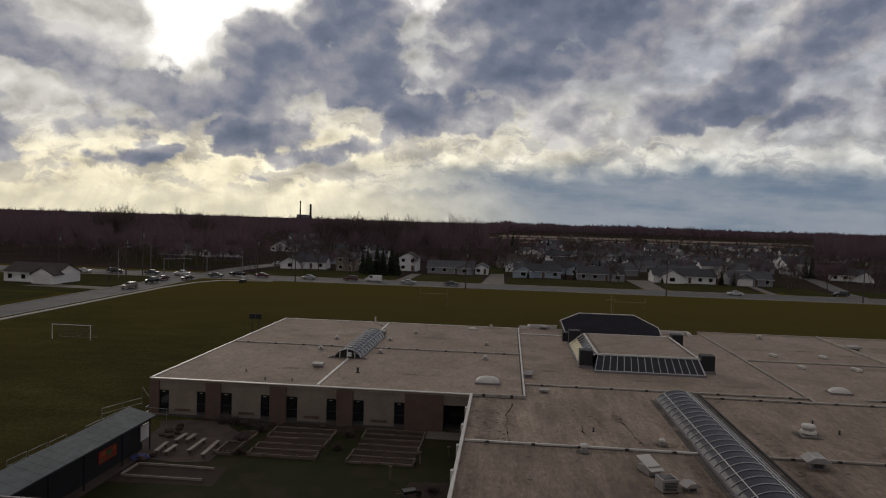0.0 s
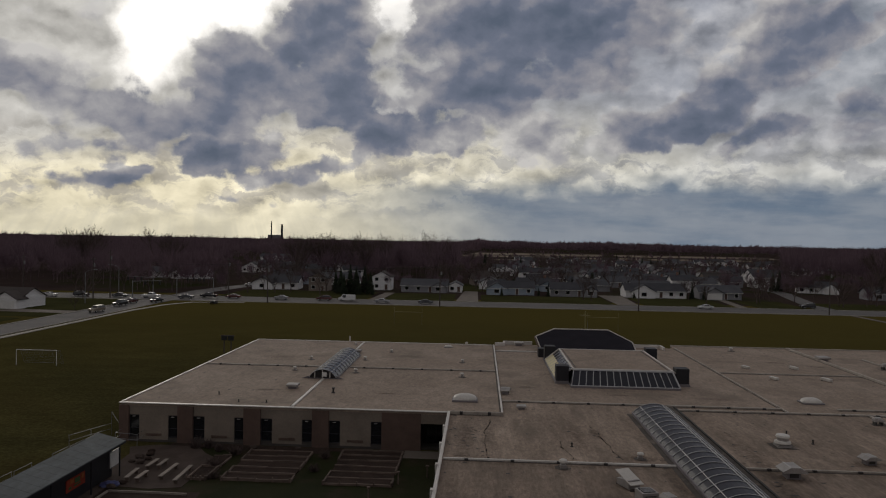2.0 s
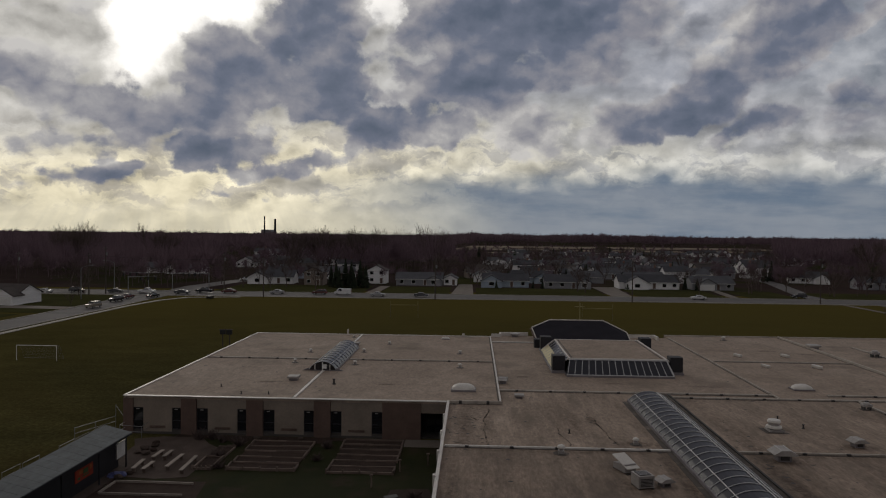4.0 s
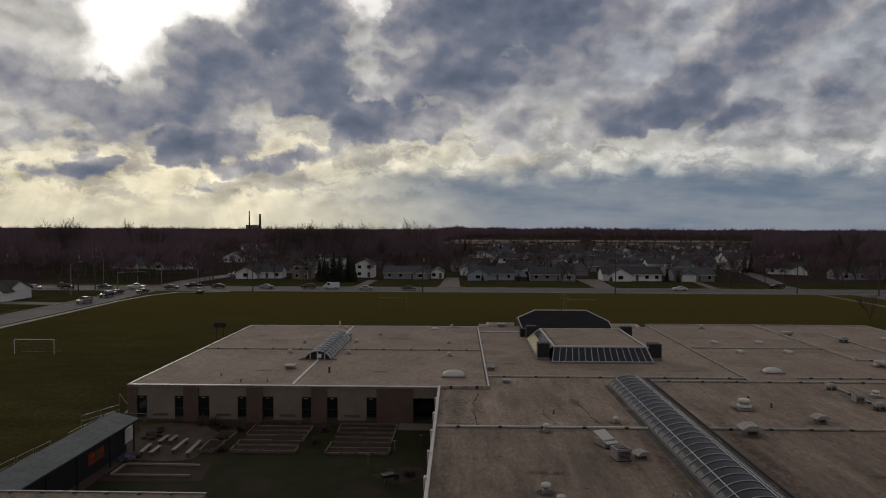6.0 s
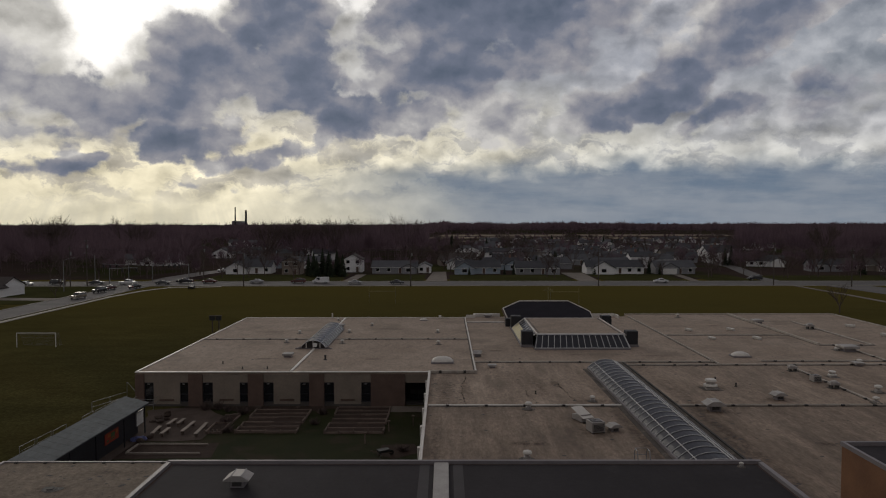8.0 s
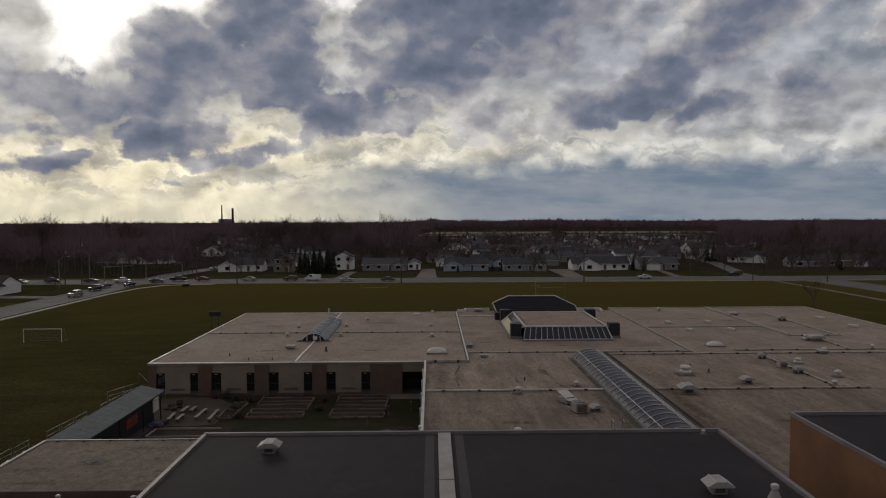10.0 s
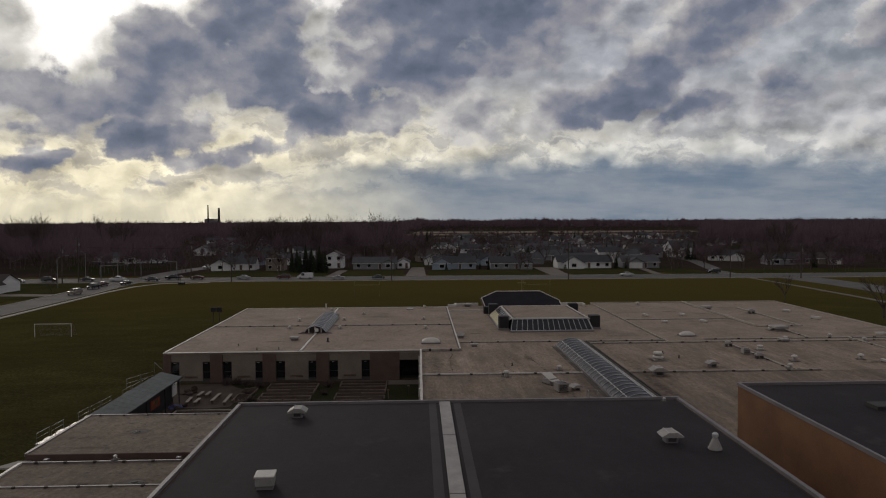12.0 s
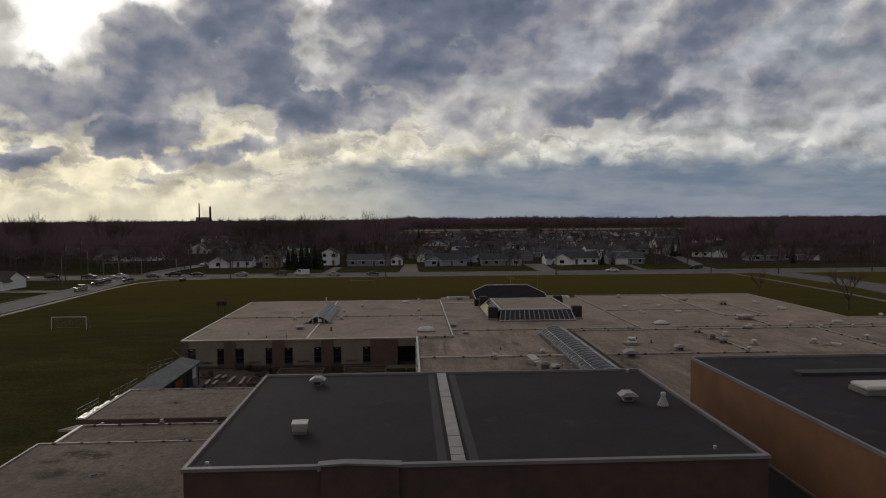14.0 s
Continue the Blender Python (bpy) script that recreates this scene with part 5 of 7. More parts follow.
def mushroom():
    t = thing("mushroom_vent", "round white mushroom exhaust vent on a square base", "roof vent", GROUPS)
    part("base", soft_box(-0.75, 0.75, -0.75, 0.75, 0, 0.25, 0.03), GALVANISED, t)
    part("flashing_pad", boxes((-1.3, 1.35, -1.2, 1.1, 0, 0.02)), SHADOW_BITUMEN, t, "dark pad for the stain round the base")
    part("drum", lathe([(0.55, 0.25), (0.6, 0.45), (0.6, 1.0), (0.55, 1.1)], 18), GALVANISED, t)
    part("skirt", lathe([(0.85, 0.35), (0.9, 0.42), (0.85, 0.6), (0.62, 0.7)], 18), WHITE_PLASTIC, t, "white flared skirt")
    part("cap", lathe([(0.7, 1.02), (0.76, 1.1), (0.68, 1.3), (0.2, 1.38)], 18), WHITE_PLASTIC, t, "white round cap")
    return t


def hood():
    t = thing("hooded_vent", "pale metal vent with a wide pitched hood", "roof vent", GROUPS)
    part("base", soft_box(-0.6, 0.6, -0.55, 0.55, 0, 0.8, 0.03), GREY_TRIM, t)
    part("hood_top", slab([(-1.1, -0.85, 0.72), (-0.42, -0.85, 1.12), (0.42, -0.85, 1.12), (1.1, -0.85, 0.72), (1.02, -0.85, 0.62), (-1.02, -0.85, 0.62)], 1.7, (0, 1, 0)), GALVANISED, t, "pale pitched hood")
    for x in (-0.42, 0.42):
        part("seam", tubes(((x, -0.87, 1.14), (x, 0.87, 1.14), 0.03), n=5), ALUMINIUM, t)
    part("louvre", boxes((-0.4, 0.4, -0.58, -0.552, 0.15, 0.55)), TAR, t, "dark louvre in the base")
    return t


def cowl():
    t = thing("conical_vent", "short conical metal flue with a collar", "roof vent", GROUPS)
    part("cone", lathe([(0.52, 0), (0.54, 0.06), (0.22, 0.8), (0.16, 1.0)], 14), GALVANISED, t)
    part("collar", lathe([(0.2, 0.96), (0.24, 1.0), (0.24, 1.2), (0.18, 1.26)], 14), ALUMINIUM, t)
    return t


def fan_unit():
    t = thing("air_conditioner", "grey boxy rooftop air conditioner with open fan", "air conditioner", GROUPS)
    part("case", soft_box(-0.85, 0.85, -0.85, 0.85, 0.12, 1.35, 0.04), GALVANISED, t)
    part("fan_opening", boxes((-0.62, 0.62, -0.62, 0.62, 1.35, 1.39)), TAR, t, "black fan opening")
    for k in range(5):
        part("grille_bar", tubes(((-0.62, -0.5 + 0.25 * k, 1.42), (0.62, -0.5 + 0.25 * k, 1.42), 0.025), n=5), ALUMINIUM, t)
    part("side_grille", boxes(*[(-0.65, 0.65, -0.89, -0.852, 0.3 + 0.14 * k, 0.37 + 0.14 * k) for k in range(6)]), TAR, t, "black slatted side grille")
    for x in (-0.7, 0.7):
        part("skid", boxes((x - 0.08, x + 0.08, -0.9, 0.9, 0, 0.12)), TAR, t)
    return t


def slant_duct():
    t = thing("slanted_duct", "pale metal intake with a long slanted hood", "roof unit", GROUPS)
    part("casing", slab([(-0.7, -1.0, 0.1), (-0.7, 1.1, 0.1), (-0.7, 1.1, 0.7), (-0.7, -1.0, 1.0)], 1.4, (1, 0, 0)), GALVANISED, t)
    part("slanted_hood", slab([(-0.8, -1.5, 0.62), (-0.8, 1.2, 1.45), (0.8, 1.2, 1.45), (0.8, -1.5, 0.62)], 0.08), WHITE_PLASTIC, t, "pale slanted sheet-metal hood")
    part("foot", boxes((-0.7, 0.7, -1.4, -1.2, 0, 0.1), (-0.7, 0.7, 1.0, 1.2, 0, 0.1)), TAR, t)
    return t


def pipe():
    t = thing("vent_pipe", "short dark vent pipe through the roof", "vent pipe", GROUPS)
    part("stub", lathe([(0.14, 0), (0.14, 0.6), (0.2, 0.62), (0.2, 0.75)], 10), TAR, t)
    part("boot", lathe([(0.3, 0), (0.28, 0.06), (0.16, 0.15)], 10), TAR, t)
    return t


def twin_fan():
    t = thing("exhaust_fan", "squat dark-legged exhaust fan with pale cap", "exhaust fan", GROUPS)
    for x in (-0.45, 0.45):
        part("leg", boxes((x - 0.12, x + 0.12, -0.4, 0.4, 0, 0.5)), TAR, t)
    part("flashing_pad", boxes((-0.9, 0.95, -0.8, 0.75, 0, 0.02)), SHADOW_BITUMEN, t, "dark pad for the stain round the base")
    part("housing", soft_box(-0.7, 0.7, -0.5, 0.5, 0.5, 0.85, 0.06), GALVANISED, t)
    part("cap", lathe([(0.5, 0.85), (0.55, 0.92), (0.4, 1.12), (0.1, 1.16)], 12), GALVANISED, t)
    return t


def long_unit():
    t = thing("low_roof_unit", "long low white unit lying on the roof", "roof unit", GROUPS)
    part("body", soft_box(-0.9, 0.9, -0.3, 0.3, 0.05, 0.5, 0.08), WHITE_PLASTIC, t)
    part("foot", boxes((-0.7, -0.5, -0.3, 0.3, 0, 0.05), (0.5, 0.7, -0.3, 0.3, 0, 0.05)), TAR, t)
    return t


def place(make, spots, grow=1.0):
    """The first spot takes the thing itself, the others take copies: x, y, z, turn, size."""
    first = None
    for x, y, z, turn, size in spots:
        m = pose(x, y, z, 0, 0, turn)
        if first is None:
            first = make()
            first.matrix_basis = m
            first.scale = (size * grow,) * 3
        else:
            copy_thing(first, m).scale = (size * grow,) * 3


R = ROOF_Z
place(small_vent, [(12.5, 18.7, R, 0, 1), (12.7, 26.4, R, 10, 1), (20.0, 27.1, R, 0, 1), (20.3, 18.1, R, 20, 1.05), (22.7, 34.1, R, 0, 0.9), (33.3, 27.0, R, 0, 1), (33.5, 17.2, R, 0, 1.1), (16.4, 39.9, R, 0, 0.8),
                   (41.85, -15.4, R, 0, 1.35), (40.2, -28.5, R, 0, 1.35), (40.9, -30.3, R, 15, 1.2), (48.1, -12.7, R, 0, 1.1), (74.7, 43.3, R, 0, 1.3), (74.0, -13.4, R, 0, 1.2), (76.6, -9.5, R, 0, 1.5), (82.6, 3.7, R, 0, 1.3), (84.9, -9.0, R, 0, 1.4),
                   (90.1, 5.9, R, 0, 1.1), (92.9, 2.6, R, 0, 1.2), (93.6, -6.8, R, 0, 1.4), (108.7, 12.0, R, 0, 1.5), (98.0, 2.9, R, 0, 1.0), (21.1, -61.2, GYM_Z - 0.12, 0, 0.45), (48.5, -60.5, GYM_Z - 0.12, 0, 0.4), (49.6, -41.6, GYM_Z - 0.12, 0, 0.5), (12.3, -42.9, 5.0, 0, 0.6)], 0.62)
place(low_box, [(15.0, 8.6, R, 0, 1.0), (17.9, 32.8, R, 0, 0.9), (39.8, 2.2, R, 0, 0.75), (85.3, 36.3, R, 0, 1.3), (86.0, 11.9, R, 0, 1.6), (41.8, 43.6, R, 0, 1.1), (82.0, 3.0, R, 0, 0.9)], 0.85)
place(dome, [(34.1, 5.1, R, 0, 1.0), (70.8, 8.5, R, 0, 0.85), (30.8, 39.9, R, 0, 0.5)], 0.88)
place(mushroom, [(60.9, -7.9, R, 0, 0.95), (75.9, -2.7, R, 0, 0.62), (85.2, 12.6, R, 0, 0.7)], 0.78)
place(hood, [(58.2, -15.8, R, 0, 0.95), (65.7, -12.0, R, 8, 0.72), (47.9, -21.8, R, 20, 0.62), (24.6, -44.1, GYM_Z - 0.12, 0, 0.66), (46.85, -50.3, GYM_Z - 0.12, 0, 0.68), (38.45, 8.8, R, 80, 0.7)], 0.85)
place(cowl, [(48.85, -51.7, GYM_Z - 0.12, 0, 0.72)])
place(fan_unit, [(46.4, -22.0, R, 14, 0.66), (73.0, -4.8, R, 0, 0.5)])
place(slant_duct, [(45.9, -18.9, R, 24, 0.66)])
place(pipe, [(19.9, 6.8, R, 0, 1.4), (8.2, 4.6, R, 0, 0.7), (11.4, 1.5, R, 0, 0.7), (14.2, 1.6, R, 0, 0.7), (43.2, -10.0, R, 0, 0.8), (62.8, -4.2, R, 0, 0.8), (63.8, -7.0, R, 0, 0.9), (52.0, 44.0, R, 0, 0.6)], 0.55)
place(twin_fan, [(73.1, 0.2, R, 0, 0.62), (73.3, -7.7, R, 0, 0.68), (90.7, 30.2, R, 0, 0.8)])
place(long_unit, [(71.4, 28.4, R, -72, 0.75), (77.9, 28.8, R, -72, 0.75), (72.1, 21.0, R, -72, 0.7), (78.4, 20.9, R, -72, 0.8), (98.0, 32.1, R, -60, 0.8), (98.1, 23.1, R, -60, 0.9), (86.8, -10.8, R, -60, 0.7), (98.5, 7.5, R, 0, 0.8)])

box_vent = thing("box_vent", "square pale metal box vent on the dark roof", "roof vent", GROUPS, (25.1, -56.0, GYM_Z - 0.12), 3)
box_vent.scale = (0.72, 0.72, 0.72)
part("curb", boxes((-0.55, 0.55, -0.5, 0.5, 0, 0.25)), GREY_TRIM, box_vent)
part("body", soft_box(-0.6, 0.6, -0.6, 0.6, 0.25, 0.85, 0.05), GALVANISED, box_vent)
part("lid", soft_box(-0.66, 0.66, -0.66, 0.66, 0.85, 0.95, 0.03), WHITE_PLASTIC, box_vent, "pale lid")
flat_light = thing("flat_skylight", "large white flat-topped skylight on the dark roof", "skylight", GROUPS, (64.5, -52.2, BLK_Z - 0.1))
part("curb", boxes((-2.4, 2.4, -1.0, 1.0, 0, 0.3)), GREY_TRIM, flat_light)
part("dome", soft_box(-2.35, 2.35, -0.95, 0.95, 0.3, 0.62, 0.16), WHITE_PLASTIC, flat_light, "white acrylic cover")
roof_ladder = thing("roof_ladder", "pair of hooped ladder rails at the roof edge", "ladder", "", (44.8, -40.6, 3.85))
for x in (-0.32, 0.32):
    bm = bmesh.new()
    for a, b in (((x, 0.3, 0), (x, 0.3, 4.5)), ((x, 0.3, 4.5), (x, 0.1, 4.75)), ((x, 0.1, 4.75), (x, -0.3, 4.75)), ((x, -0.3, 4.75), (x, -0.45, 4.2))):
        tube(bm, a, b, 0.025, n=6)
    part("rail", bm, GREY_STEEL, roof_ladder)
for k in range(14):
    part("rung", tubes(((-0.32, 0.3, 0.3 + 0.34 * k), (0.32, 0.3, 0.3 + 0.34 * k), 0.02), n=5), GREY_STEEL, roof_ladder)

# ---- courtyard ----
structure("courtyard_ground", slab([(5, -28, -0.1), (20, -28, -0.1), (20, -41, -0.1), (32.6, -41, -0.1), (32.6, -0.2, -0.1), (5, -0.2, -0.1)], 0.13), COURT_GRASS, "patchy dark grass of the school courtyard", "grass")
pts = [(2.0, -2.0), (4.5, -1.0), (8.5, -1.2), (9.8, -3.0), (11.5, -4.5), (11.4, -12.0), (9.0, -12.6), (5.2, -12.2), (3.4, -9.0), (3.0, -4.0)]
structure("gravel_patch", slab([(x, y, -0.1) for x, y in pts], 0.16), GRAVEL, "brown gravel seating area", "gravel")
structure("soil_patch", slab([(x, y, -0.1) for x, y in ((28.6, -13.6), (31.6, -13.2), (32.2, -15.6), (30.0, -17.4), (28.4, -16.2))], 0.14), SOIL, "bare earth patch in the grass", "soil")
structure("soil_patch", slab([(x, y, -0.1) for x, y in ((4.6, -13.0), (13.4, -12.9), (14.0, -17.0), (5.4, -17.4))], 0.14), SOIL, "bare dug soil", "soil")
structure("soil_bed", slab([(x, y, -0.1) for x, y in ((5.5, -0.3), (28.3, -0.3), (28.3, -1.0), (21.5, -1.25), (20.8, -2.2), (13.6, -1.7), (12.6, -2.6), (10, -1.4), (5.5, -1.5))], 0.15), SOIL, "dark mulched bed along the classroom wall", "soil")
structure("paving", boxes((28.5, 32.55, -2.6, -0.3, -0.05, 0.07)), DRIVE, "concrete slab before the entrance", "paving")
structure("paving", boxes((4.5, 5.6, -32.0, -9.5, -0.05, 0.09)), GRAVEL, "narrow gravel path beside the shed", "paving")


def plank(x0, y0, x1, y1, w, z0, z1, parent, mat=TIMBER, name="board"):
    a, b = Vector((x0, y0)), Vector((x1, y1))
    d = (b - a).normalized()
    n = Vector((-d.y, d.x)) * w / 2
    return part(name, slab([(*(a + n), z0), (*(b + n), z0), (*(b - n), z0), (*(a - n), z0)], z1 - z0), mat, parent)


def garden_bed(x0, x1, y0, y1, rows, label):
    """Boards on edge round rows of dark soil."""
    t = thing("raised_garden_bed", label, "garden bed", "garden beds", (x0, y0, 0))
    w, d = x1 - x0, y1 - y0
    part("soil", boxes((0.05, w - 0.05, 0.05, d - 0.05, 0.0, 0.13)), SOIL, t, "dark bare soil")
    for k in range(rows + 1):
        y = d * k / rows
        for a, b in ((0, w * 0.5), (w * 0.5 + 0.03, w)):
            plank(a + random.uniform(-0.08, 0.05), y + random.uniform(-0.06, 0.06), b + random.uniform(-0.05, 0.1), y + random.uniform(-0.06, 0.06), 0.13, 0.02, 0.25 + random.uniform(-0.06, 0.06), t)
    for k in range(rows):
        for x in (0, w):
            if random.random() < 0.85:
                plank(x + random.uniform(-0.06, 0.06), d * k / rows + 0.1, x + random.uniform(-0.06, 0.06), d * (k + 1) / rows - 0.1, 0.13, 0.02, 0.26 + random.uniform(-0.06, 0.08), t)
    for k in range(5):
        part("stake", boxes((w * k / 4 - 0.05, w * k / 4 + 0.05, -0.15, -0.05, 0, 0.45)), TIMBER, t)
    return t


random.seed(5)
garden_bed(14.0, 19.9, -10.0, -2.0, 5, "raised beds of weathered timber boards with bare soil")
garden_bed(22.7, 28.4, -10.2, -1.1, 6, "raised beds of weathered timber boards in several rows")
garden_bed(11.1, 12.7, -10.1, -4.0, 2, "narrow raised bed edged with old boards")
frame_bed = thing("timber_bed_frame", "low open timber frame lying on bare soil", "garden bed", "garden beds", (6.2, -16.1, 0.04))
for a in ((0, 0, 3.2, 0), (3.25, 0, 6.5, 0.05), (0, 2.6, 3.2, 2.6), (3.25, 2.6, 6.4, 2.5), (-0.1, 0.1, -0.05, 2.5)):
    plank(*a, 0.11, 0, 0.16, frame_bed, PALE_TIMBER)


def bench(x0, y0, x1, y1):
    t = thing("timber_bench", "pale backless timber bench on short legs", "bench", "benches on the gravel", ((x0 + x1) / 2, (y0 + y1) / 2, 0.06), math.degrees(math.atan2(y1 - y0, x1 - x0)))
    h = math.hypot(x1 - x0, y1 - y0) / 2
    part("seat", soft_box(-h, h, -0.17, 0.17, 0.36, 0.44, 0.02), PALE_TIMBER, t)
    for x in (-h + 0.3, h - 0.3):
        part("leg", boxes((x - 0.06, x + 0.06, -0.14, 0.14, 0, 0.36)), TIMBER, t)


for b in ((6.3, -9.0, 6.5, -11.4), (7.4, -9.5, 7.4, -11.5), (6.85, -6.4, 6.8, -8.4), (7.7, -6.4, 7.7, -8.2), (9.1, -7.4, 9.1, -10.8), (10.5, -7.8, 10.7, -11.6)):
    bench(*b)

shed = thing("covered_walkway", "dark-walled covered walkway with blue-grey metal roof", "walkway shed", "", (3.0, -32.0, 0))
for k in range(20):
    y = 22.7 * k / 20
    part("roof_panel", slab([(0.0, y + 0.01, 3.42), (2.4, y + 0.01, 2.84), (2.4, y + 1.125, 2.84), (0.0, y + 1.125, 3.42)], 0.07), BLUE_METAL, shed)
part("fascia", boxes((2.36, 2.42, -0.02, 22.72, 2.74, 2.84)), BLACK_CLAD, shed, "grey eaves board")
part("side_wall", boxes((1.4, 1.55, 0, 22.0, 0, 3.0)), BLACK_CLAD, shed, "black boarded wall")
part("end_wall", boxes((0.15, 1.4, 21.85, 22.0, 0, 3.05)), BLACK_CLAD, shed)
part("back_wall", boxes((0.0, 0.15, 0, 22.0, 0, 3.35)), BLACK_CLAD, shed)
for y in (2.5, 8.5, 12.5, 17.6, 21.9):
    part("post", boxes((2.2, 2.3, y, y + 0.1, 0, 2.78)), BLACK_CLAD, shed)
mural = thing("painted_panel", "red and green painted panel on the black shed wall", "mural", "", (4.56, -16.6, 0.95))
part("board", boxes((0, 0.04, 0, 2.5, 0, 0.95)), RED_PAINT, mural, "red painted board")
for y, z, w, h, m in ((0.5, 0.55, 0.5, 0.3, ORANGE_PAINT), (1.1, 0.4, 0.7, 0.4, GREEN_PAINT), (1.0, 0.2, 0.9, 0.12, GREEN_PAINT), (2.0, 0.5, 0.3, 0.35, ORANGE_PAINT), (0.3, 0.15, 0.35, 0.2, GREEN_PAINT)):
    part("painted_shape", boxes((0.04, 0.05, y, y + w, z, z + h)), m, mural)
board = thing("white_board", "plain white board on the end of the shed", "board", "", (4.58, -10.45, 0.85))
part("face", boxes((0, 0.05, 0, 1.5, 0, 1.25)), WHITE_PAINT, board)
part("frame", boxes((-0.02, 0.07, -0.06, 0, -0.06, 1.31), (-0.02, 0.07, 1.5, 1.56, -0.06, 1.31), (-0.02, 0.07, 0, 1.5, 1.25, 1.31), (-0.02, 0.07, 0, 1.5, -0.06, 0)), GREY_TRIM, board)

ramp_deck = thing("access_ramp", "wet concrete ramp with painted sky glare and steel handrails beside the shed", "ramp", "", (-4.0, -24.2, 0))
random.seed(21)
for k in range(10):
    y0, y1 = 2.3 * k, 2.3 * (k + 1) - 0.06
    lean = 0.9 + 0.16 * k
    edge = [(lean + random.uniform(-0.12, 0.18), y0 + (y1 - y0) * j / 5) for j in range(6)]
    part("ramp_slab", slab([(x, y, -0.1) for x, y in edge] + [(3.3, y1, -0.1), (3.3, y0, -0.1)], 0.26 + 0.02 * (k % 2)), DECK_GLARE, ramp_deck, "wet concrete slab with painted sky glare")
    if k not in (2, 6):
        part("rail", tubes(((lean + 0.1, y0, 1.1), (lean + 0.15, y1, 1.1), 0.022), n=6), GREY_STEEL, ramp_deck)
        part("rail", tubes(((lean + 0.1, y0, 0.65), (lean + 0.15, y1, 0.65), 0.016), n=6), GREY_STEEL, ramp_deck)
        for y in (y0, y1):
            part("rail_post", tubes(((lean + 0.12, y, 0.1), (lean + 0.12, y, 1.1), 0.022), n=6), GREY_STEEL, ramp_deck)
    part("rail_post", tubes(((lean + 1.3, y0 + 1, 0.1), (lean + 1.3, y0 + 1, 1.0), 0.022), n=6), GREY_STEEL, ramp_deck)
    if k % 3 == 1:
        part("drain_grate", boxes((lean + 0.5, lean + 1.0, y0 + 0.8, y0 + 1.3, 0.1, 0.2)), TAR, ramp_deck, "dark drain grate")
stair_rail = thing("steel_stair_rail", "thin steel handrails round the top of the stair", "handrail", "", (0, 0, 0))
CORNERS = [(0.1, -1.2), (0.0, 1.1), (2.3, 0.9), (2.5, -1.6)]
RAILS = [((-3.7, -2.6, h), (-2.0, 2.0, h)) for h in (0.6, 1.15)] + [((-2.0, 2.0, 0.9), (-2.0, 2.0, 2.3)), ((-2.0, 2.0, 2.3), (-0.2, 0.2, 1.6))]
for (ax, ay), (bx, by) in zip(CORNERS, CORNERS[1:] + CORNERS[:1]):
    RAILS += [((ax, ay, 1.15), (bx, by, 1.15)), ((ax, ay, 0.6), (bx, by, 0.6)), ((ax, ay, 0), (ax, ay, 1.15))]
for x, y in ((-3.7, -2.6), (-2.85, -0.3), (-2.0, 2.0), (-0.2, 0.2)):
    RAILS.append(((x, y, 0), (x, y, 1.6 if x > -1 else 1.15)))
for a, b in RAILS:
    part("rail", tubes((a, b, 0.025), n=6), GREY_STEEL, stair_rail)

# ---- loose things in the courtyard ----
random.seed(9)


def bush(x, y, r, h, label, twigs=120):
    t = thing("bare_shrub", label, "shrub", "", (x, y, 0))
    bm = bmesh.new()
    for _ in range(twigs):
        a, k = random.uniform(0, 6.28), random.uniform(0.2, 1) * r
        tip = (k * math.cos(a), k * math.sin(a), random.uniform(0.3, 1) * h)
        tube(bm, (tip[0] * 0.25, tip[1] * 0.25, 0), tip, 0.025, 0.008, n=3, cap=False)
    part("brushwood", bm, BARK, t)


bush(8.3, -1.7, 0.9, 1.3, "leafless brown shrub by the classroom wall")
bush(9.6, -1.5, 0.7, 1.0, "leafless brown shrub by the classroom wall")
bush(10.9, -2.4, 0.6, 0.9, "leafless brown shrub by the classroom wall")
bush(12.1, -6.5, 1.0, 0.8, "heap of brown brushwood beside the beds")
bush(13.2, -9.5, 0.8, 0.7, "heap of brown brushwood beside the beds")
bush(12.8, -3.2, 1.1, 1.0, "leafless brown shrub by the garden beds")
bush(21.2, -7.0, 0.7, 0.7, "dry brown weeds between the beds")
bush(21.4, -3.4, 0.8, 0.9, "dry brown weeds between the beds")
bush(30.6, -15.2, 0.9, 0.6, "heap of brown brushwood on bare earth")
tarp = thing("blue_tarp_heap", "crumpled dark blue tarpaulin heap on the path", "tarpaulin", "", (5.6, -12.2, 0.05))
bm = bmesh.new()
bmesh.ops.create_icosphere(bm, subdivisions=3, radius=0.6)
for v in bm.verts:
    v.co = Vector((v.co.x * 1.3, v.co.y, max(0, v.co.z) * 0.7)) * (1 + 0.35 * noise.noise(v.co * 3))
part("cloth", bm, BLUE_TARP, tarp)
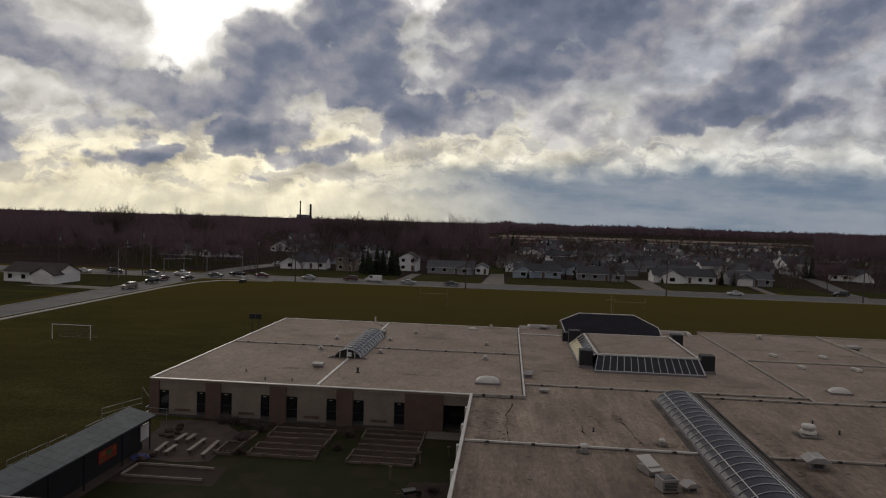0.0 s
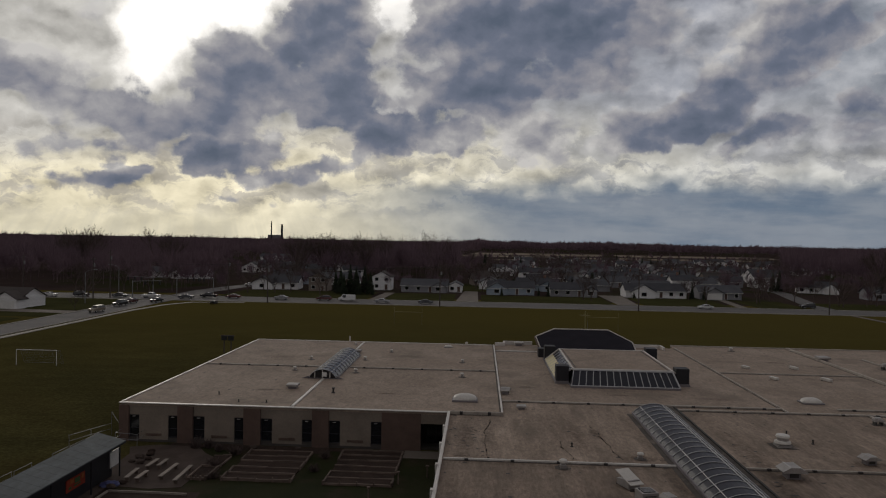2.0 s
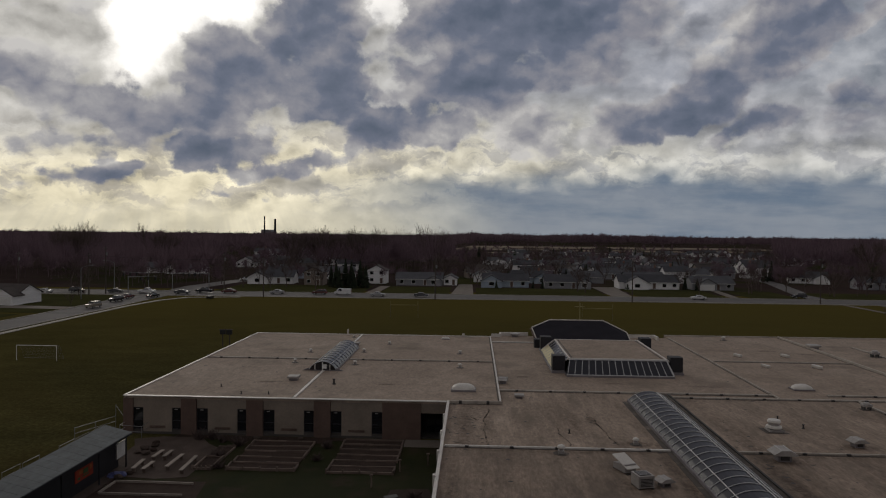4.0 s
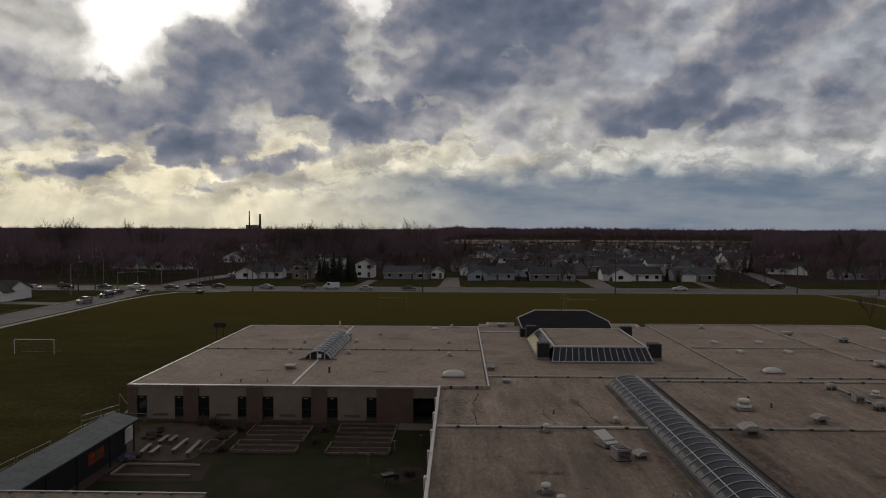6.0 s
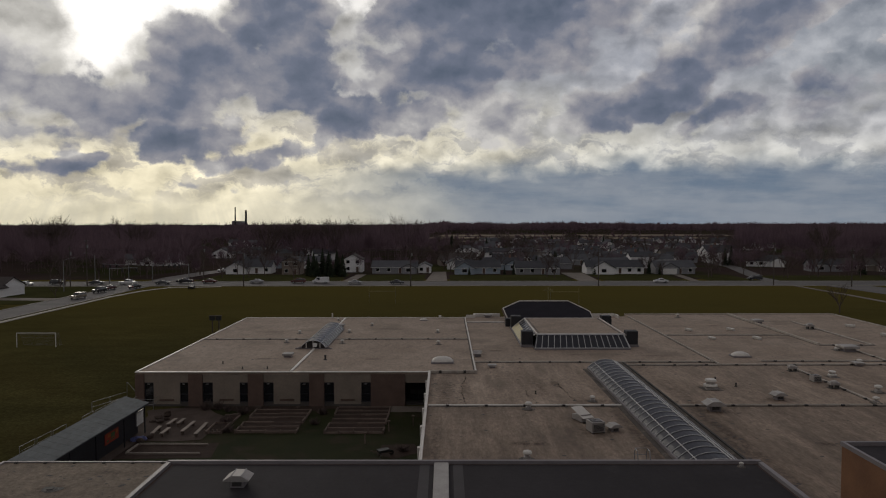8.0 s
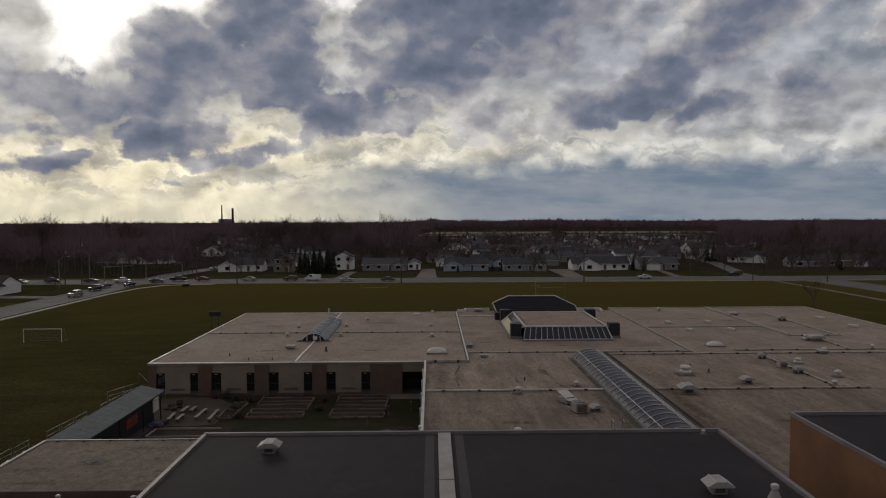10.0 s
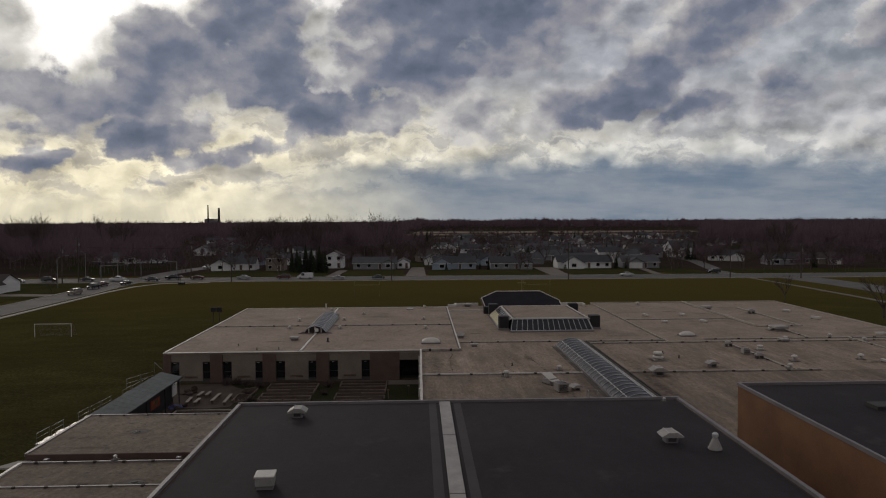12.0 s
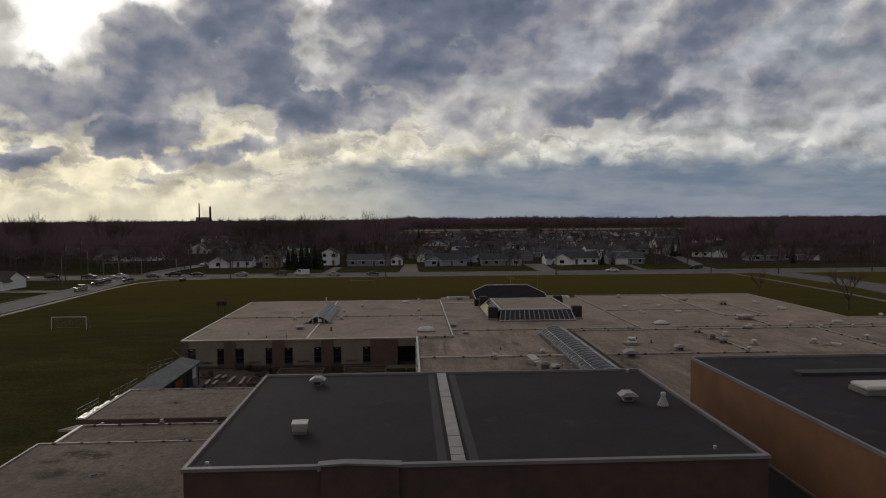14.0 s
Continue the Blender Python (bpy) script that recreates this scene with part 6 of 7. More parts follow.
for i, (x, y, s) in enumerate(((4.6, -5.2, 0.35), (5.1, -4.3, 0.3), (4.4, -6.3, 0.28), (5.6, -5.6, 0.25), (5.3, -6.6, 0.32), (4.8, -3.4, 0.26), (6.0, -12.8, 0.3), (6.4, -11.7, 0.25), (18.2, -1.0, 0.22), (21.0, -1.2, 0.25), (13.9, -1.3, 0.3), (15.8, -1.4, 0.25))):
    t = thing("field_stone", "rough grey-brown stone lying in the courtyard", "stone", "loose stones", (x, y, 0.05))
    bm = bmesh.new()
    bmesh.ops.create_icosphere(bm, subdivisions=2, radius=s)
    for v in bm.verts:
        v.co = Vector((v.co.x * 1.3, v.co.y, v.co.z * 0.7 + s * 0.55)) * (1 + 0.3 * noise.noise(v.co * 4 + Vector((i, 0, 0))))
    part("stone_body", bm, (GRAVEL, SOIL)[i % 2], t)
barrow = thing("wheelbarrow", "tipped dark wheelbarrow on the courtyard grass", "wheelbarrow", "", (29.0, -16.6, 0.05), 25)
part("tray", slab([(-0.5, -0.35, 0.35), (0.5, -0.3, 0.4), (0.5, 0.3, 0.4), (-0.5, 0.35, 0.35)], 0.22), BLACK_PAINT, barrow)
bm = lathe([(0.1, -0.05), (0.22, -0.05), (0.22, 0.05), (0.1, 0.05)], 14)
bmesh.ops.rotate(bm, verts=bm.verts[:], matrix=Matrix.Rotation(math.pi / 2, 3, "X"))
bmesh.ops.translate(bm, verts=bm.verts[:], vec=(0.75, 0, 0.22))
part("wheel", bm, RUBBER, barrow)
for y in (-0.28, 0.28):
    part("handle", tubes(((0.75, y * 0.3, 0.22), (-1.1, y, 0.5), 0.03), n=6), TIMBER, barrow)
    part("leg", tubes(((-0.35, y, 0.35), (-0.4, y, 0.0), 0.03), n=6), GREY_STEEL, barrow)
for x, y in ((31.2, -7.6), (28.9, -9.4), (27.0, -13.2)):
    t = thing("garden_stake", "short weathered marker stake in the grass", "stake", "garden stakes", (x, y, 0.03))
    part("post", boxes((-0.05, 0.05, -0.05, 0.05, 0, 1.0)), TIMBER, t)
    part("cap", soft_box(-0.14, 0.14, -0.1, 0.1, 0.95, 1.08, 0.03), TIMBER, t)

# ---- field ----
goal = thing("soccer_goal", "white soccer goal frame with net on the field", "soccer goal", "", (-36.0, 36.6, 0))
goal.scale = (0.875, 0.9, 0.95)
for x in (0, 7.32):
    part("post", tubes(((x, 0, 0), (x, 0, 2.44), 0.06)), WHITE_PAINT, goal)
    part("stay", tubes(((x, 0, 2.44), (x + (0.0 if x == 0 else 0.0), 1.0, 2.3), 0.02), n=6), GREY_STEEL, goal)
    part("stay", tubes(((x, 1.0, 2.3), (x, 2.1, 0.03), 0.02), n=6), GREY_STEEL, goal)
part("crossbar", tubes(((-0.07, 0, 2.44), (7.39, 0, 2.44), 0.06)), WHITE_PAINT, goal)
part("ground_bar", tubes(((0, 2.1, 0.04), (7.32, 2.1, 0.04), 0.02), n=6), GREY_STEEL, goal)
bm = bmesh.new()
for k in range(25):
    x = 7.32 * k / 24
    tube(bm, (x, 1.0, 2.3), (x, 2.1, 0.04), 0.008, n=3, cap=False)
for k in range(9):
    y, z = 1.0 + 1.1 * k / 8, 2.3 - 2.26 * k / 8
    tube(bm, (0, y, z), (7.32, y, z), 0.008, n=3, cap=False)
net = part("net", bm, GREY_STEEL, goal, "thin grey net")
net["kind"] = "stuff"

sign = thing("field_sign", "dark twin-panel sign on two posts at the field edge", "sign", "", (-8.2, 51.5, 0))
sign.scale = (0.82, 0.82, 0.95)
for x in (-0.75, 0.75):
    part("post", boxes((x - 0.09, x + 0.09, -0.09, 0.09, 0, 2.7)), POLE_WOOD, sign)
for x in (-1.35, 0.05):
    part("sign_panel", soft_box(x, x + 1.25, -0.12, 0.12, 2.35, 3.2, 0.03), BLACK_PAINT, sign)
part("cap_rail", boxes((-1.45, 1.45, -0.15, 0.15, 3.2, 3.32)), POLE_WOOD, sign)


def goalposts(x, y, w):
    t = thing("football_goalpost", "thin faded yellow goalposts on the far field", "goalpost", "goalposts", (x, y, 0))
    part("crossbar", tubes(((-w / 2, 0, 3.0), (w / 2, 0, 3.0), 0.07)), PALE_YELLOW, t)
    for s in (-w / 2, w / 2):
        part("upright", tubes(((s, 0, 3.0), (s, 0, 4.0), 0.06)), PALE_YELLOW, t)
        part("post", tubes(((s, 0, 0), (s, 0, 3.0), 0.02)), GREY_STEEL, t)


goalposts(18.6, 97.0, 6.6)
goalposts(64.0, 95.0, 7.0)
cross = thing("tall_marker_post", "tall pale post with a short crossbar on the field", "post", "", (59.5, 92.0, 0))
part("shaft", tubes(((0, 0, 0), (0, 0, 4.6), 0.13)), PALE_YELLOW, cross)
part("crossbar", tubes(((-1.1, 0, 3.7), (1.1, 0, 3.7), 0.1)), PALE_YELLOW, cross)
cart = thing("utility_cart", "small dark utility cart parked on the grass", "utility cart", "", (-43.0, 134.5, 0))
part("tub", soft_box(-0.7, 0.7, -1.2, 1.2, 0.3, 0.9, 0.08), BLACK_PAINT, cart)
part("canopy", soft_box(-0.7, 0.7, -0.8, 0.8, 1.75, 1.85, 0.03), BLACK_PAINT, cart)
for x in (-0.62, 0.62):
    for y in (-0.75, 0.75):
        part("canopy_post", tubes(((x, y, 0.9), (x, y, 1.75), 0.03), n=6), BLACK_PAINT, cart)
        wheel = lathe([(0.1, -0.09), (0.28, -0.09), (0.28, 0.09), (0.1, 0.09)], 12)
        bmesh.ops.rotate(wheel, verts=wheel.verts[:], matrix=Matrix.Rotation(math.pi / 2, 3, "Y"))
        bmesh.ops.translate(wheel, verts=wheel.verts[:], vec=(x, y * 1.1, 0.28))
        part("wheel", wheel, RUBBER, cart)

# ---- houses ----
SIDING = {"white": material("white_siding", (0.68, 0.675, 0.68), (0.80, 0.795, 0.80), 0.3, 0.6, 0.2, grain=6.0, stretch=(0.2, 0.2, 3)),
          "blue": material("pale_blue_siding", (0.27, 0.32, 0.38), (0.33, 0.385, 0.445), 0.3, 0.6, 0.2, grain=6.0, stretch=(0.2, 0.2, 3)),
          "grey": material("grey_siding", (0.21, 0.21, 0.225), (0.27, 0.27, 0.285), 0.3, 0.6, 0.2, grain=6.0, stretch=(0.2, 0.2, 3)),
          "tan": material("tan_siding", (0.19, 0.155, 0.13), (0.24, 0.195, 0.165), 0.3, 0.6, 0.2, grain=6.0, stretch=(0.2, 0.2, 3)),
          "brick": material("red_brown_house_brick", (0.16, 0.09, 0.07), (0.22, 0.125, 0.095), 0.5, 0.85, 0.3, grain=10.0)}
ROOFS = {"slate": material("grey_asphalt_shingles", (0.032, 0.033, 0.040), (0.052, 0.053, 0.062), 0.3, 0.85, 0.3, grain=5.0),
         "brown": material("brown_asphalt_shingles", (0.036, 0.029, 0.027), (0.056, 0.045, 0.041), 0.3, 0.85, 0.3, grain=5.0),
         "pale": material("pale_asphalt_shingles", (0.055, 0.057, 0.066), (0.08, 0.082, 0.092), 0.3, 0.85, 0.3, grain=5.0)}


def gabled(parent, x0, x1, y0, y1, h, pitch, wall, roof, along="x"):
    """A house body with gable ends and two roof slopes with eaves."""
    if along == "x":
        mid, rise = (y0 + y1) / 2, (y1 - y0) / 2 * pitch
        part("wall", slab([(x0, y0, 0), (x0, y1, 0), (x0, y1, h), (x0, mid, h + rise), (x0, y0, h)], x1 - x0, (1, 0, 0)), wall, parent)
        for s, y in ((-1, y0), (1, y1)):
            e, ez = y + s * 0.5, h - 0.5 * pitch
            part("roof", slab([(x0 - 0.4, e, ez), (x1 + 0.4, e, ez), (x1 + 0.4, mid, h + rise), (x0 - 0.4, mid, h + rise)], 0.2), roof, parent)
            part("gutter", boxes((x0 - 0.4, x1 + 0.4, e - 0.07, e + 0.07, ez - 0.05, ez + 0.12)), WHITE_PAINT, parent)
    else:
        mid, rise = (x0 + x1) / 2, (x1 - x0) / 2 * pitch
        part("wall", slab([(x0, y0, 0), (x1, y0, 0), (x1, y0, h), (mid, y0, h + rise), (x0, y0, h)], y1 - y0, (0, 1, 0)), wall, parent)
        for s, x in ((-1, x0), (1, x1)):
            e, ez = x + s * 0.5, h - 0.5 * pitch
            part("roof", slab([(e, y0 - 0.4, ez), (e, y1 + 0.4, ez), (mid, y1 + 0.4, h + rise), (mid, y0 - 0.4, h + rise)], 0.2), roof, parent)
        part("bargeboard", boxes((x0 - 0.1, x1 + 0.1, y0 - 0.06, y0 - 0.01, h - 0.1, h + 0.06)), WHITE_PAINT, parent)


def window_at(parent, x, y, z, w=1.1, h=1.2):
    pane = part("window", boxes((x - w / 2, x + w / 2, y - 0.05, y - 0.01, z, z + h)), GLASS_DARK, parent)
    part("window_frame", boxes((x - w / 2 - 0.1, x - w / 2, y - 0.09, y - 0.008, z - 0.1, z + h + 0.1), (x + w / 2, x + w / 2 + 0.1, y - 0.09, y - 0.008, z - 0.1, z + h + 0.1), (x - w / 2, x + w / 2, y - 0.09, y - 0.008, z + h, z + h + 0.1), (x - w / 2, x + w / 2, y - 0.09, y - 0.008, z - 0.1, z)), WHITE_PAINT, pane)


HOUSE_LABELS = {"white": "white-sided", "blue": "pale blue-sided", "grey": "grey-sided", "tan": "tan-sided", "brick": "red-brown brick"}


def house(length, depth, h, wall, roof, wing=None, garage=True, chimney=False, storeys=1, turn_gable=False):
    """A family house facing -y with its middle at the origin: body, cross wing, windows, door, garage door, chimney."""
    kind = "two-storey" if storeys == 2 else "single-storey"
    t = thing("house", f"{HOUSE_LABELS[wall]} {kind} house with {roof} shingle roof", "house", "houses of the neighbourhood")
    sw, sr = SIDING[wall], ROOFS[roof]
    L, D = length / 2, depth / 2
    gabled(t, -L, L, -D, D, h, 0.5, sw, sr, "y" if turn_gable else "x")
    n = max(2, int(length / 3.6))
    for s in range(storeys):
        for k in range(n):
            x = -L + length * (k + 0.5) / n
            if wing and wing[0] - 0.6 < x < wing[1] + 0.6:
                continue
            if s == 0 and k == n // 2:
                door = part("door", boxes((x - 0.5, x + 0.5, -D - 0.07, -D - 0.01, 0.15, 2.2)), BROWN_BRICK, t, "dark front door")
                part("door_frame", boxes((x - 0.62, x - 0.5, -D - 0.1, -D - 0.008, 0.1, 2.32), (x + 0.5, x + 0.62, -D - 0.1, -D - 0.008, 0.1, 2.32), (x - 0.5, x + 0.5, -D - 0.1, -D - 0.008, 2.2, 2.32)), WHITE_PAINT, door)
            else:
                window_at(t, x, -D, 0.9 + 2.7 * s, 1.3)
    if wing:
        a, b, out = wing
        gabled(t, a, b, -D - out, -D + 1.0, h - 0.15, 0.55, sw, sr, "y")
        if garage:
            part("garage_door", boxes((a + 0.6, b - 0.6, -D - out - 0.06, -D - out - 0.01, 0.05, 2.2)), WHITE_PAINT, t, "pale garage door")
        else:
            window_at(t, (a + b) / 2, -D - out, 0.8, 1.8, 1.3)
    if chimney:
        part("chimney", soft_box(L * 0.3, L * 0.3 + 0.8, -0.2, 0.6, h, h + D * 0.5 + 1.3, 0.04), SIDING["brick"], t, "brick chimney")
    return t


def set_house(t, x, y, turn=0.0):
    t.matrix_basis = pose(x, y, 0.03, 0, 0, turn)
    return t


set_house(house(15, 9, 2.7, "white", "slate", (-9.5, -2.0, 2.0), False), -41.5, 199, 2)
set_house(house(7, 8, 5.0, "tan", "slate", None, False, False, 2, True), -25, 194, 0)
set_house(house(7.5, 8, 5.2, "white", "brown", None, False, False, 2, True), -2.8, 206, 0)
set_house(house(17.5, 8.5, 2.6, "grey", "pale", (3.0, 8.0, 1.2), False), 14.5, 199, 0)
set_house(house(5, 10, 2.6, "white", "pale", None, True, False, 1, True), 26.2, 203, 0)
set_house(house(17, 9, 2.6, "blue", "slate", (-9.2, -1.6, 2.6), False), 47.2, 196.5, 0)
set_house(house(16.5, 9, 2.6, "grey", "slate", (3.5, 8.25, 1.4), False), 69.8, 193.5, 0)
set_house(house(22, 9.5, 2.7, "white", "slate", (-9.0, -0.8, 2.6), False), 100, 196, 0)
set_house(house(15, 9, 2.6, "grey", "pale", (-6.0, 0.5, 2.0), True), 123, 195, 0)
set_house(house(15, 9, 2.6, "white", "slate", (2.0, 8.0, 2.0), True), 178, 236, -20)
set_house(house(12, 8, 2.6, "grey", "slate", (-5, 0, 1.5), False), 188, 206, -8)
set_house(house(20, 9, 2.7, "tan", "brown", (4, 10, 1.5), True), 204, 208, -5)
set_house(house(17, 9, 2.8, "white", "brown", (2.6, 9.2, 2.4), True), -94.5, 117.0, -6)
random.seed(21)
MODELS = [house(15, 9, 2.6, "white", "slate", (-7.0, -1.0, 2.2), True), house(17, 9, 2.6, "blue", "slate", (2.0, 8.0, 1.8), False, True), house(14, 8.5, 2.6, "grey", "pale", None), house(16, 9, 2.6, "white", "pale", (-8.0, -2.5, 2.0), False),
          house(10, 8, 5.0, "white", "slate", None, False, True, 2), house(15, 9, 2.6, "tan", "brown", (1.0, 7.0, 2.0), True), house(11, 8.5, 2.8, "white", "slate", None, False, False, 1, True), house(14, 9, 2.6, "grey", "slate", (-6.5, -0.5, 2.0), True)]
spots = []
for row, (y, x0, x1) in enumerate(((222, 38, 140), (246, 32, 150), (272, 40, 170), (300, 42, 190), (330, 45, 205), (364, 45, 220), (404, 55, 250), (450, 60, 280), (505, 70, 300), (570, 70, 330))):
    x = x0 + random.uniform(0, 10)
    while x < x1:
        spots.append((x, y + random.uniform(-6, 6), random.choice((0, 0, 0, 180, 90, -90, 10, -12))))
        x += random.uniform(15, 24) * (1 + row * 0.05)
for y, x0, x1 in ((236, -48, -22), (262, -50, -18), (300, -72, -36), (345, -74, -48), (398, -88, -62), (250, -118, -82), (470, -100, -72), (318, -92, -52), (368, -102, -62), (430, -118, -72), (500, -130, -82)):
    x = x0 + random.uniform(0, 6)
    while x < x1:
        spots.append((x, y + random.uniform(-6, 6), random.choice((0, 0, 20, 90, -15))))
        x += random.uniform(16, 22)
for i, (x, y, turn) in enumerate(spots):
    m = pose(x, y, 0.03, 0, 0, turn)
    k = i if i < len(MODELS) else random.randrange(len(MODELS))
    if i < len(MODELS):
        MODELS[k].matrix_basis = m
    else:
        copy_thing(MODELS[k], m)

plant = thing("power_station", "distant power station with two tall chimney stacks", "power station", "", (-360, 1480, 0))
part("boiler_house", boxes((-8, 14, 0, 30, 0, 21), (14, 22, 0, 20, 0, 17)), GREY_TRIM, plant)
part("chimney", lathe([(2.0, 0), (1.2, 52)], 12), BLACK_CLAD, plant, "slender dark chimney stack")
stack = part("chimney", lathe([(2.8, 0), (2.2, 45)], 12), BLACK_CLAD, plant, "thick dark chimney stack")
stack.location = (24, 0, 0)
plant.location = (-436, 1480, 0)

# ---- poles, signals, wires ----
def utility_pole(x, y, h, turn=0):
    t = thing("utility_pole", "tall weathered wooden utility pole with crossarm", "utility pole", "utility poles", (x, y, 0), turn)
    part("shaft", tubes(((0, 0, 0), (0, 0, h), 0.2, 0.12)), POLE_WOOD, t)
    part("crossarm", boxes((-0.06, 0.06, -1.2, 1.2, h - 0.9, h - 0.75)), POLE_WOOD, t)
    for y2 in (-1.1, -0.4, 0.4, 1.1):
        part("insulator", lathe([(0.05, 0), (0.07, 0.08), (0.04, 0.18)], 6), GREY_STEEL, t).location = (0, y2, h - 0.75)
    part("transformer", tubes(((0.35, 0, h - 3.0), (0.35, 0, h - 2.0), 0.25)), GREY_STEEL, t)


POLES = [(-84, 141.8, 13), (-29.4, 142.4, 12.5), (23.5, 142.0, 12.5), (82.6, 141.6, 12.5), (137.9, 142.2, 14), (196, 141.5, 13), (250, 141, 13)]
for x, y, h in POLES:
    utility_pole(x, y, h)
for (xa, ya, ha), (xb, yb, hb) in zip(POLES, POLES[1:]):
    for off, drop in ((-1.1, 0.6), (1.1, 0.6), (0, 3.4)):
        w = thing("overhead_wire", "thin dark overhead wire between poles", "wire", "overhead wires", (xa, ya + off, ha - drop))
        curve = bpy.data.curves.new("cable", "CURVE")
        curve.dimensions, curve.bevel_depth, curve.bevel_resolution = "3D", 0.018, 0
        line = curve.splines.new("POLY")
        line.points.add(8)
        for k in range(9):
            s = k / 8
            line.points[k].co = ((xb - xa) * s, (yb - ya) * s, (hb - ha) * s - 4 * 0.9 * s * (1 - s), 1)
        curve.materials.append(BLACK_PAINT)
        new("cable", curve).parent = w


def street_lamp(x, y, h, turn, reach=2.6):
    t = thing("street_lamp", "grey steel street lamp with curved arm", "street lamp", "street lamps", (x, y, 0), turn)
    part("shaft", tubes(((0, 0, 0), (0, 0, h), 0.14, 0.08)), GREY_STEEL, t)
    bm = bmesh.new()
    pts = [(reach * k / 6, 0, h + 0.9 * math.sin(k / 6 * 1.6)) for k in range(7)]
    for a, b in zip(pts, pts[1:]):
        tube(bm, a, b, 0.05, n=6)
    part("arm", bm, GREY_STEEL, t)
    part("lamp_head", soft_box(reach - 0.3, reach + 0.6, -0.18, 0.18, h + 0.75, h + 0.95, 0.05), GREY_STEEL, t)


street_lamp(-78.2, 127.5, 9.0, 20)
street_lamp(-80.5, 150.5, 9.5, 200)
utility_pole(-79.6, 143.6, 15.2)
utility_pole(-112, 150, 13)
utility_pole(160, 138, 12)
utility_pole(-49.5, 164, 13)


def signal_mast(x, y, turn, reach):
    t = thing("traffic_signal", "grey traffic signal mast with hanging dark heads", "traffic signal", "traffic signals", (x, y, 0), turn)
    part("mast", tubes(((0, 0, 0), (0, 0, 6.0), 0.16, 0.12)), GREY_STEEL, t)
    part("arm", tubes(((0, 0, 5.7), (reach, 0, 6.1), 0.09, 0.06)), GREY_STEEL, t)
    for k in (0.45, 0.7, 0.95):
        head = part("signal_head", soft_box(reach * k - 0.2, reach * k + 0.2, -0.2, 0.2, 4.75, 5.85, 0.04), BLACK_PAINT, t, "black three-lens signal head")
        for j in range(3):
            lens = part("lens", lathe([(0.12, 0), (0.12, 0.05)], 10), GLASS_DARK, head)
            lens.matrix_basis = pose(reach * k, -0.2, 5.0 + 0.33 * j, 90)


signal_mast(-74.0, 160.5, 180, 9)
signal_mast(-71.5, 141.8, 0, 9)
signal_mast(-53.5, 160.8, 182, 7)
signal_mast(-66.5, 162.0, 8, 8)

# ---- cars ----
PAINTS = {"white": material("white_car_paint", (0.55, 0.55, 0.55), (0.6, 0.6, 0.6), 0.5, 0.25, 0.0, spec=0.6), "silver": material("silver_car_paint", (0.32, 0.32, 0.33), (0.38, 0.38, 0.39), 0.5, 0.3, 0.0, metal=0.4),
          "black": material("black_car_paint", (0.015, 0.015, 0.018), (0.022, 0.022, 0.025), 0.5, 0.2, 0.0, spec=0.6), "maroon": material("maroon_car_paint", (0.07, 0.02, 0.02), (0.09, 0.028, 0.025), 0.5, 0.25, 0.0, spec=0.6),
          "grey": material("grey_car_paint", (0.08, 0.082, 0.09), (0.10, 0.102, 0.11), 0.5, 0.3, 0.0, metal=0.3), "tan": material("tan_car_paint", (0.22, 0.19, 0.15), (0.26, 0.225, 0.18), 0.5, 0.3, 0.0, metal=0.3)}
LAMP_RED = material("red_tail_lamp", (0.25, 0.01, 0.01), (0.3, 0.015, 0.012), 1.0, 0.3, 0.0)
SHAPES = {"sedan": (4.6, 1.75, ((-2.3, 0.35), (-2.3, 0.85), (-1.2, 0.95), (-0.55, 1.42), (0.75, 1.42), (1.45, 1.0), (2.25, 0.92), (2.3, 0.35)), "parked"), "suv": (4.7, 1.85, ((-2.35, 0.4), (-2.33, 1.0), (-1.15, 1.1), (-0.5, 1.72), (1.85, 1.7), (2.25, 1.1), (2.35, 0.4)), ""),
          "van": (5.4, 1.95, ((-2.7, 0.4), (-2.68, 1.0), (-2.0, 1.15), (-1.3, 2.05), (2.65, 2.05), (2.7, 0.4)), ""), "pickup": (5.5, 1.9, ((-2.75, 0.45), (-2.72, 1.05), (-1.4, 1.12), (-0.8, 1.75), (0.55, 1.75), (0.75, 1.12), (2.72, 1.1), (2.75, 0.45)), "")}


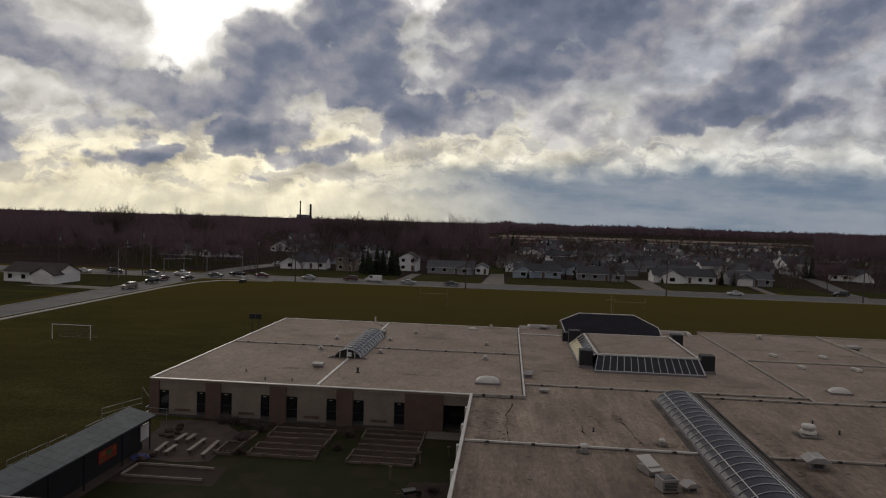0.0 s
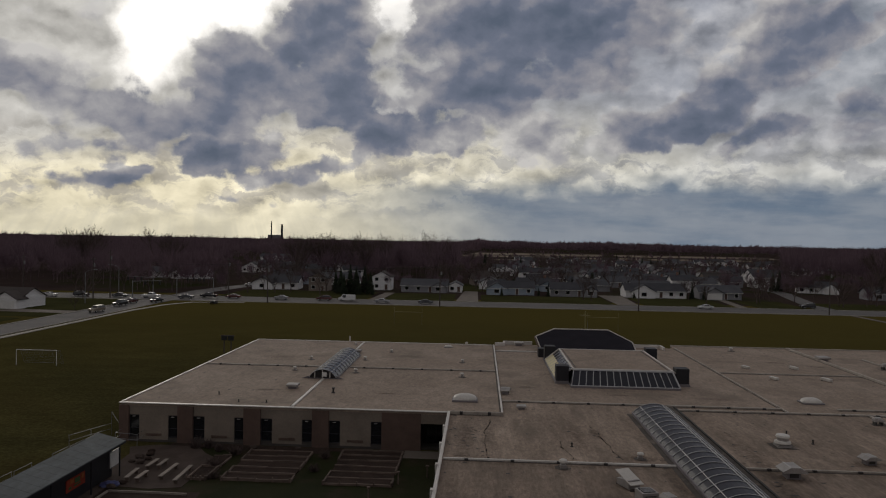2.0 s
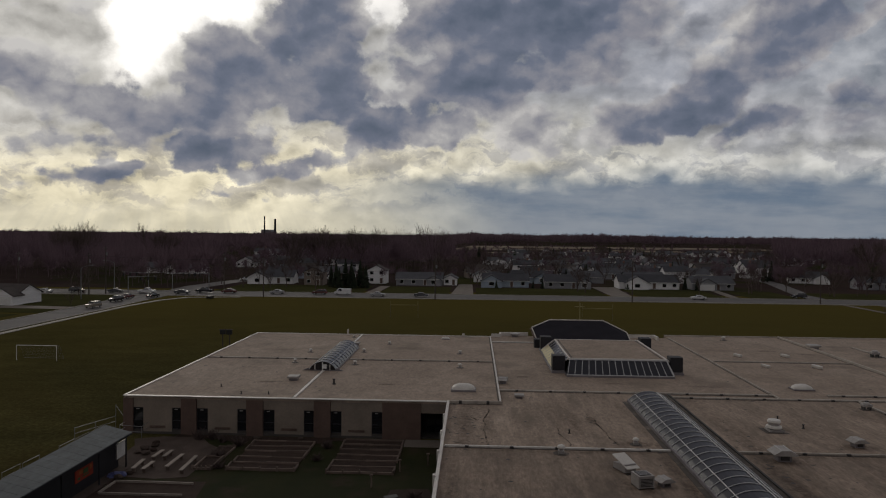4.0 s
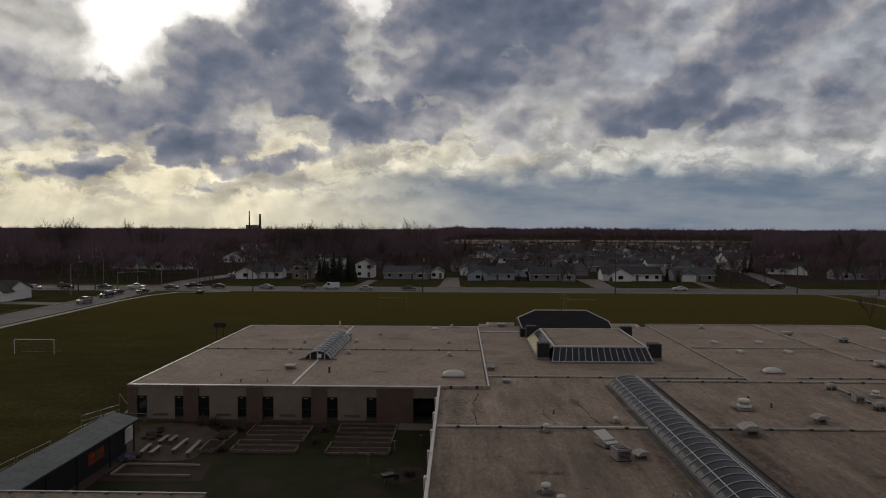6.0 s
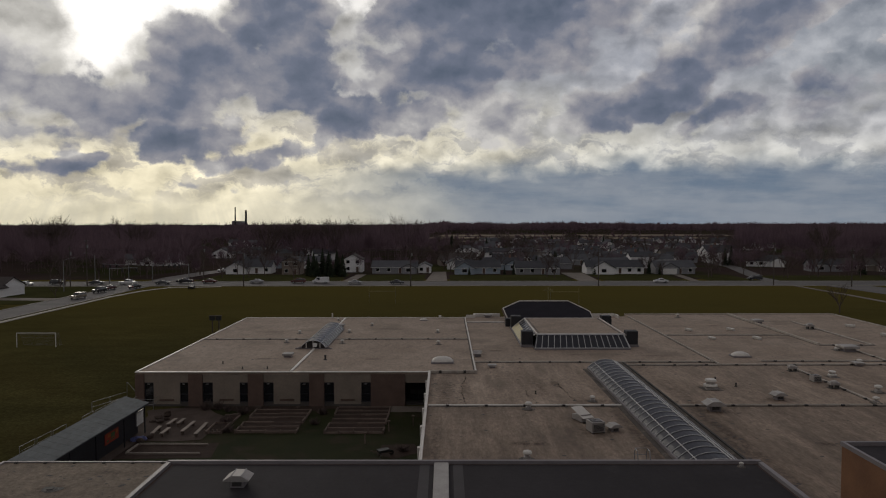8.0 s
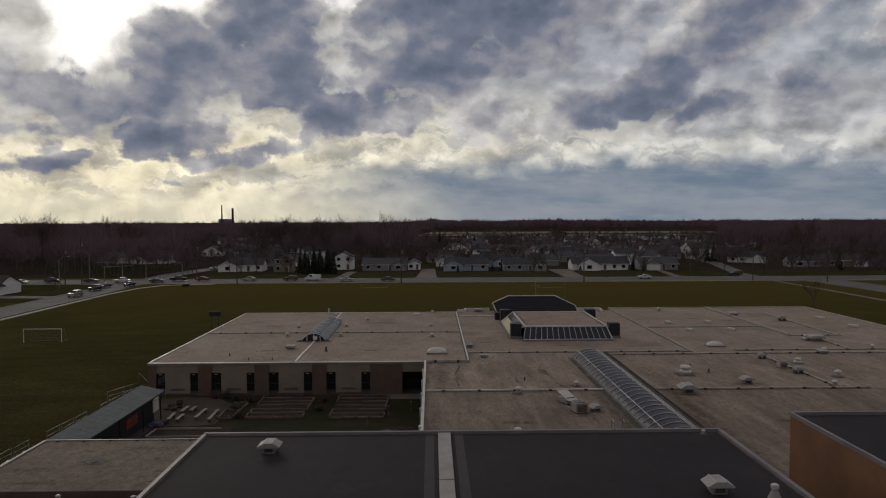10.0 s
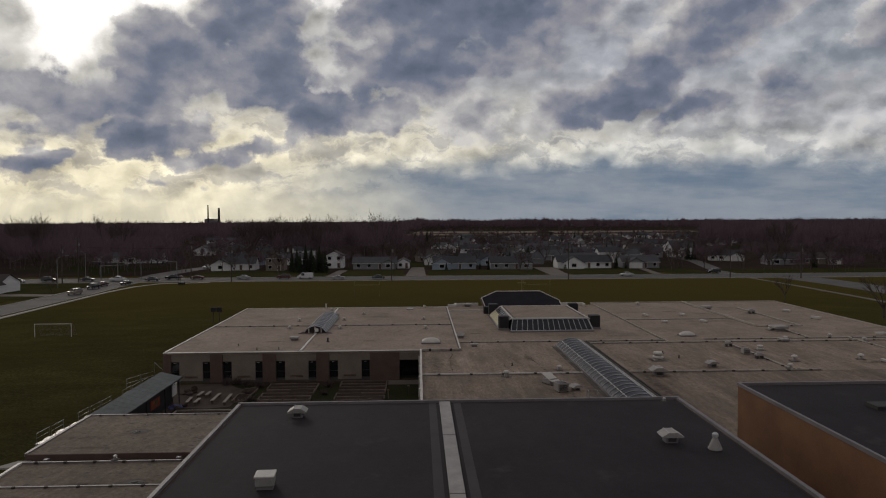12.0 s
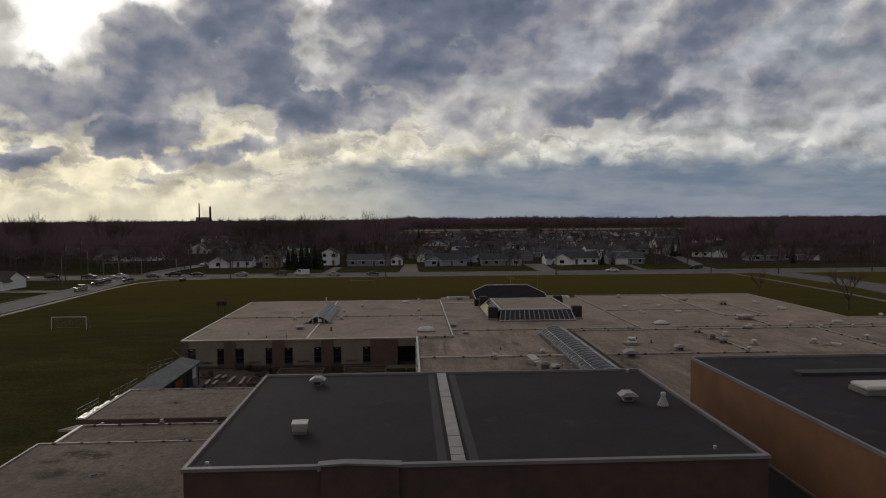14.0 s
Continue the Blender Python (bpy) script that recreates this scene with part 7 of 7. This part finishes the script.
def car(x, y, turn, shape, paint):
    length, width, outline, _ = SHAPES[shape]
    t = thing("car", f"{paint} {shape} on the grey asphalt road", "car", "cars on the roads", (x, y, 0.05), turn)
    w = width / 2
    bm = bmesh.new()
    sides = []
    for s in (-1, 1):
        sides.append([bm.verts.new((px, s * w * (0.82 if pz > 1.25 else 1.0), pz)) for px, pz in outline])
    n = len(outline)
    for i in range(n):
        j = (i + 1) % n
        bm.faces.new((sides[0][i], sides[0][j], sides[1][j], sides[1][i]))
    bm.faces.new(sides[0][::-1]), bm.faces.new(sides[1])
    bmesh.ops.recalc_face_normals(bm, faces=bm.faces[:])
    bmesh.ops.bevel(bm, geom=bm.edges[:], offset=0.06, segments=2, affect="EDGES")
    part("body", bm, PAINTS[paint], t)
    top = max(pz for _, pz in outline)
    xs = [px for px, pz in outline if pz > top - 0.06]
    a, b = min(xs), max(xs)
    for s in (-1, 1):
        part("side_window", slab([(a - 0.25, s * w * 0.93, 1.02 if shape == "sedan" else 1.15), (b + 0.25 if shape != "van" else a + 1.1, s * w * 0.93, 1.02 if shape == "sedan" else 1.15), (b if shape != "van" else a + 1.1, s * w * 0.835, top - 0.1), (a + 0.1, s * w * 0.835, top - 0.1)], 0.05, (0, s, 0)), GLASS_DARK, t)
    front = [p for p in outline if p[0] < a][-1]
    part("windscreen", slab([(front[0] + 0.12, -w * 0.8, front[1] + 0.06), (front[0] + 0.12, w * 0.8, front[1] + 0.06), (a - 0.06, w * 0.74, top - 0.08), (a - 0.06, -w * 0.74, top - 0.08)], 0.05, (-1, 0, 0.5)), GLASS_DARK, t)
    for s in (-1, 1):
        part("headlight", soft_box(-length / 2 - 0.02, -length / 2 + 0.1, s * w * 0.62 - 0.18, s * w * 0.62 + 0.18, 0.62, 0.78, 0.03), WHITE_PLASTIC, t)
        part("tail_lamp", soft_box(length / 2 - 0.1, length / 2 + 0.02, s * w * 0.7 - 0.15, s * w * 0.7 + 0.15, 0.65, 0.85, 0.03), LAMP_RED, t)
        for px in (-length * 0.31, length * 0.31):
            bm = lathe([(0.2, -0.11), (0.32, -0.1), (0.33, 0), (0.32, 0.1), (0.2, 0.11)], 14)
            bmesh.ops.rotate(bm, verts=bm.verts[:], matrix=Matrix.Rotation(math.pi / 2, 3, "X"))
            bmesh.ops.translate(bm, verts=bm.verts[:], vec=(px, s * (w - 0.08), 0.33))
            tyre = part("wheel", bm, RUBBER, t)
            bm = lathe([(0.19, -0.02), (0.17, 0.02)], 10)
            bmesh.ops.rotate(bm, verts=bm.verts[:], matrix=Matrix.Rotation(math.pi / 2, 3, "X"))
            bmesh.ops.translate(bm, verts=bm.verts[:], vec=(px, s * (w + 0.03), 0.33))
            part("rim", bm, ALUMINIUM, tyre)


for c in ((-28.1, 152.8, 0, "sedan", "silver"), (-14.2, 152.6, 0, "suv", "maroon"), (-6.8, 152.8, 0, "van", "white"), (5.0, 149.0, 180, "sedan", "silver"), (18.7, 149.2, 180, "sedan", "grey"), (105.7, 152.8, 0, "sedan", "white"), (140.8, 162.0, 5, "suv", "black"),
          (-63.2, 107.2, 84, "suv", "tan"), (-65.4, 123.0, 84, "suv", "black"), (-66.6, 131.5, 84, "sedan", "maroon"), (-60.8, 135.5, 264, "sedan", "black"), (-68.9, 148.6, 180, "pickup", "white"), (-79.5, 149.4, 180, "sedan", "grey"), (-57.5, 148.6, 180, "sedan", "grey"), (-52.1, 153.6, 0, "pickup", "black"), (-44.0, 153.4, 0, "sedan", "maroon"),
          (-100.5, 145.9, 175, "sedan", "white"), (-57.0, 208.0, 70, "sedan", "white"), (-92, 149, 180, "suv", "black")):
    car(*c)

# ---- trees ----
def grow(bm, a, way, length, radius, depth, rnd, spread=0.55):
    """A limb that tapers, bends and forks down to twigs."""
    b = a + way * length
    tube(bm, a, b, radius, radius * 0.62, n=5 if depth > 2 else 3, cap=False)
    if depth == 0:
        return
    for k in range(3 if depth > 1 else 4):
        lean = Vector((rnd.uniform(-1, 1), rnd.uniform(-1, 1), rnd.uniform(-0.2, 0.7))) * spread
        start = a + way * length * rnd.uniform(0.55, 1.0)
        grow(bm, start, (way + lean).normalized(), length * rnd.uniform(0.55, 0.8), radius * 0.55, depth - 1, rnd, spread)


def bare_tree(seed, height):
    rnd = random.Random(seed)
    t = thing("bare_tree", "leafless brown tree with fine spreading twigs", "tree", "bare trees")
    bm = bmesh.new()
    tube(bm, (0, 0, -0.1), (0, 0, height * 0.22), height * 0.02, height * 0.016, n=8, cap=False)
    part("trunk", bm, BARK, t)
    bm = bmesh.new()
    for k in range(5):
        way = Vector((rnd.uniform(-0.6, 0.6), rnd.uniform(-0.6, 0.6), 1)).normalized()
        grow(bm, Vector((0, 0, height * rnd.uniform(0.16, 0.22))), way, height * 0.3, height * 0.011, 4, rnd)
    part("crown", bm, BARK, t, "open crown of bare twigs")
    return t


def conifer(seed, height, radius):
    rnd = random.Random(seed)
    t = thing("evergreen_tree", "dense dark green conifer", "tree", "evergreens")
    part("trunk", tubes(((0, 0, 0), (0, 0, height * 0.95), 0.18, 0.03)), BARK, t)
    bm = bmesh.new()
    for k in range(420):
        s = rnd.random() ** 0.7
        z = height * (0.05 + 0.95 * s)
        r = radius * (1 - s) * rnd.uniform(0.75, 1.15) + 0.1
        a = rnd.uniform(0, 6.283)
        tip = Vector((r * math.cos(a), r * math.sin(a), z - 0.25 * r))
        root = Vector((0.15 * r * math.cos(a), 0.15 * r * math.sin(a), z + 0.1))
        side = Vector((-math.sin(a), math.cos(a), 0)) * (0.18 + 0.22 * r)
        mid = root.lerp(tip, 0.6)
        v = [bm.verts.new(p) for p in (root, mid + side, tip, mid - side, mid + Vector((0, 0, 0.16)))]
        for f in ((0, 1, 4), (1, 2, 4), (2, 3, 4), (3, 0, 4)):
            bm.faces.new([v[i] for i in f])
    part("crown", bm, NEEDLES, t, "dense drooping needle sprays")
    return t


def plant_out(models, spots):
    for i, (x, y, size, turn) in enumerate(spots):
        m = pose(x, y, 0, 0, 0, turn)
        if i < len(models):
            models[i].matrix_basis = m
            models[i].scale = (size,) * 3
        else:
            c = copy_thing(models[i % len(models)], m)
            c.scale = (size,) * 3


random.seed(33)
singles = [(127.0, 48.4, 0.95, 0), (121.9, 77.1, 0.62, 40), (183, 172, 0.9, 10), (194, 178, 1.0, 80), (205, 183, 0.9, 140), (215, 176, 1.0, 30), (176, 190, 0.9, 60), (-88, 146, 0.9, 0), (-96, 158, 1.0, 50), (-78, 166, 0.9, 120), (-104, 166, 1.0, 200), (-74, 175, 1.0, 20), (-90, 172, 1.0, 70), (-33, 182, 0.8, 30), (46, 210, 0.8, 90), (77, 208, 0.8, 10), (64, 224, 0.8, 50), (98, 226, 0.9, 80), (121, 212, 0.8, 150), (140, 190, 0.8, 60), (71.6, 177, 0.85, 80), (-47, 176, 0.9, 10), (-20, 172, 0.8, 60), (132, 178, 0.9, 130), (156, 170, 0.95, 200), (112, 172, 0.6, 20), (-60, 190, 1.0, 300), (34, 214, 0.9, 20), (88, 214, 0.9, 70), (57, 213, 0.8, 170), (-38, 210, 1.1, 220), (170, 176, 1.1, 250), (-85, 138, 0.5, 20), (-72, 112, 0.35, 90)]
for k in range(80):
    d, u = random.uniform(290, 620), random.uniform(-0.05, 0.46)
    singles.append((34.6 + u * d, -75 + d, random.uniform(0.7, 1.25), random.uniform(0, 360)))
for k in range(34):
    d, u = random.uniform(245, 335), random.choice((random.uniform(0.36, 0.62), random.uniform(0.0, 0.4), random.uniform(-0.33, -0.2)))
    singles.append((34.6 + u * d, -75 + d, random.uniform(0.6, 1.0), random.uniform(0, 360)))
# the tallest crowns of the woods stand clear of the skyline
for u, count, size in ((-0.60, 5, 2.15), (-0.575, 5, 2.3), (-0.455, 3, 2.2), (-0.266, 4, 2.15), (-0.215, 6, 2.25), (-0.175, 7, 2.35), (-0.14, 4, 2.2), (-0.075, 3, 2.3), (0.545, 3, 2.0)):
    for k in range(count):
        d, v = random.uniform(330, 385), u + random.uniform(-0.016, 0.016)
        singles.append((34.6 + v * d, -70 + d, size * random.uniform(0.80, 0.98), random.uniform(0, 360)))
plant_out([bare_tree(1, 11), bare_tree(2, 12), bare_tree(3, 11)], singles)
evergreens = [(-14.5, 181, 1.0, 0), (-11.5, 183, 1.15, 60), (-8.8, 180, 1.05, 120), (-6.0, 182, 1.1, 200), (-3.6, 180, 0.9, 300), (-17, 184, 0.9, 20), (-12.8, 178, 0.8, 30), (-7.5, 177.5, 0.75, 80), (43.5, 187, 0.35, 0), (57, 188, 0.35, 90), (91.5, 189, 0.4, 40), (112.6, 190, 0.6, 0), (116, 187, 0.5, 20), (60.3, 187, 0.45, 0), (192, 186, 0.8, 0), (188, 205, 0.9, 0), (161, 238, 0.9, 90), (165, 241, 1.0, 10), (50, 232, 0.7, 0), (74, 226, 0.6, 0)]
for k in range(40):
    d, u = random.uniform(330, 700), random.uniform(-0.02, 0.5)
    evergreens.append((34.6 + u * d, -75 + d, random.uniform(0.5, 1.0), random.uniform(0, 360)))
plant_out([conifer(4, 9, 2.4), conifer(5, 9, 2.1)], evergreens)


def woods(name, label, regions, seed):
    """Bare woodland as one mesh: trees of thin trunks and twig blades. Each region: bearing from, to, distance from, to, trees, height, twigs, blade width."""
    rng = np.random.default_rng(seed)
    verts, faces, base = [], [], 0
    for u0, u1, d0, d1, count, tall, twigs, wide in regions:
        u, d = rng.uniform(u0, u1, count), np.sqrt(rng.uniform(d0 * d0, d1 * d1, count))
        x, y = 34.6 + u * d, -75 + d
        h = tall * rng.uniform(0.72, 1.12, count) * (1 + 0.08 * np.sin(x * 0.021 + 1) + 0.07 * np.sin(x * 0.063) + 0.06 * np.sin(x * 0.17 + 2) + 0.05 * np.sin(x * 0.031 + y * 0.05))
        n = twigs
        a = rng.uniform(0, 2 * np.pi, (count, n))
        lift = rng.uniform(-0.75, 1.0, (count, n))
        out = rng.random((count, n)) ** 0.45
        reach = np.sqrt(1 - lift * lift) * out * 0.36 * h[:, None] * rng.uniform(0.8, 1.1, (count, 1))
        middle = h[:, None] * 0.56
        z1 = middle + 0.46 * h[:, None] * lift * out * rng.uniform(0.85, 1.06, (count, n))
        z0 = middle * 0.75 + (z1 - middle) * 0.5
        root = np.stack([x[:, None] + 0.45 * reach * np.cos(a), y[:, None] + 0.45 * reach * np.sin(a), z0], -1)
        tip = np.stack([x[:, None] + reach * np.cos(a), y[:, None] + reach * np.sin(a), z1], -1)
        turn = rng.uniform(0, 2 * np.pi, (count, n))
        side = np.stack([np.cos(turn), 0.3 * np.sin(turn), 0.2 * np.sin(turn)], -1) * wide * rng.uniform(0.6, 1.5, (count, n, 1))
        tri = np.stack([root - side, root + side, tip], 2).reshape(-1, 3)
        trunk_side = np.stack([np.full(count, 0.05), np.zeros(count), np.zeros(count)], -1)
        foot = np.stack([x, y, np.zeros(count)], -1)
        top = np.stack([x, y, h * 0.8], -1)
        tri2 = np.stack([foot - trunk_side, foot + trunk_side, top], 1).reshape(-1, 3)
        for block in (tri, tri2):
            verts.append(block)
            faces.append(np.arange(len(block)).reshape(-1, 3) + base)
            base += len(block)
    mesh = bpy.data.meshes.new(name)
    v, f = np.concatenate(verts), np.concatenate(faces)
    mesh.from_pydata(v.tolist(), [], f.tolist())
    mesh.materials.append(WOODS)
    ob = tagged(new(name, mesh), label, "woods", kind="stuff")
    return ob


woods("near_woods", "dense leafless purple-brown woods behind the road", [
    (-0.85, -0.36, 275, 430, 370, 17, 210, 0.06), (-0.36, -0.24, 285, 470, 40, 9, 200, 0.04), (-0.225, -0.03, 320, 470, 200, 19, 230, 0.06), (-0.27, -0.05, 340, 440, 20, 23, 300, 0.05), (-0.50, -0.36, 250, 300, 34, 11, 200, 0.05),
    (0.42, 0.85, 345, 480, 260, 17, 200, 0.07), (0.34, 0.46, 290, 360, 18, 12, 200, 0.05), (0.44, 0.8, 285, 340, 95, 12, 200, 0.06), (0.52, 0.82, 238, 264, 34, 9, 200, 0.05), (0.0, 0.42, 285, 380, 40, 8, 180, 0.035), (-0.3, -0.02, 272, 300, 30, 8, 180, 0.035)], 3)
woods("middle_woods", "hazy leafless woods among the far houses", [
    (-0.85, -0.36, 430, 800, 1100, 17.5, 90, 0.13), (-0.36, -0.24, 580, 800, 230, 16, 90, 0.13), (-0.36, -0.24, 470, 580, 30, 10, 90, 0.1), (-0.24, -0.03, 470, 800, 420, 19, 90, 0.13), (0.42, 0.85, 480, 900, 900, 16, 90, 0.14), (-0.03, 0.42, 380, 600, 260, 8.5, 90, 0.09), (-0.3, -0.2, 380, 520, 40, 12, 90, 0.1)], 4)
woods("far_woods", "long dark wooded ridge on the horizon", [
    (-0.9, 0.0, 800, 1500, 2300, 18, 50, 0.34), (-0.03, 0.06, 1100, 1600, 420, 17.5, 50, 0.38), (-0.01, 0.19, 1150, 1700, 1000, 19.5, 50, 0.38), (0.12, 0.30, 1150, 1650, 800, 17.5, 50, 0.38), (0.24, 0.43, 1090, 1600, 800, 16.8, 50, 0.38), (0.42, 0.9, 900, 1600, 1900, 17.5, 50, 0.34), (0.0, 0.4, 700, 720, 60, 6, 60, 0.2), (0.0, 0.4, 790, 830, 60, 5, 50, 0.25), (0.0, 0.4, 860, 1000, 50, 6, 50, 0.25), (0.05, 0.4, 600, 690, 50, 5, 60, 0.16)], 5)
